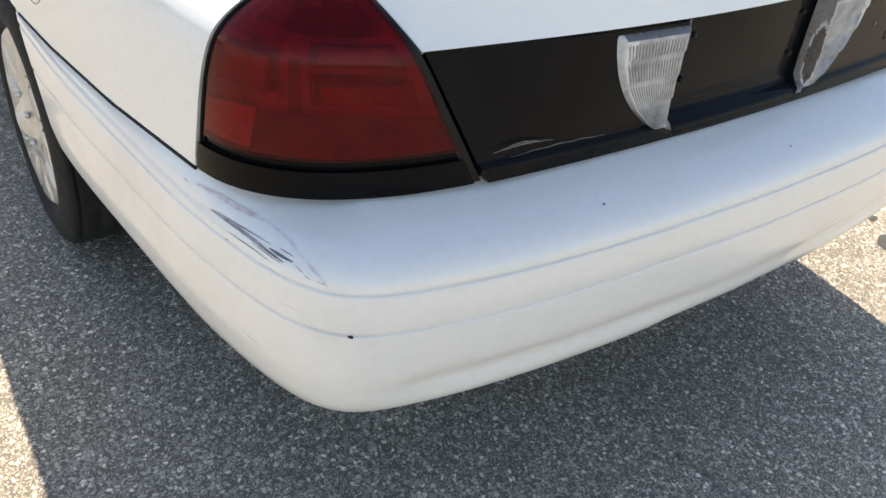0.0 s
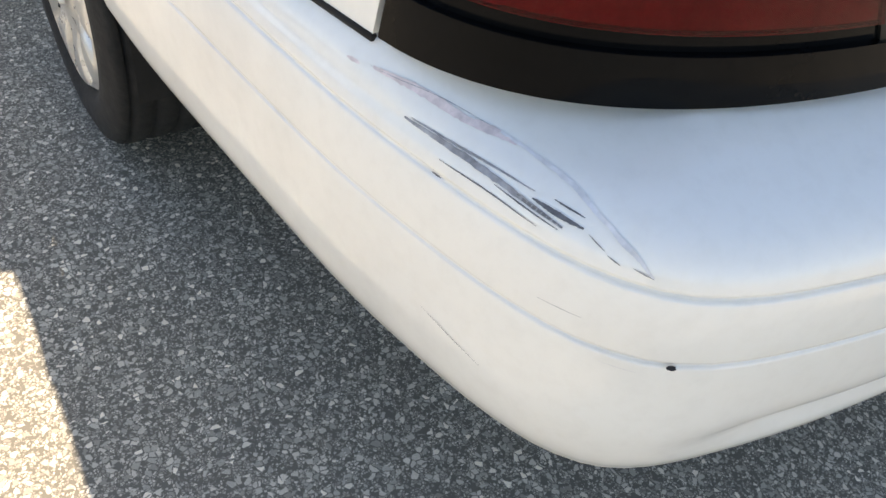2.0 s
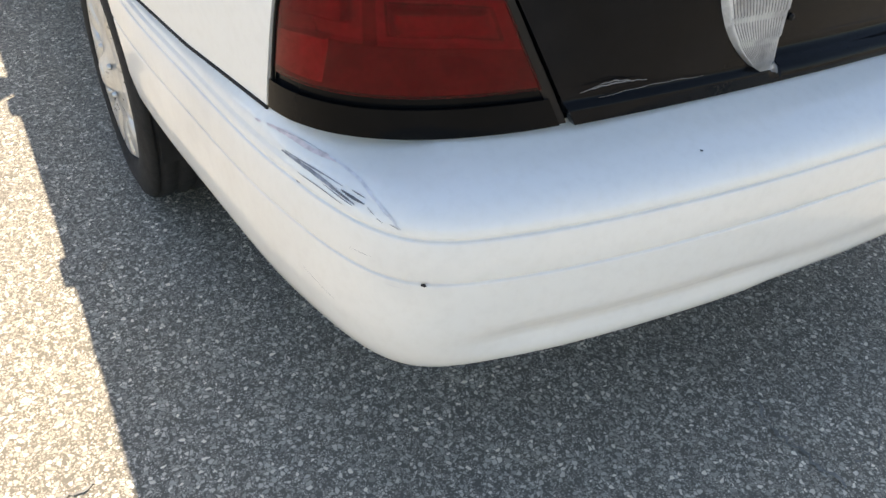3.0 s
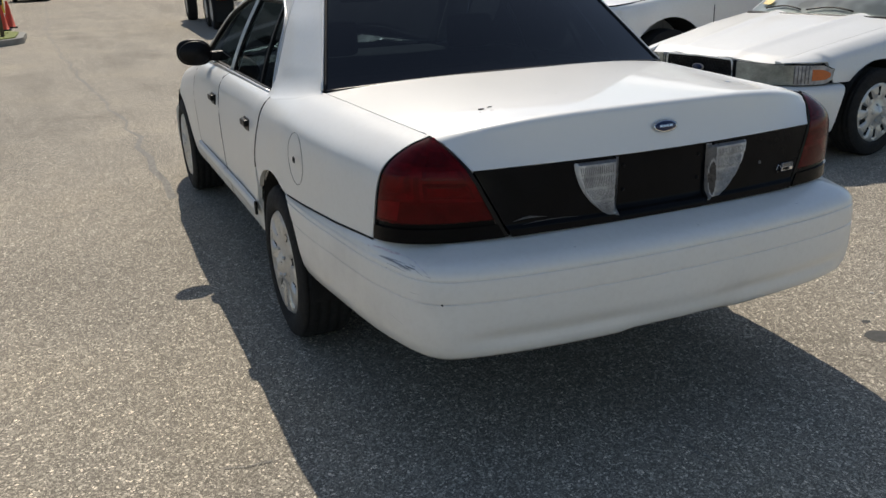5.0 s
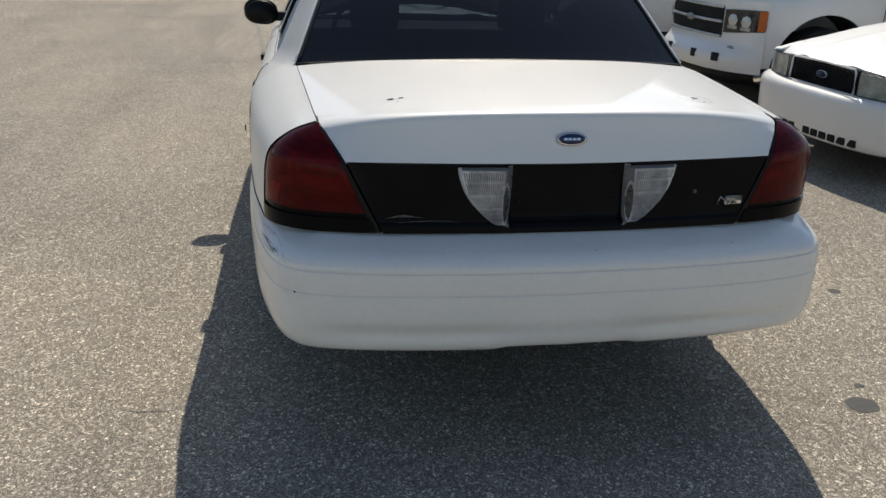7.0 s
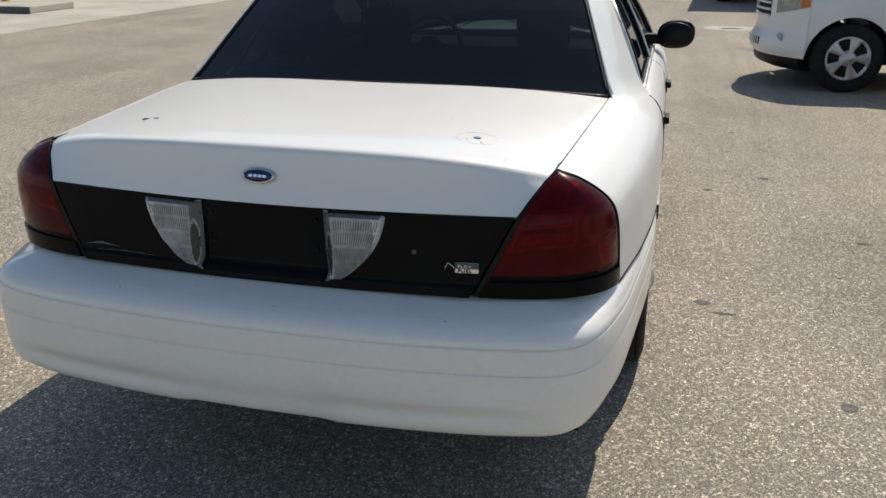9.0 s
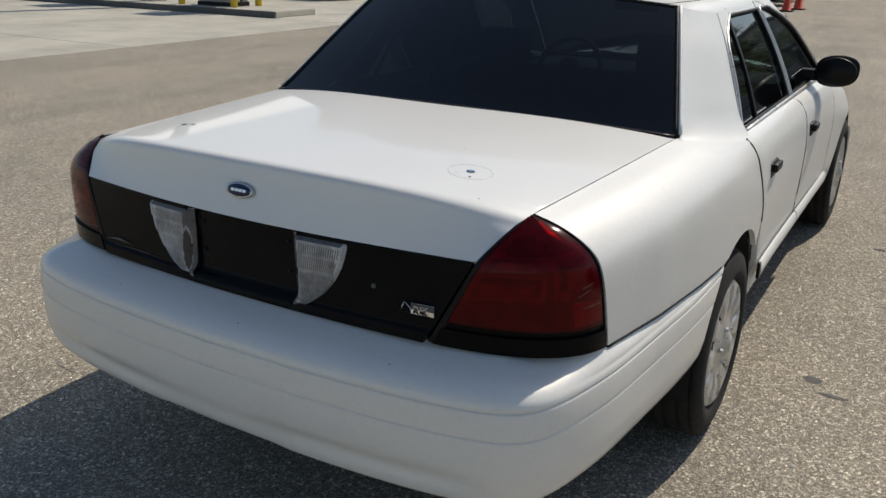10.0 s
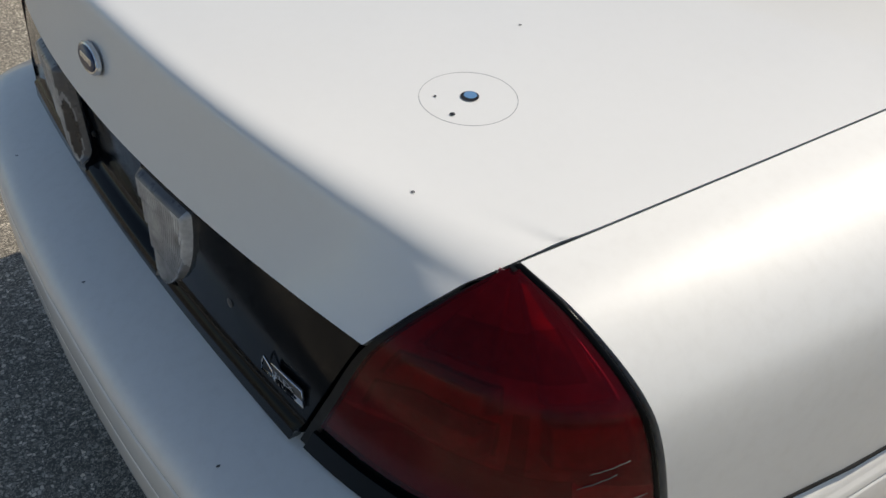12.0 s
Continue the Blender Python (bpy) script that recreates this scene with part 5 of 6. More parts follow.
        rows = [[(side * half * x, length - 0.022 - deep * (x / 0.93) ** power, lamp_z(x, t)) for t in np.linspace(0.04, 0.96, 5)] for x in np.linspace(0.855 if raked else 0.875, 0.935, 6)]
        if marker:
            skin("amber_marker", rows, amber, h, 0.02, side > 0, "amber side marker")
        part("fog_lamp", lathe("fog_lamp", [(0, 0.012), (0.05, 0.008), (0.06, 0)], hazed_lens, "z", 20), h).matrix_basis = Matrix.Translation((side * half * 0.66, length - 0.20 + (0.027 if raked else 0.075), 0.53)) @ pose(0, 0, 0, -90, 0, -side * 22)
        part("tail_lamp", box_mesh("tail_lamp", (side * half * 0.86 - 0.06, -0.035, belt - 0.32), (side * half * 0.86 + 0.06, 0.05, belt - 0.02), red_lens, 0.02), car)
    g0, g1, gw, bars = grille
    g = new("grille")
    g.parent = car
    curve = lambda u, out: length - 0.04 + out - deep * abs(u * gw / 0.93) ** power
    skin("backing", [[(u * half * gw, curve(u, 0.006), z) for u in np.linspace(-1, 1, 15)] for z in (g0, (g0 + g1) / 2, g1)], under_black, g, 0.02, False)
    for k in range(bars + 1):
        z = g0 + (g1 - g0) * k / bars
        skin("bar", [[(u * half * gw, curve(u, 0.006 + 0.02 * d), z - 0.014 + 0.028 * t) for u in np.linspace(-1, 1, 15)] for t, d in ((0, 0), (0.15, 1), (0.85, 1), (1, 0))], silver if bars < 3 else far_white, g, 0.012, False)
    part("grille_badge", lathe("grille_badge", [(0, 0.012), (0.85, 0.012), (1, 0)], steel, "z", 20), g).matrix_basis = Matrix.Translation((0, length - 0.012, (g0 + g1) / 2)) @ pose(0, 0, 0, -90) @ Matrix.Diagonal((0.08, 0.035, 1, 1))
    front = lambda x, out: length - 0.04 + out - deep * abs(x / 0.93) ** power
    bulge = 0.065 if raked else 0.105
    spread = ((-0.34, 0.34),) if raked else ((-0.62, -0.54), (-0.30, -0.22), (0.22, 0.30), (0.54, 0.62))
    for a, b in spread:
        skin("air_slot", [[(x * half, front(x, bulge - 0.002), z) for x in np.linspace(a, b, 13)] for z in (0.43, 0.47, 0.51)], under_black, car, 0.02, False, "dark slot in the bumper")
    for k in range(-4, 5) if raked else ():
        x = k * 0.075 * half
        part("slot_bar", box_mesh("slot_bar", (x - 0.014, front(x / half, bulge - 0.02), 0.425), (x + 0.014, front(x / half, bulge + 0.004), 0.515), body, 0.005), car)
    skin("valance", [[(u * half * 0.88, front(u * 0.88, d), z) for u in np.linspace(-1, 1, 21)] for z, d in ((0.20, -0.12), (0.24, -0.02), (0.30, 0.005), (0.345, 0.0))], black_trim, car, 0.03, False, "black plastic valance under the bumper")
    # glasshouse
    wr = half - 0.20

    def side_at(y, s):
        return np.array([half - 0.085 - (half - 0.085 - wr) * s + 0.02 * math.sin(math.pi * s), y, belt + (roof - 0.07 - belt) * s])

    fy = lambda s: screen_base - 0.06 - (screen_base - screen_top) * s
    ry = lambda s: tail_base * 0 + 0.06 + (roof_end - 0.06) * s
    rake = 0.14 if raked else 0.0
    posts = ((0.0, 0.05), (0.26, 0.36), (0.60, 0.625), (0.965, 1.0)) if raked else ((0.0, 0.035), (0.31, 0.335), (0.61, 0.635), (0.965, 1.0))
    for i, (a, b) in enumerate(posts):
        k = rake if i == 1 else 0.0
        pil = [[side_at(ry(s) + (fy(s) - ry(s)) * (q + k * s), s) for q in np.linspace(a, b, 4)] for s in np.linspace(0, 1, 8)]
        skin_pair("pillar", pil, body, car, 0.02, True)
    for i, n in enumerate(("rear_quarter_window", "rear_side_window", "front_side_window")):
        a, b = posts[i][1], posts[i + 1][0]
        win = [[side_at(ry(s) + (fy(s) - ry(s)) * (q + rake * s * {0: (q - a) / (b - a), 1: (b - q) / (b - a), 2: 0}[i]), s) - np.array([0.008, 0, 0]) for q in np.linspace(a, b, 6)] for s in np.linspace(0.02, 0.93, 8)]
        skin_pair(n, win, dark_glass, car, 0.004, True)
    rail_rows = [[side_at(y, s) for s in np.linspace(0.93, 1.0, 3)] for y in np.linspace(roof_end, screen_top - 0.06, 10)]
    skin_pair("roof_rail", rail_rows, body, car, 0.01, False)
    R = [[(u * wr, y + (0.06 if y > 1.5 else -0.04) * (1 - u * u), roof - 0.07 + 0.07 * (1 - abs(u) ** 2.6)) for u in np.linspace(-1, 1, 17)] for y in np.linspace(roof_end, screen_top - 0.06, 12)]
    skin("roof", R, body, car, 0.02, True)
    S = [[(u * (half - 0.13 - (half - 0.13 - wr + 0.01) * s), screen_base - (screen_base - screen_top + 0.05) * s + 0.10 * (1 - u * u), belt + 0.02 + (roof - 0.05 - belt) * s) for u in np.linspace(-1, 1, 17)] for s in np.linspace(0, 1, 10)]
    skin("windscreen", S, clear_glass, car, 0.004, False, "clear windscreen").visible_shadow = False
    RW = [[(u * (half - 0.12 - 0.08 * s), 0.03 + (roof_end - 0.02) * s - 0.03 * (1 - u * u), belt + (roof - 0.06 - belt) * s) for u in np.linspace(-1, 1, 13)] for s in np.linspace(0, 1, 6)]
    skin("rear_window", RW, dark_glass, car, 0.004, True)
    part("dashboard", box_mesh("dashboard", (-half + 0.15, screen_base - 0.55, belt - 0.3), (half - 0.15, screen_base + 0.02, belt + 0.03), dash_pale, 0.05), car)
    part("bench", box_mesh("bench", (-half + 0.2, 0.4, belt - 0.4), (half - 0.2, screen_base - 1.15, belt + 0.18), seat_cloth, 0.1), car)
    for x in (-0.5, 0.1):
        part("wiper", tube("wiper", [(x + 0.5 * t, screen_base + 0.06 - 0.05 * t, belt + 0.06 + 0.02 * t) for t in np.linspace(0, 1, 4)], 0.012, black_trim, 6), car)
    part("floor_pan", box_mesh("floor_pan", (-half + 0.12, 0.15, 0.28), (half - 0.12, length - 0.62, 0.55), under_black, 0.05), car)
    if rails:
        for side in (1, -1):
            part("roof_bar", tube("roof_bar", [(side * (wr - 0.03), y, roof - 0.005 + 0.02 * math.sin(math.pi * t)) for t, y in zip(np.linspace(0, 1, 8), np.linspace(roof_end + 0.15, screen_top - 0.3, 8))], 0.018, silver, 6), car)
    for side in (1, -1):
        m = new("door_mirror")
        m.parent = car
        x = side * (half + 0.11)
        part("housing", box_mesh("housing", (min(x - 0.1, x + 0.1), screen_base - 0.42, belt + 0.02), (max(x - 0.1, x + 0.1), screen_base - 0.30, belt + 0.20), black_trim, 0.055), m)
        part("arm", box_mesh("arm", (side * (half - 0.03) - 0.06, screen_base - 0.4, belt + 0.03), (side * (half - 0.03) + 0.06, screen_base - 0.33, belt + 0.09), black_trim, 0.01), m)
        for y in (screen_base - 1.1, screen_base - 2.0):
            part("door_handle", box_mesh("door_handle", (side * (half + 0.006) - 0.012, y, belt - 0.17), (side * (half + 0.006) + 0.012, y + 0.16, belt - 0.13), body, 0.008), car)
        for k, y in enumerate((screen_base - 0.22, screen_base - 1.25, screen_base - 2.2)):
            part("door_gap", tube("door_gap", [(side * (half + 0.0025), y, z) for z in (belt - 0.16, belt - 0.3, 0.62)] + [(side * (half - 0.022), y, 0.43)], 0.004, under_black, 5), car)
        part("sill_strip", box_mesh("sill_strip", (side * half - 0.05, hubs[0] + arch + 0.03, 0.29), (side * half + 0.012, hubs[1] - arch - 0.03, 0.42), black_trim, 0.02), car)
        for c in hubs:
            rows = [[(side * x, c - (arch - 0.004) * math.cos(t), radius + (arch - 0.004) * math.sin(t)) for x in (half - 0.4, half - 0.2, min(half, wide(c - arch * math.cos(t))) - 0.010)] for t in np.linspace(-0.1, math.pi + 0.1, 24)]
            skin("wheel_housing", rows, under_black, car, 0.0, side < 0)
            wheel(car, (side * (half - 0.125), c, radius), side, radius, 0.23, radius * 0.64, spokes, "alloy", rim_mat)
    return car


def set_at(ob, x, y, heading):
    ob.matrix_basis = pose(x, y, 0, 0, 0, heading)
    return ob


# ---- ground ----
def ground():
    me = mesh_of("ground", [(-600, -600, 0), (600, -600, 0), (600, 900, 0), (-600, 900, 0)], [(0, 1, 2, 3)], asphalt_worn, None, False)
    tagged(new("ground", me), "worn pale asphalt of the car park", "ground", "", "structure")
    # concrete apron of the fuel island
    me = box_mesh("apron", (-40, -10, -0.2), (-10.4, 60, 0.004), concrete, 0.0)
    tagged(new("pavement", me), "pale concrete apron round the fuel pumps", "pavement", "", "structure")
    # joints in the apron
    for y in (2, 8, 14, 20, 26):
        tagged(new("apron_joint", box_mesh("apron_joint", (-40, y - 0.01, 0.0), (-10.4, y + 0.01, 0.006), kerb_stone, 0)), "dark joint in the concrete apron", "joint", "", "structure")


def blob(x, y, rx, ry, mat, name, label, seed, z=0.003):
    rng = random.Random(seed)
    n = 26
    k = [1 + 0.28 * (rng.random() - 0.5) for _ in range(n)]
    k = [(k[i - 1] + k[i] + k[(i + 1) % n]) / 3 for i in range(n)]
    verts = [(x, y, z)] + [(x + rx * k[i] * math.cos(6.2832 * i / n), y + ry * k[i] * math.sin(6.2832 * i / n), z - 0.0015) for i in range(n)]
    me = mesh_of(name, verts, [(0, 1 + i, 1 + (i + 1) % n) for i in range(n)], mat, None, False)
    return tagged(new(name, me), label, "stain", "stains on the asphalt", "stuff")


def crack(points, width, seed):
    """A ragged crack in the asphalt, filled with dirt."""
    rng = random.Random(seed)
    line = spline(points, max(10, int(8 * len(points))))
    rows = []
    for k, (x, y) in enumerate(line):
        j = rng.uniform(-1, 1) * width * 1.6
        w = width * rng.uniform(0.25, 1.0)
        way = line[min(k + 1, len(line) - 1)] - line[max(k - 1, 0)]
        side = np.array([-way[1], way[0]]) / max(np.linalg.norm(way), 1e-6)
        a, b = np.array([x, y]) + side * (j - w), np.array([x, y]) + side * (j + w)
        rows.append([(a[0], a[1], 0.003), (b[0], b[1], 0.003)])
    tagged(new("crack", skin_mesh("crack", rows, crack_dirt, 0.0, False)), "dirt-filled crack in the worn asphalt", "crack", "cracks in the asphalt", "stuff")


CRACKS = ((((-2.54, 45), (-2.3, 30), (-2.26, 24.4), (-1.83, 15.2), (-1.62, 12), (-1.475, 9.9), (-1.36, 8.4), (-1.27, 7.1), (-1.24, 5.7), (-1.17, 4.1)), 0.034), (((-2.56, 5.88), (-2.3, 5.86), (-2.1, 5.88)), 0.010), (((-2.95, 3.20), (-2.6, 3.22)), 0.008),
          (((-2.04, 3.97), (-1.85, 4.05), (-1.71, 4.05)), 0.007), (((-2.78, 7.5), (-2.5, 7.48), (-2.28, 7.55)), 0.012), (((-1.47, 0.48), (-1.38, 0.455), (-1.30, 0.46)), 0.004), (((2.0, 1.77), (2.15, 1.74)), 0.006), (((-0.02, 0.06), (-0.035, -0.06), (-0.01, -0.19)), 0.006), (((0.05, -0.16), (0.13, -0.15), (0.19, -0.11)), 0.003))


def ground_marks():
    for k, (points, width) in enumerate(CRACKS):
        crack(points, width, 60 + k)
    blob(1.226, 0.23, 0.062, 0.055, oil_stain, "oil_spot", "dark oil spot on the asphalt", 1)
    blob(1.30, 0.36, 0.022, 0.016, oil_stain, "oil_spot", "small dark oil drop on the asphalt", 2)
    blob(1.85, 14.6, 0.44, 0.36, patch_pale, "puddle_mark", "pale dried puddle mark on the asphalt", 5)
    blob(1.9, 14.55, 0.20, 0.13, oil_stain, "oil_spot", "dark wet spot inside the dried puddle", 6, 0.005)
    rng = random.Random(8)
    for k in range(9):
        x, y = rng.uniform(1.2, 2.6), rng.uniform(0.6, 6)
        blob(x, y, rng.uniform(0.02, 0.06), rng.uniform(0.01, 0.03), oil_stain, "oil_spot", "small dark stain on the asphalt", 20 + k)
    for k in range(5):
        x, y = rng.uniform(1.1, 1.9), rng.uniform(0.5, 4)
        bm = bmesh.new()
        bmesh.ops.create_icosphere(bm, subdivisions=1, radius=0.012)
        for v in bm.verts:
            v.co = Vector((v.co.x * rng.uniform(0.7, 1.4), v.co.y * rng.uniform(0.6, 1.2), max(0, v.co.z * 0.5) + 0.0))
        o = tagged(new("pebble", from_bm("pebble", bm, patch_pale)), "small pale chip lying on the asphalt", "pebble", "chips on the asphalt")
        o.location = (x, y, 0.0005)


# ---- traffic island with sign and cones ----
def island():
    isl = thing("traffic_island", "raised kerbed island with grass", "island", "", "structure")

    def outline(inset):
        pts = [(-11.5 + inset, 19.72 + inset)]
        for a in np.linspace(-90, 90, 14):
            r = 1.0 - inset
            pts.append((-3.7 + r * math.cos(radians(a)), 20.72 + r * math.sin(radians(a)) + (1.6 if a > 0 else 0)))
        pts.append((-11.5 + inset, 23.32 - inset))
        return pts

    def slab(name, inset, z0, z1, mat):
        pts = outline(inset)
        n = len(pts)
        verts = [(*p, z0) for p in pts] + [(*p, z1) for p in pts]
        faces = [tuple(range(n, 2 * n))] + [(i, (i + 1) % n, n + (i + 1) % n, n + i) for i in range(n)]
        return mesh_of(name, verts, faces, mat, None, False)

    part("kerb", slab("kerb", 0.0, 0.0, 0.14, kerb_stone), isl)
    part("grass_bed", slab("grass_bed", 0.17, 0.1, 0.165, grass_green), isl)
    rng = random.Random(3)
    verts, faces = [], []
    for _ in range(3000):
        x, y = rng.uniform(-11.2, -3.1), rng.uniform(19.95, 23.1)
        h, a = rng.uniform(0.012, 0.03), rng.uniform(0, 6.28)
        d = 0.012
        b = len(verts)
        verts += [(x - d * math.cos(a), y - d * math.sin(a), 0.16), (x + d * math.cos(a), y + d * math.sin(a), 0.16), (x + rng.uniform(-0.03, 0.03), y + rng.uniform(-0.03, 0.03), 0.16 + h)]
        faces.append((b, b + 1, b + 2))
    tagged(new("grass", mesh_of("grass", verts, faces, grass_green, None, False)), "short green grass on the kerbed island", "grass", "", "stuff")


def diamond_sign(x, y, z, half, text, base, heading=0.0, extra=False):
    s = thing("road_sign", "yellow diamond SLOW sign on a post", "sign", "slow signs")
    part("post", tube("post", [(0, 0.03, base), (0, 0.03, z + half)], 0.045, wood_pole, 8), s)
    me = box_mesh("plate", (-half * 0.7071, -0.006, -half * 0.7071), (half * 0.7071, 0.006, half * 0.7071), sign_yellow, 0.004)
    p = part("plate", me, s, "yellow diamond plate")
    p.matrix_basis = Matrix.Translation((0, -0.02, z)) @ pose(0, 0, 0, 0, 45, 0)
    part("backing_board", box_mesh("backing_board", (-half * 0.92, 0.0, z - half * 0.52), (half * 0.92, 0.012, z + half * 0.40), far_white, 0.003), s, "white board behind the diamond")
    t = bpy.data.curves.new("word", "FONT")
    t.body, t.size, t.extrude, t.align_x, t.align_y, t.offset = text, half * 0.50, 0.002, "CENTER", "CENTER", 0.011
    o = bpy.data.objects.new("word", t)
    scene.collection.objects.link(o)
    me = bpy.data.meshes.new_from_object(o.evaluated_get(bpy.context.evaluated_depsgraph_get()))
    bpy.data.objects.remove(o)
    me.materials.clear()
    me.materials.append(letter_black)
    w = part("word", me, s, "black lettering")
    w.matrix_basis = Matrix.Translation((0, -0.03, z)) @ pose(0, 0, 0, 90)
    s.matrix_basis = pose(x, y, 0, 0, 0, heading)
    return s


def cone(x, y, h=0.75):
    c = thing("traffic_cone", "orange traffic cone with black base", "cone", "traffic cones")
    part("cone_body", lathe("cone_body", [(0.0, h), (0.03, h), (0.035, h - 0.02), (0.14, 0.04), (0.16, 0.035)], cone_orange, "z", 20), c)
    part("cone_base", box_mesh("cone_base", (-0.19, -0.19, 0), (0.19, 0.19, 0.04), rubber, 0.01), c)
    c.matrix_basis = pose(x, y, 0)
    return c


# ---- dump truck ----
def dump_truck(x, y):
    t = thing("dump_truck", "black dump truck with ribbed bed and white cab", "truck")
    part("bed_floor", box_mesh("bed_floor", (-0.95, 0.0, 0.95), (0.95, 4.6, 1.10), truck_black, 0.02), t)
    for s in (1, -1):
        part("bed_side", box_mesh("bed_side", (s * 0.93 - 0.03, 0, 0.95), (s * 0.93 + 0.03, 4.6, 2.42), truck_black, 0.01), t)
        for k in range(11):
            yy = 0.1 + k * 0.42
            part("rib", box_mesh("rib", (s * 0.985 - 0.045, yy - 0.035, 0.95), (s * 0.985 + 0.045, yy + 0.035, 2.40), truck_rib, 0.01), t)
        part("rail", box_mesh("rail", (s * 0.985 - 0.055, 0, 2.38), (s * 0.985 + 0.055, 4.6, 2.48), truck_black, 0.02), t)
        part("frame_rail", box_mesh("frame_rail", (s * 0.45 - 0.05, 0.3, 0.72), (s * 0.45 + 0.05, 7.0, 0.98), truck_black, 0.01), t)
        part("mud_flap", box_mesh("mud_flap", (s * 0.72 - 0.24, 0.35, 0.22), (s * 0.72 + 0.24, 0.37, 0.9), rubber, 0.005), t)
        for yy in (1.1, 2.3):
            wheel(t, (s * 0.78, yy, 0.5), s, 0.5, 0.40, 0.28, 8, "alloy")
        wheel(t, (s * 1.0, 6.1, 0.5), s, 0.5, 0.28, 0.28, 8, "alloy")
        part("tail_light", box_mesh("tail_light", (s * 0.75 - 0.1, 0.12, 0.76), (s * 0.75 + 0.1, 0.17, 0.86), red_lens, 0.01), t)
        part("mirror_arm", tube("mirror_arm", [(s * 1.05, 5.7, 2.2), (s * 1.5, 5.8, 2.25), (s * 1.5, 5.8, 1.7)], 0.02, steel, 6), t)
        part("mirror", box_mesh("mirror", (s * 1.5 - 0.07, 5.76, 1.75), (s * 1.5 + 0.07, 5.84, 2.1), black_trim, 0.02), t)
    part("tailgate", box_mesh("tailgate", (-0.95, -0.06, 0.95), (0.95, 0.0, 2.40), navy, 0.015), t)
    for z in (1.05, 2.3):
        part("gate_rib", box_mesh("gate_rib", (-0.95, -0.10, z - 0.04), (0.95, -0.06, z + 0.04), truck_black, 0.01), t)
    for px, pz in ((-0.75, 2.15), (0.78, 2.2), (-0.25, 2.02), (0.05, 2.05)):
        part("reflector_plate", box_mesh("reflector_plate", (px - 0.06, -0.075, pz - 0.06), (px + 0.06, -0.055, pz + 0.06), patch_pale, 0.004), t)
    part("plate_yellow", box_mesh("plate_yellow", (-0.95, 0.05, 0.78), (-0.65, 0.07, 0.93), sign_yellow, 0.004), t)
    part("cab", box_mesh("cab", (-1.05, 4.7, 1.0), (1.05, 6.2, 2.75), far_white, 0.12), t)
    part("bonnet", box_mesh("bonnet", (-0.85, 6.1, 0.85), (0.85, 7.5, 1.75), far_white, 0.15), t)
    for s in (1, -1):
        part("front_fender", box_mesh("front_fender", (s * 0.98 - 0.22, 5.5, 0.85), (s * 0.98 + 0.22, 6.8, 1.2), far_white, 0.10), t)
        part("cab_window", box_mesh("cab_window", (s * 1.055 - 0.01, 5.1, 1.9), (s * 1.055 + 0.01, 5.95, 2.5), gloss_black, 0.01), t)
    part("headboard", box_mesh("headboard", (-0.95, 4.55, 0.95), (0.95, 4.65, 2.95), truck_black, 0.02), t)
    part("loader_arm", tube("loader_arm", [(0.1, 4.75, 2.2), (0.0, 4.7, 3.1), (-0.1, 3.2, 3.5), (0.0, 1.8, 3.0)], [0.14, 0.13, 0.11, 0.09], cone_orange, 8), t)
    t.matrix_basis = pose(x, y, 0, 0, 0, -2)
    return t


# ---- trees ----
def tree(x, y, height, spread, seed, label="dark green broadleaf tree with an uneven crown", low=0.16, tufts=26, tuft=(0.20, 0.42), leaves=520, girth=0.20):
    """A leaning trunk, limbs, and a crown of leaf tufts; small, far-spaced tufts let the sky through."""
    rng = random.Random(seed)
    t = thing("tree", label, "tree", "trees behind the lot")
    lean = rng.uniform(-0.4, 0.4)
    trunk = [(lean * k + 0.08 * math.sin(5 * k + seed), 0.3 * math.sin(k * 2), height * 0.86 * k) for k in np.linspace(0, 1, 8)]
    part("trunk", tube("trunk", trunk, [girth * (1 - 0.85 * k) for k in np.linspace(0, 1, 8)], bark, 8), t)
    verts, faces = [], []
    for k in range(tufts):
        a = rng.uniform(0, 6.28)
        z = height * rng.uniform(low, 0.98)
        q = z / height
        r = spread * math.sqrt(rng.random()) * (1.15 - abs(q - 0.5))
        tip = Vector((lean * q + r * math.cos(a), r * math.sin(a), z))
        start = Vector(trunk[max(1, min(7, int(q * 7.5) - 1))])
        if k < 12:
            mid = (start + tip) / 2 + Vector((rng.uniform(-0.2, 0.2), rng.uniform(-0.2, 0.2), 0.15))
            part("limb", tube("limb", [start, mid, tip], [0.06, 0.04, 0.015], bark, 6), t)
        size = rng.uniform(*tuft) * spread
        for _ in range(leaves):
            v = Vector((rng.gauss(0, 1), rng.gauss(0, 1), rng.gauss(0, 0.6)))
            v = v * size * 0.55
            d = rng.uniform(0.045, 0.12)
            o = tip + v
            e = Vector((rng.uniform(-1, 1), rng.uniform(-1, 1), rng.uniform(-1, 1))).normalized()
            f = e.cross(Vector((rng.uniform(-1, 1), rng.uniform(-1, 1), rng.uniform(-1, 1)))).normalized()
            b = len(verts)
            verts += [o - e * d, o + f * d * 0.6, o + e * d, o - f * d * 0.6]
            faces.append((b, b + 1, b + 2, b + 3))
    part("crown", mesh_of("crown", verts, faces, leaf, None, False), t)
    t.matrix_basis = pose(x, y, 0)
    return t


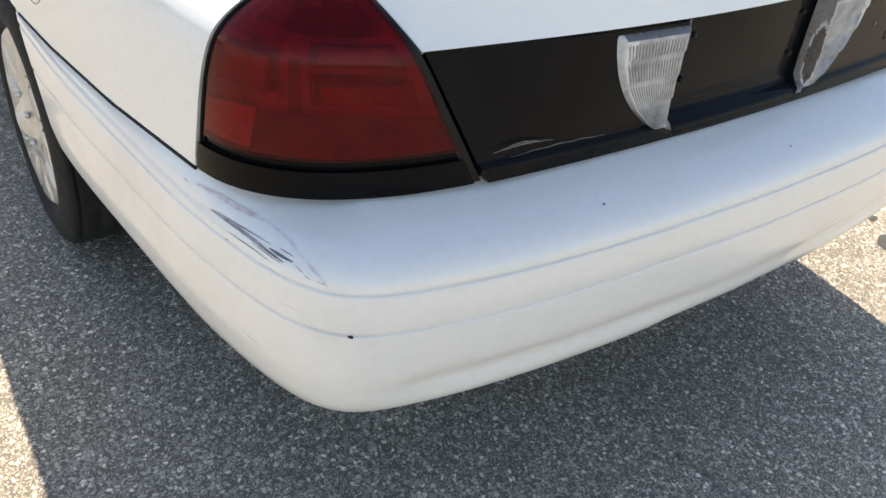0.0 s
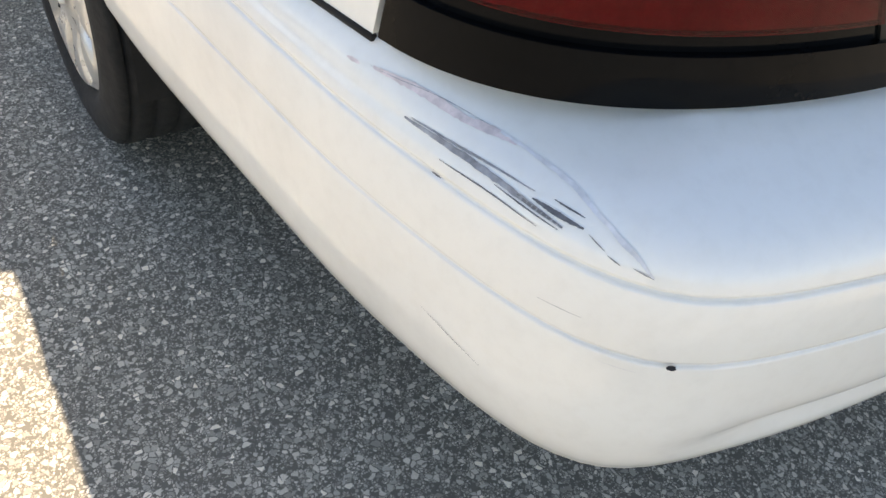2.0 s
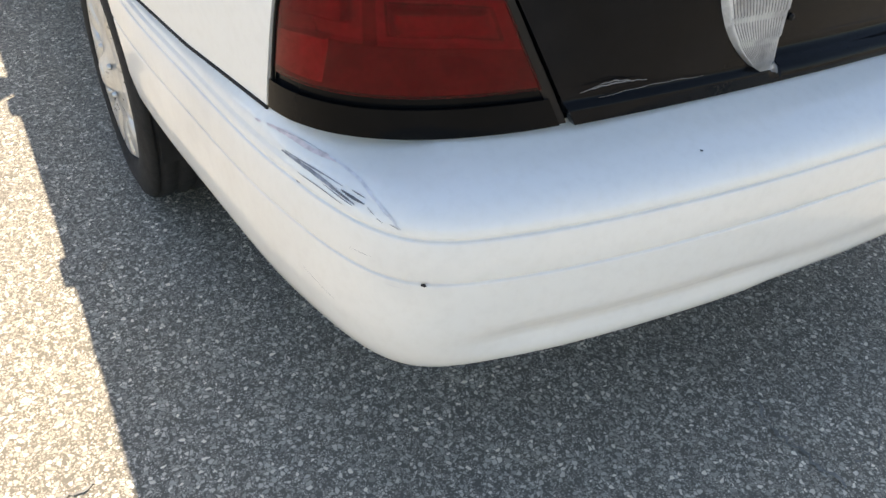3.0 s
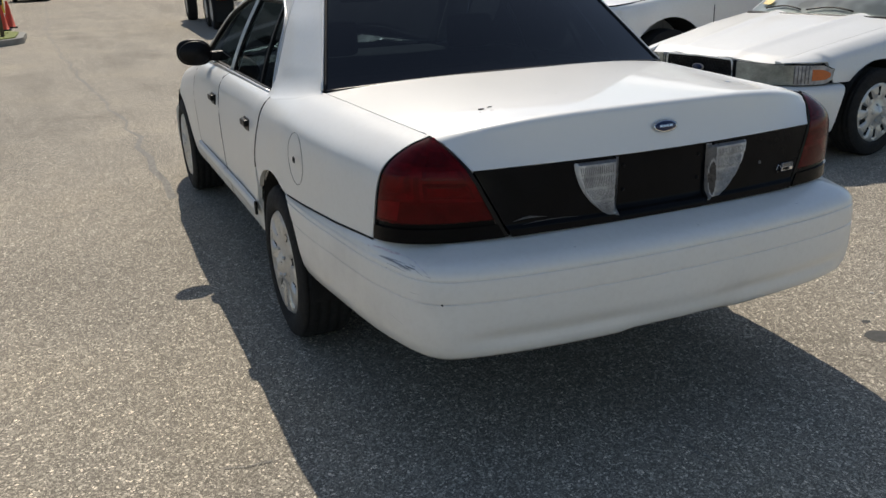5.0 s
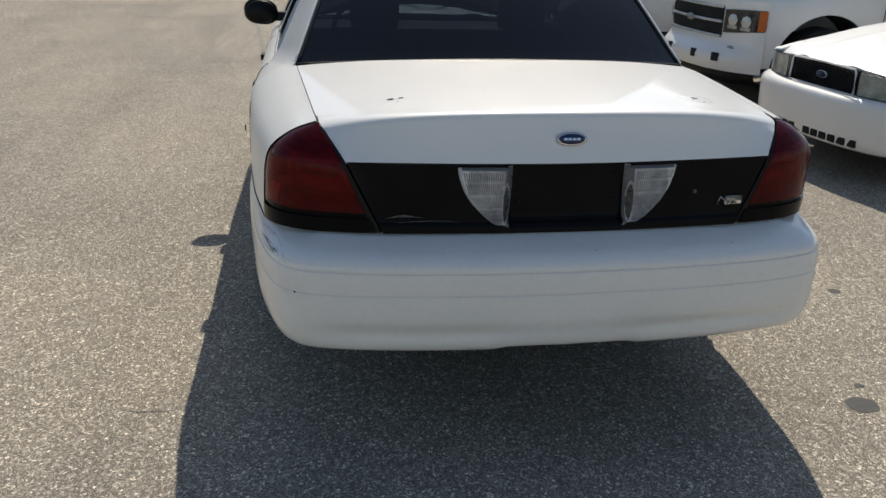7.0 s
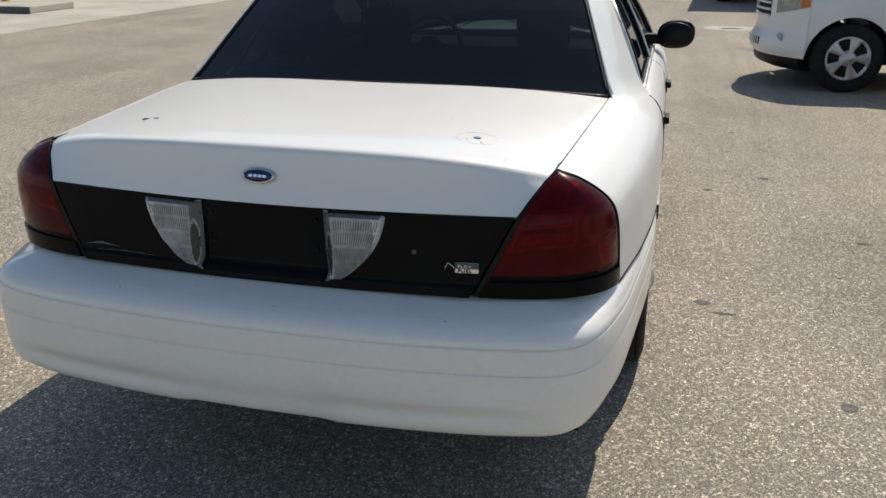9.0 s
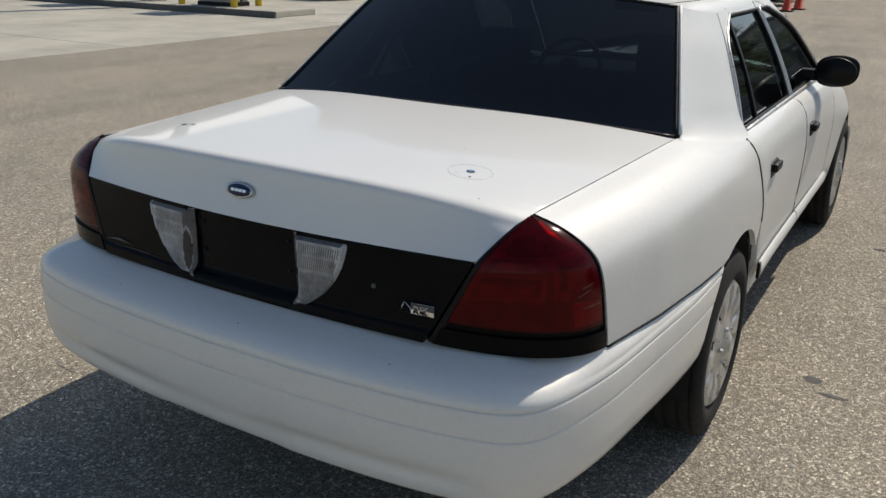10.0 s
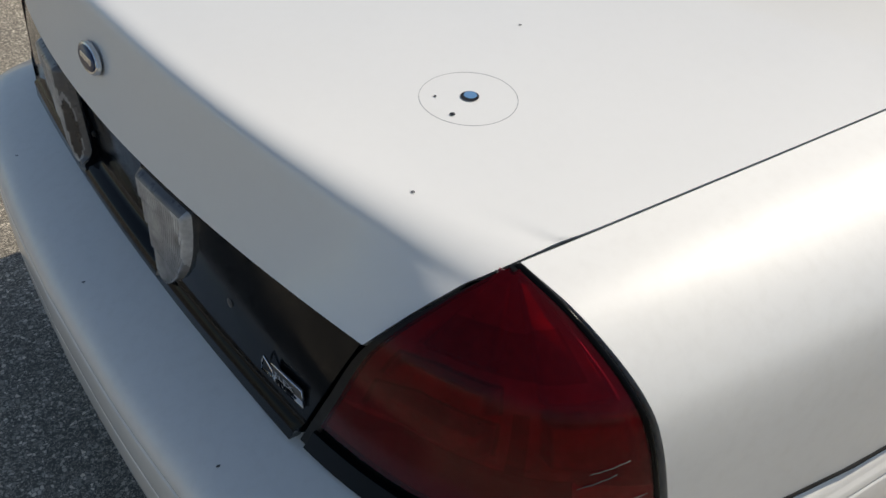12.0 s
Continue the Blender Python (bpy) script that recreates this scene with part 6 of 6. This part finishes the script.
# ---- fuel island ----
def fuel_island():
    slab = thing("pump_island", "raised concrete pump island with grey painted kerb", "island", "", "structure")
    part("plinth", box_mesh("plinth", (-26, 14.1, 0), (-12.75, 15.6, 0.16), concrete, 0.03), slab)
    part("kerb_edge", box_mesh("kerb_edge", (-26.02, 14.06, 0), (-12.71, 14.11, 0.15), grey_plastic, 0.01), slab)
    for px in (-15.2, -19.5):
        p = thing("fuel_pump", "grey fuel pump with black hoses", "fuel pump", "fuel pumps")
        part("cabinet", box_mesh("cabinet", (-0.55, -0.32, 0.16), (0.55, 0.32, 2.1), pump_grey, 0.03), p)
        part("door_panel", box_mesh("door_panel", (-0.45, -0.335, 0.3), (0.45, -0.315, 1.2), steel, 0.01), p)
        part("display", box_mesh("display", (-0.4, -0.335, 1.35), (0.4, -0.315, 1.8), gloss_black, 0.01), p)
        part("plinth_trim", box_mesh("plinth_trim", (-0.58, -0.35, 0.155), (0.58, 0.35, 0.26), under_black, 0.01), p)
        for s in (-1, 1):
            part("hose", tube("hose", [(s * 0.56, -0.1, 1.9), (s * 0.85, -0.15, 1.2), (s * 0.95, -0.15, 0.5), (s * 0.78, -0.15, 0.28), (s * 0.62, -0.12, 0.6), (s * 0.58, -0.1, 1.25)], 0.022, rubber, 8), p)
            part("nozzle", box_mesh("nozzle", (s * 0.58 - 0.03, -0.14, 1.2), (s * 0.58 + 0.03, -0.04, 1.45), black_trim, 0.015), p)
        p.matrix_basis = pose(px, 14.85, 0)
    for bx, by in ((-14.42, 14.45), (-14.40, 15.3), (-16.3, 14.45), (-16.3, 15.3)):
        b = tagged(new("bollard", lathe("bollard", [(0.0, 1.05), (0.05, 1.04), (0.085, 0.99), (0.09, 0.94), (0.09, 0.155)], yellow_paint, "z", 20)), "yellow steel bollard on the pump island", "bollard", "yellow bollards")
        b.location = (bx, by, 0)
    col = thing("canopy_column", "teal painted steel column on the pump island", "column")
    part("shaft", box_mesh("shaft", (-0.17, -0.17, 0.16), (0.17, 0.17, 4.6), teal, 0.02), col)
    part("base_plate", box_mesh("base_plate", (-0.25, -0.25, 0.155), (0.25, 0.25, 0.19), steel, 0.005), col)
    col.matrix_basis = pose(-17.9, 14.85, 0)


# ---- buildings at the back ----
def hall(name, label, lo, hi, mat, roof_mat, floors, bays, window_mat):
    b = thing(name, label, "building")
    part("wall", box_mesh("wall", lo, hi, mat, 0.03), b)
    part("roof", box_mesh("roof", (lo[0] - 0.3, lo[1] - 0.3, hi[2]), (hi[0] + 0.3, hi[1] + 0.3, hi[2] + 0.35), roof_mat, 0.05), b)
    for f in range(floors):
        for k in range(bays):
            w = (hi[0] - lo[0]) / bays
            x = lo[0] + w * (k + 0.5)
            z = lo[2] + (hi[2] - lo[2]) * (f + 0.35) / floors
            h = (hi[2] - lo[2]) / floors * 0.38
            o = part("window", box_mesh("window", (x - w * 0.28, lo[1] - 0.03, z), (x + w * 0.28, lo[1] + 0.05, z + h), gloss_black, 0.01), b)
            part("sill", box_mesh("sill", (x - w * 0.3, lo[1] - 0.10, z - 0.08), (x + w * 0.3, lo[1] - 0.03, z), roof_mat, 0.01), o)
    return b


def fence(x0, x1, y, h):
    f = thing("fence", "dark steel rail fence", "fence")
    n = int((x1 - x0) / 2.4)
    for k in range(n + 1):
        x = x0 + (x1 - x0) * k / n
        part("post", tube("post", [(x, y, 0), (x, y, h)], 0.04, black_trim, 6), f)
    for z in (0.4, 1.1, h - 0.05):
        part("rail", tube("rail", [(x0, y, z), (x1, y, z)], 0.03, black_trim, 6), f)
    return f


# ---- the place ----
ground()
ground_marks()
hero = sedan("white sedan with scraped tail bumper, standing on asphalt")
neighbour = copy_thing(hero, pose(8.14, 3.99, 0, 0, 0, 95.7))
tagged(neighbour, "white sedan parked nose out beside a utility vehicle")


# damage and drill holes on the sedan in the middle
LEVEL_Z = [a for a, b in BUMPER_RISE][3:]


def bumper_mark(name, points, width, mat, parent, seed=0, side=-1):
    """A ragged scratch on the tail bumper's skin through points of (y, z)."""
    rng = random.Random(seed)
    path = spline(points, max(8, 12 * len(points)))
    n = len(path)
    rows = []
    for i, (y, z) in enumerate(path):
        if z > 0.69:
            crest = float(np.interp(y, [0.1, 0.416, 1.18], [0.752, 0.738, 0.708]))
            z = 0.69 + (z - 0.69) * 0.062 / (crest - 0.69)
        lv = 3 + float(np.interp(z, LEVEL_Z, range(len(LEVEL_Z))))
        s = float(np.interp(y, BUMPER_LINE[:, 1], np.linspace(0, 1, 400)))
        p, a, b = bumper_point(s, lv), bumper_point(s + 0.004, lv), bumper_point(s, lv + 0.25)
        e, f = (a - p) / np.linalg.norm(a - p), (b - p) / np.linalg.norm(b - p)
        nrm = np.cross(e, f)
        if nrm[0] - nrm[1] + nrm[2] < 0:
            nrm = -nrm
        w = width * (0.2 + 0.8 * math.sin(math.pi * (0.05 + 0.9 * i / (n - 1)))) * rng.uniform(0.78, 1.0)
        M = np.array([side, 1, 1])
        off = f * width * rng.uniform(-0.12, 0.12)
        rows.append([(p + nrm * 0.0007 - f * w + off) * M, (p + nrm * 0.0007 + f * w + off) * M])
    return skin(name, rows, mat, parent, 0.0, side > 0)


damage = new("scrape")
damage.parent = hero
tagged(damage, "grey and reddish scrape marks")
MARKS = (("scratch", [(0.349, 0.699), (0.262, 0.699), (0.188, 0.6935)], 0.0042, scuff_grey), ("scratch", [(0.24, 0.6975), (0.205, 0.695), (0.188, 0.6935)], 0.0022, scuff_dark), ("scratch", [(0.342, 0.7015), (0.267, 0.7035), (0.219, 0.7035)], 0.0016, scuff_grey),
         ("scratch", [(0.303, 0.688), (0.25, 0.689), (0.206, 0.686)], 0.0009, scuff_dark), ("scratch", [(0.218, 0.700), (0.196, 0.699), (0.174, 0.6985)], 0.0032, scuff_dark),
         ("scratch", [(0.203, 0.7045), (0.177, 0.7035)], 0.0012, scuff_dark), ("scratch", [(0.307, 0.673), (0.297, 0.673)], 0.0015, scuff_dark), ("scratch", [(0.25, 0.695), (0.19, 0.691)], 0.0010, scuff_dark),
         ("scratch", [(0.169, 0.697), (0.155, 0.692)], 0.0007, scuff_dark), ("scratch", [(0.152, 0.690), (0.143, 0.687)], 0.0008, scuff_dark), ("scratch", [(0.135, 0.688), (0.122, 0.6845)], 0.0009, scuff_grey),
         ("rub_mark", [(0.432, 0.7105), (0.415, 0.712)], 0.0020, scuff_red), ("rub_mark", [(0.40, 0.716), (0.354, 0.719), (0.30, 0.7165), (0.254, 0.717)], 0.0042, scuff_red),
         ("rub_mark", [(0.31, 0.716), (0.272, 0.7185)], 0.0035, scuff_red), ("rub_mark", [(0.272, 0.7183), (0.23, 0.716), (0.19, 0.7118), (0.144, 0.7001), (0.122, 0.6846)], 0.0026, scuff_pale),
         ("rub_mark", [(0.16, 0.705), (0.135, 0.695), (0.122, 0.685)], 0.0022, scuff_pale), ("scratch", [(0.403, 0.7157), (0.34, 0.7205), (0.28, 0.7188)], 0.0005, scuff_grey),
         ("scratch", [(0.1885, 0.628), (0.154, 0.63)], 0.0004, scuff_grey), ("scratch", [(0.295, 0.529), (0.222, 0.511)], 0.0006, scuff_grey), ("scratch", [(0.136, 0.5925), (0.113, 0.592)], 0.0006, scuff_pale))
for k, (name, points, width, mat) in enumerate(MARKS):
    bumper_mark(name, points, width * (0.7 if name == "scratch" else 1.0), mat, damage, k)
def chip_at(y, z, radius, mat, parent):
    """A small ragged chip in the bumper's paint on the left."""
    rng = random.Random(5)
    lv = 3 + float(np.interp(z, LEVEL_Z, range(len(LEVEL_Z))))
    s = float(np.interp(y, BUMPER_LINE[:, 1], np.linspace(0, 1, 400)))
    p, q = bumper_point(s, lv), bumper_point(s + 0.004, lv)
    e = (q - p) / np.linalg.norm(q - p)
    out = np.array([e[1], -e[0], 0])
    verts = []
    for a in np.linspace(0, 6.2832, 14, endpoint=False):
        r = radius * rng.uniform(0.7, 1.1)
        verts.append((p + e * 1.35 * r * math.cos(a) + np.array([0, 0, 1]) * r * math.sin(a) + out * 0.0058) * np.array([-1, 1, 1]))
    part("chip", mesh_of("chip", verts, [tuple(range(14))], mat, None, False), parent)


chip_at(0.0985, 0.6045, 0.0033, hole_black, damage)
for x, y, lift in ((0.06, 0.062, 0.0), (-0.34, 0.10, 0.0), (0.45, 0.075, 0.0)):
    p = bumper_point(abs(x) / 0.815 * 0.455, 25.2)
    speck = [p * np.array([1 if x > 0 else -1, 1, 1]) + np.array([0.0022 * math.cos(a), 0.003 * math.sin(a), 0.0012]) for a in np.linspace(0, 6.2832, 8, endpoint=False)]
    part("paint_chip", mesh_of("paint_chip", speck, [tuple(range(8))], scuff_dark, None, False), hero)


def on_lid(x, y, lift):
    return np.array([x, y, float(lid_height(x, y)) + lift])


for hx in (0.512, -0.512):
    spot = new("drilled_hole")
    spot.parent = hero
    tagged(spot, "drilled antenna hole with faint ring")
    for name, dx, dy, r, mat, lift in (("hole", 0.0, -0.006, 0.0108, hole_black, 0.0012), ("hole_depth", -0.0008, -0.0045, 0.0078, hole_blue, 0.0018), ("pin_hole", -0.021, -0.040, 0.0018, hole_black, 0.0012), ("pin_hole", 0.0196, -0.045, 0.0032, hole_black, 0.0012)):
        if hx < 0 and name == "hole_depth":
            continue
        ring = [on_lid(hx + dx + r * math.cos(a), 0.458 + dy + r * math.sin(a), lift) for a in np.linspace(0, 6.2832, 20, endpoint=False)]
        part(name, mesh_of(name, ring, [tuple(range(20))], mat, None, False), spot)
    if hx < 0:
        ring = [on_lid(hx + 0.034 + 0.0095 * math.cos(a), 0.458 + 0.006 * math.sin(a), 0.0012) for a in np.linspace(0, 6.2832, 16, endpoint=False)]
        part("hole", mesh_of("hole", ring, [tuple(range(16))], hole_black, None, False), spot)
    if hx > 0:
        part("ring_mark", tube("ring_mark", [on_lid(hx + 0.057 * math.cos(a), 0.450 + 0.057 * math.sin(a), 0.0) for a in np.linspace(0, 6.2832, 48, endpoint=False)], 0.00035, scuff_grey, 5, True), spot)
for x, y in ((0.62, 0.30), (0.40, 0.62), (-0.2, 0.5), (0.3, 0.85)):
    ring = [on_lid(x + 0.0022 * math.cos(a), y + 0.0022 * math.sin(a), 0.0008) for a in np.linspace(0, 6.2832, 8, endpoint=False)]
    part("paint_chip", mesh_of("paint_chip", ring, [tuple(range(8))], scuff_dark, None, False), hero)
hero.matrix_basis = pose(0, 0, 0, 0, 0, 0.6)

def screen_sticker(car):
    """A small yellow sticker inside the lower corner of the windscreen."""
    rows = [[(0.70 - 0.14 * u, 3.765 + 0.045 * u - 0.63 * v + 0.012, 1.045 + 0.40 * v + 0.004 * u + 0.012) for v in np.linspace(0.02, 0.13, 3)] for u in np.linspace(0, 1, 4)]
    skin("sticker", rows, yellow_paint, car, 0.0, False, "yellow sticker")


screen_sticker(neighbour)


tahoe = wagon("large white utility vehicle with amber markers, parked nose out", 5.13, 1.0, 1.17, 1.86, 1.03, 3.85, 3.10, 0.55, 0.1, (1.12, 4.20), 0.395, (0.70, 0.92), (0.66, 0.94, 0.52, 2), spokes=6, gap=0.125)
spot = new("spot_lamp")
spot.parent = tahoe
part("lamp_shell", lathe("lamp_shell", [(0.0, 0.10), (0.035, 0.095), (0.065, 0.07), (0.078, 0.02), (0.08, -0.01), (0.0, -0.012)], black_trim, "z", 20), spot).matrix_basis = Matrix.Translation((-0.90, 3.62, 1.40)) @ pose(0, 0, 0, 100)
part("lamp_stem", tube("lamp_stem", [(-0.90, 3.62, 1.36), (-0.89, 3.58, 1.28), (-0.885, 3.55, 1.24)], 0.012, black_trim, 6), spot)
set_at(tahoe, 8.24, 6.55, 93)
compact = wagon("white compact utility vehicle with five-spoke wheels", 3.75, 0.90, 1.04, 1.52, 1.0, 2.69, 1.99, 0.34, 0.1, (0.75, 2.91), 0.36, (0.79, 0.955), (0.75, 0.96, 0.42, 3), spokes=5, rails=False, raked=True, lens=hazed_lens)
set_at(compact, 5.58, 9.24, 95)
marked = copy_thing(compact, pose(7.4, 12.4, 0, 0, 0, 93))
tagged(marked, "white utility vehicle with a red light bar on its roof")
part("light_bar", box_mesh("light_bar", (-0.52, 1.55, 1.515), (0.52, 1.75, 1.60), red_lens, 0.03), marked, "red roof light bar")
patrol = wagon("white utility vehicle with blue side stripe beside the grass", 5.18, 1.0, 1.2, 1.93, 1.12, 3.85, 3.10, 0.45, 0.1, (1.10, 4.1), 0.40, (0.84, 1.02), (0.66, 1.02, 0.50, 3), rails=False, gap=0.09, rim_mat=under_black, marker=False)
set_at(patrol, -9.15, 29.4, -90)
part("side_stripe", box_mesh("side_stripe", (1.006, 0.4, 0.98), (1.010, 4.6, 1.01), stripe_blue, 0), patrol)
for k in range(9):
    part("lettering_bar", box_mesh("lettering_bar", (1.007, 1.5 + k * 0.17, 0.84), (1.011, 1.60 + k * 0.17, 0.94), stripe_blue, 0), patrol)
guard = new("push_bar")
guard.parent = patrol
for x in (-0.42, -0.14, 0.14, 0.42):
    part("upright", box_mesh("upright", (x - 0.03, 5.20, 0.45), (x + 0.03, 5.30, 1.02), black_trim, 0.015), guard)
for z in (0.52, 0.98):
    part("crossbar", tube("crossbar", [(-0.62, 5.18, z), (-0.45, 5.27, z), (0.45, 5.27, z), (0.62, 5.18, z)], 0.03, black_trim, 8), guard)
for x, y in ((-9.4, 32.4), (-9.2, 35.4)):
    copy_thing(patrol, pose(x, y, 0, 0, 0, -90))

far_car = wagon("pale saloon parked at the back of the lot", 4.7, 0.9, 0.95, 1.45, 0.80, 3.4, 2.6, 1.05, 0.1, (0.95, 3.75), 0.32, (0.62, 0.76), (0.52, 0.74, 0.42, 2), rails=False, spokes=5)
set_at(far_car, 7.4, 51.5, 66)
for x, y, a in ((6.9, 55.0, 68), (6.2, 58.5, 70), (4.8, 63.0, 74), (-20.5, 21.5, -95), (-25.0, 25.0, -95)):
    tagged(copy_thing(far_car, pose(x, y, 0, 0, 0, a)), "pale saloon parked far back")
van = wagon("white van parked at the back of the lot", 4.2, 0.66, 0.85, 1.35, 0.75, 3.3, 2.7, 0.2, 0.1, (0.8, 3.4), 0.28, (0.56, 0.68), (0.46, 0.66, 0.42, 2), rails=False, spokes=5)
set_at(van, -1.05, 62.0, 4)
yellow_car = wagon("yellow pickup parked among the white vehicles", 4.8, 0.92, 1.0, 1.6, 0.92, 3.5, 2.8, 1.6, 0.1, (0.95, 3.8), 0.34, (0.68, 0.84), (0.56, 0.8, 0.42, 2), rails=False, spokes=5, paint_mat=paint("yellow_car_paint", (0.62, 0.42, 0.05)))
set_at(yellow_car, 5.7, 60.6, 72)
tagged(copy_thing(far_car, pose(13.8, 31.0, 0, 0, 0, 90)), "pale saloon parked in front of the fence")
# one sedan of the same make in dark grey
dark_paint = paint("dark_paint", (0.045, 0.045, 0.045))
usual = white_paint, lid_paint, bumper_paint
white_paint = lid_paint = bumper_paint = dark_paint
dark_car = sedan("dark grey sedan standing at the back of the lot")
white_paint, lid_paint, bumper_paint = usual
set_at(dark_car, -3.35, 53.0, 2)

dump_truck(2.75, 20.2)
island()
diamond_sign(-3.16, 20.9, 2.343, 0.375, "SLOW", 0.16, 0)
diamond_sign(11.0, 38.0, 1.35, 0.50, "SLOW", 0.0, 0)
cone(-3.42, 26.2, 0.72)
cone(-3.30, 27.4, 0.80)
b = tagged(new("bollard", lathe("bollard", [(0.0, 1.35), (0.14, 1.33), (0.20, 1.24), (0.21, 0.0)], yellow_paint, "z", 16)), "yellow bollard beside the traffic cones", "bollard", "yellow bollards")
b.location = (-4.25, 39.0, 0)
notice = thing("notice_sign", "white notice board on a post by the fence", "sign")
part("post", tube("post", [(0, 0.03, 0), (0, 0.03, 2.5)], 0.04, steel, 8), notice)
part("board", box_mesh("board", (-0.32, -0.01, 1.85), (0.32, 0.01, 2.5), far_white, 0.006), notice)
for k in range(2):
    part("lettering_bar", box_mesh("lettering_bar", (-0.22, -0.016, 2.28 - 0.24 * k), (0.22, -0.011, 2.37 - 0.24 * k), letter_black, 0), notice)
notice.matrix_basis = pose(10.6, 37.0, 0)
fuel_island()

hall("office_building", "low beige building behind the patrol vehicles", (-40, 46, 0), (-5.6, 51, 2.9), beige_wall, grey_wall, 1, 9, gloss_black)
hall("tower_block", "dark glazed building behind the beige one", (-44, 52, 0), (-7.0, 70, 15), dark_wall, dark_wall, 5, 12, gloss_black)
for k in range(14):
    x = -7.3 - k * 2.6
    tagged(new("facade_column", box_mesh("facade_column", (x - 0.14, 51.6, 0), (x + 0.14, 52.0, 15), grey_wall, 0.02)), "pale column on the dark facade", "column", "facade columns")
boom_truck = thing("boom_truck", "white boom truck with a folded arm behind the patrol vehicles", "truck")
part("boom", box_mesh("boom", (-7.0, 0.2, 2.52), (-0.25, 0.5, 2.80), far_white, 0.04), boom_truck)
part("boom_head", box_mesh("boom_head", (-0.72, 0.15, 1.85), (0.0, 0.55, 2.78), far_white, 0.10), boom_truck)
part("hose", tube("hose", [(-0.45 + 0.24 * math.cos(a), 0.12, 2.28 + 0.36 * math.sin(a)) for a in np.linspace(-1.3, 2.6, 14)], 0.045, rubber, 8), boom_truck)
part("turret", box_mesh("turret", (-4.2, 0.1, 1.2), (-3.0, 1.4, 2.52), dash_dark, 0.08), boom_truck)
for x0, x1, z1 in ((-7.0, -4.3, 1.9), (-2.9, -0.9, 1.65)):
    part("tool_box", box_mesh("tool_box", (x0, 0.05, 0.95), (x1, 1.8, z1), far_white, 0.05), boom_truck)
part("chassis", box_mesh("chassis", (-7.2, 0.3, 0.5), (-0.6, 1.6, 0.95), under_black, 0.03), boom_truck)
for wx in (-5.9, -1.7):
    part("tyre", lathe("tyre", [(0.2, -0.1), (0.42, -0.1), (0.45, 0), (0.42, 0.1), (0.2, 0.1), (0.0, 0.08)], rubber, "x", 28), boom_truck).matrix_basis = Matrix.Translation((wx, 0.15, 0.45)) @ pose(0, 0, 0, 0, 0, -90)
boom_truck.matrix_basis = pose(-5.45, 40.0, 0)
tagged(new("lamp_post", tube("lamp_post", [(-4.72, 45.0, 0), (-4.72, 45.0, 9.5)], [0.20, 0.16], beige_wall, 12)), "pale concrete lamp post beside the beige building", "pole")
hall("warehouse", "grey industrial building behind the fence", (9, 58, 0), (60, 80, 9), grey_wall, dark_wall, 1, 10, gloss_black)
hall("workshop", "long pale workshop beyond the fuel pumps", (-80, 40, 0), (-46, 60, 6), beige_wall, grey_wall, 1, 8, gloss_black)
fence(6.5, 40, 44, 2.0)
for k, (x, y, h, s) in enumerate(((-5.6, 72, 3.7, 1.5), (-3.9, 72, 4.7, 1.5), (-2.3, 73, 3.9, 1.5), (1.0, 77, 3.6, 1.3), (4.3, 73, 9.0, 1.3), (5.9, 72, 8.5, 1.7), (7.8, 74, 9.5, 2.0), (10.4, 50, 7.5, 2.2), (-8.2, 78, 6.5, 3.0), (13, 84, 9, 3.5), (-4.6, 82, 3.2, 2.4), (0.0, 82, 2.9, 2.4), (4.4, 84, 3.2, 2.4))):
    tree(x, y, h, s, 100 + k, low=0.10 if h < 5 else 0.2)
tree(-0.3, 73, 8.6, 1.9, 140, "tall airy tree with feathery grey-green tufts", 0.30, 60, (0.12, 0.26), 200)
tree(3.4, 76, 7.5, 1.3, 141, "tall airy tree with feathery grey-green tufts", 0.30, 44, (0.14, 0.28), 200)
tree(9.1, 40, 8.0, 3.0, 142, "old tree with a thick trunk beside the fence", 0.36, 40, (0.14, 0.30), 320, 0.5)
pole = tagged(new("utility_pole", tube("utility_pole", [(3.6, 66, 0), (3.3, 66, 11)], [0.16, 0.11], wood_pole, 8)), "wooden utility pole among the trees", "pole")


# bright haze low in the sky, far behind everything
def sky_bank():
    m = bpy.data.materials.new("sky_bank")
    m.use_nodes = True
    t = m.node_tree
    t.nodes.remove(t.nodes["Principled BSDF"])
    tone = ramp(t, noise_of(t, coords(t), 0.012, 5.0), [(0.35, (0.86, 0.95, 1.08)), (0.65, (1.0, 1.0, 1.0))])
    glow = node(t, "ShaderNodeEmission", Strength=1.25)
    t.links.new(tone, glow.inputs["Color"])
    t.links.new(glow.outputs[0], t.nodes["Material Output"].inputs[0])
    rows = [[(480 * math.sin(a), 480 * math.cos(a), z) for z in np.linspace(0, 70, 5)] for a in np.linspace(-1.0, 0.9, 40)]
    tagged(new("backdrop", skin_mesh("backdrop", rows, m, 0.0, False)), "bright white haze low in the sky", "sky", "", "structure")


sky_bank()
